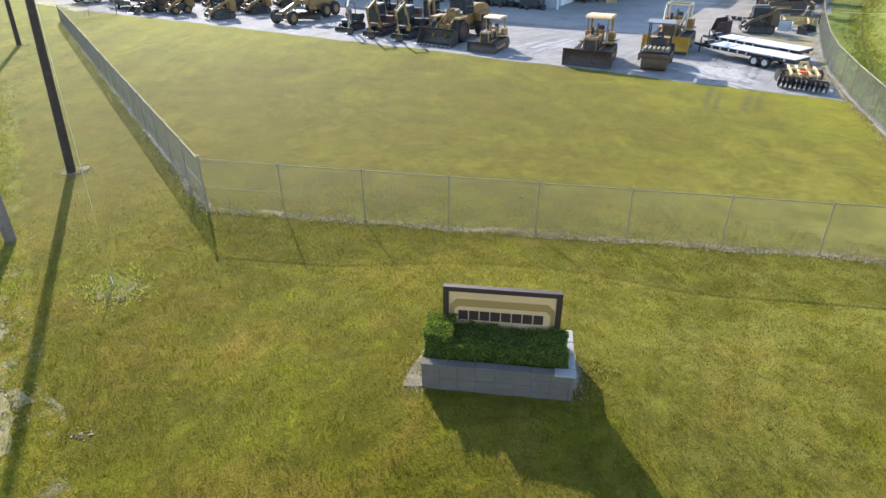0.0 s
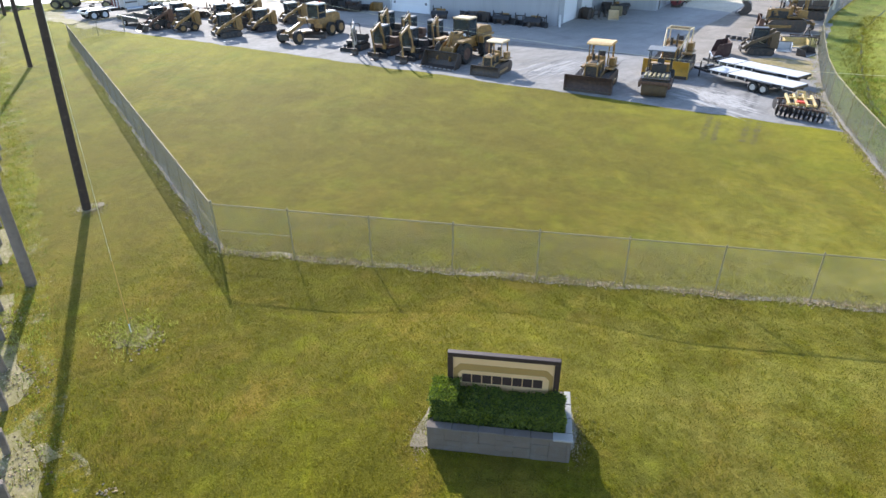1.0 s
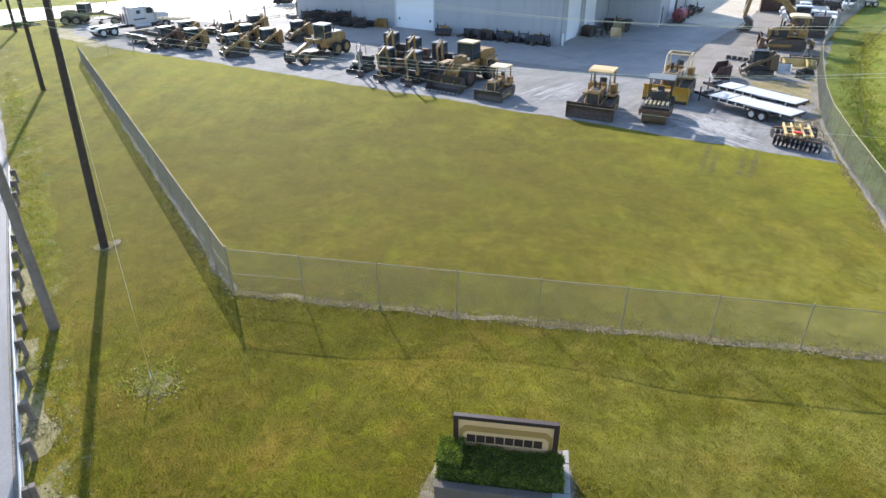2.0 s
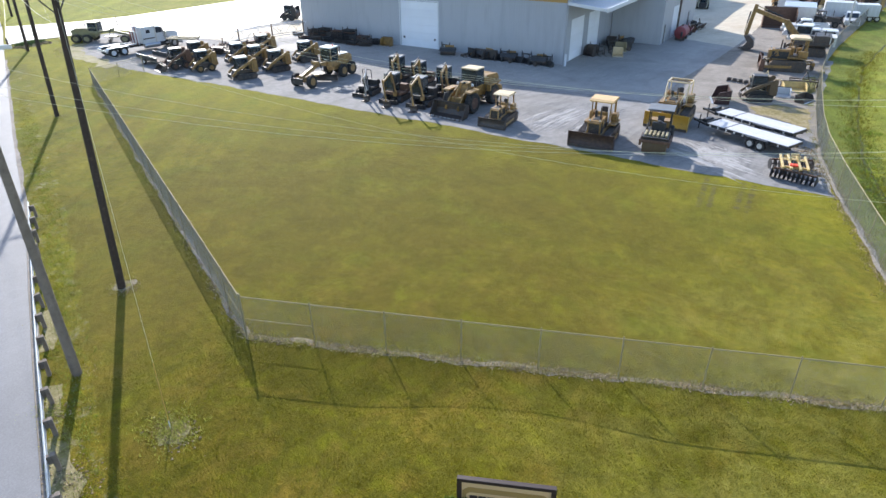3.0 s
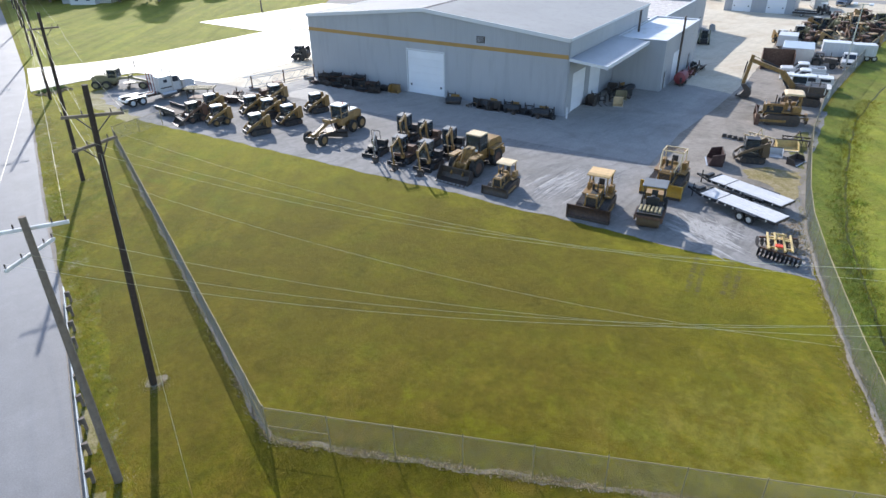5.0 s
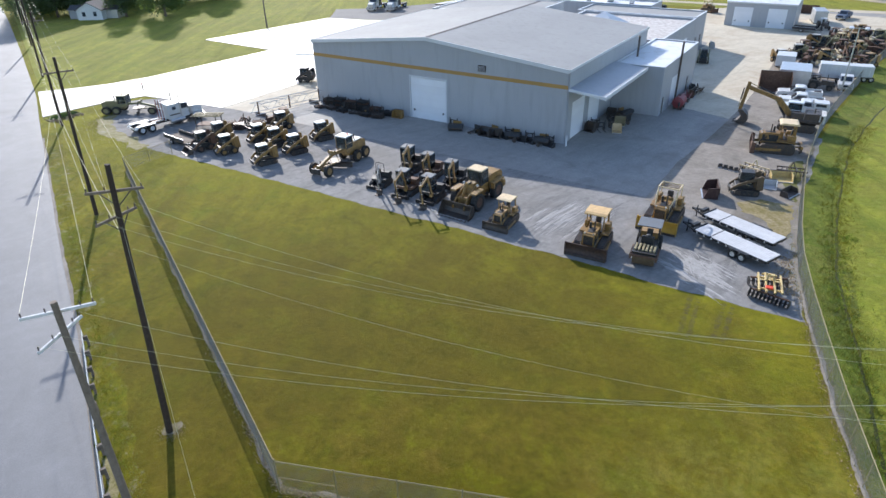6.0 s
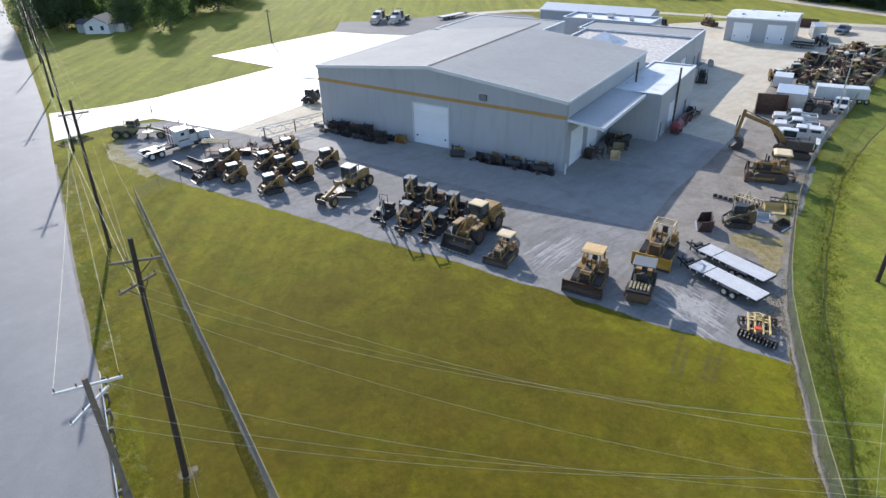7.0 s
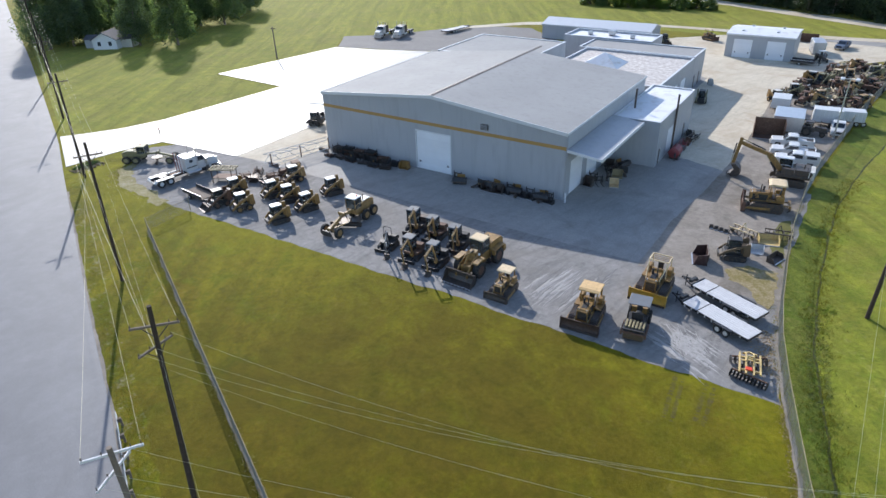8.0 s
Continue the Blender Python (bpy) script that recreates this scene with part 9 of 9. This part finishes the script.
def wheel_streaks(name, label, runs, material, z, seed):
    """Thin broken ridges of loose gravel drawn out by turning tracks and tyres."""
    r = random.Random(seed)
    g = G()
    for (x0, y0), (x1, y1), bow, spread, count, wide in runs:
        a, b = Vector((x0, y0, z)), Vector((x1, y1, z))
        d = (b - a).normalized()
        side = Vector((-d.y, d.x, 0))
        for k in range(count):
            off, w, ph = r.gauss(0, spread), r.uniform(0.25, 1.0) * wide, r.uniform(0, 50)
            u0 = r.uniform(0.0, 0.35)
            u1 = u0 + r.uniform(0.3, 0.65)
            row = []
            for i in range(19):
                u = u0 + (u1 - u0) * i / 18
                c = a.lerp(b, u) + side * (off + bow * 4 * u * (1 - u) + 0.18 * noise.noise(Vector((u * 5, ph, 0))))
                h = w * max(0.0, min(1.0, 0.6 + 1.5 * noise.noise(Vector((u * 9, ph, 7.0))))) * min(1.0, 4 * (i / 18), 4 * (1 - i / 18))
                row.append((c, h))
            for (c0, h0), (c1, h1) in zip(row, row[1:]):
                if h0 + h1 > 0.01:
                    low, up = Vector((0, 0, -0.012)), Vector((0, 0, 0.08))
                    g.add([c0 + side * h0 + low, c0 + up * h0, c0 - side * h0 + low, c1 + side * h1 + low, c1 + up * h1, c1 - side * h1 + low], [(0, 3, 4, 1), (1, 4, 5, 2)])
    return tagged(part(name, g, material, normals=False), label, "track marks", "", "stuff")


TURNING = [((-20.3, 44.4), (-18.9, 55.2), 0.25, 0.8, 15, 0.10), ((-17.4, 44.6), (-16.6, 55.2), -0.25, 0.7, 15, 0.10), ((-15.7, 48.5), (-14.4, 55.2), 0.2, 0.4, 8, 0.10), ((-9.6, 49.0), (-5.6, 46.0), 0.3, 0.4, 5, 0.08), ((-43.2, 47.2), (-39.6, 44.6), 0.4, 0.5, 8, 0.10), ((-56.5, 45.5), (-52.0, 42.9), 0.2, 0.4, 6, 0.10)]
SWEPT = [((-9.4, 47.4), (-1.4, 43.4), 0.2, 1.0, 34, 0.32), ((-7.6, 48.8), (-4.6, 43.2), 0.2, 0.8, 26, 0.22), ((-19.6, 44.0), (-17.4, 55.0), 0.2, 1.1, 24, 0.25)]
wheel_streaks("pale_streaks", "pale streaks of scraped gravel left by turning machines", TURNING + SWEPT, PALE, 0.017, 3)
# Darker ridges mixed in among the pale ones.
wheel_streaks("dark_streaks", "dark streaks left by turning machines in the gravel", TURNING, DARKER_GRAVEL, 0.019, 8)
sheet("dusty_yard_edge", [(-87.6, 47.6), (-85.4, 43.8), (-80.5, 41.7), (-75.0, 40.9), (-70.6, 40.2), (-70.2, 41.9), (-75.5, 42.9), (-80.5, 43.9), (-84.6, 46.2), (-86.6, 48.4)], 0.0165, ground_cover("dusty_dry_grass", [(0.32, (0.15, 0.135, 0.022)), (0.48, (0.25, 0.215, 0.075)), (0.64, (0.36, 0.32, 0.20)), (0.78, (0.42, 0.385, 0.30))], 0.6, 9.0), "dusty trodden grass and gravel at the yard edge", "gravel", 0.9, 0.4)
sheet("dirt_weeds", [(-5.2, 58.2), (-3.4, 57.4), (-1.8, 55.3), (-0.5, 54.8), (-0.7, 58.5), (-0.9, 62.0), (-3.5, 62.0), (-5.4, 60.8)], 0.048, ground_cover("weedy_dirt", [(0.3, (0.13, 0.115, 0.03)), (0.45, (0.24, 0.19, 0.065)), (0.6, (0.36, 0.29, 0.17)), (0.75, (0.44, 0.38, 0.27))], 0.7, 9.0), "patch of dry weeds on the dirt strip", "weeds", 0.7, 0.4)
sheet("fence_weeds_strip", [(-2.2, 64.0), (-1.0, 63.0), (-1.3, 75.0), (-2.4, 74.0), (-3.0, 70.0)], 0.047, ground_cover("fence_side_grass", [(0.3, (0.09, 0.10, 0.02)), (0.7, (0.19, 0.17, 0.05))], 0.7, 9.0), "rough dry grass beside the fence", "weeds", 0.5, 0.4)
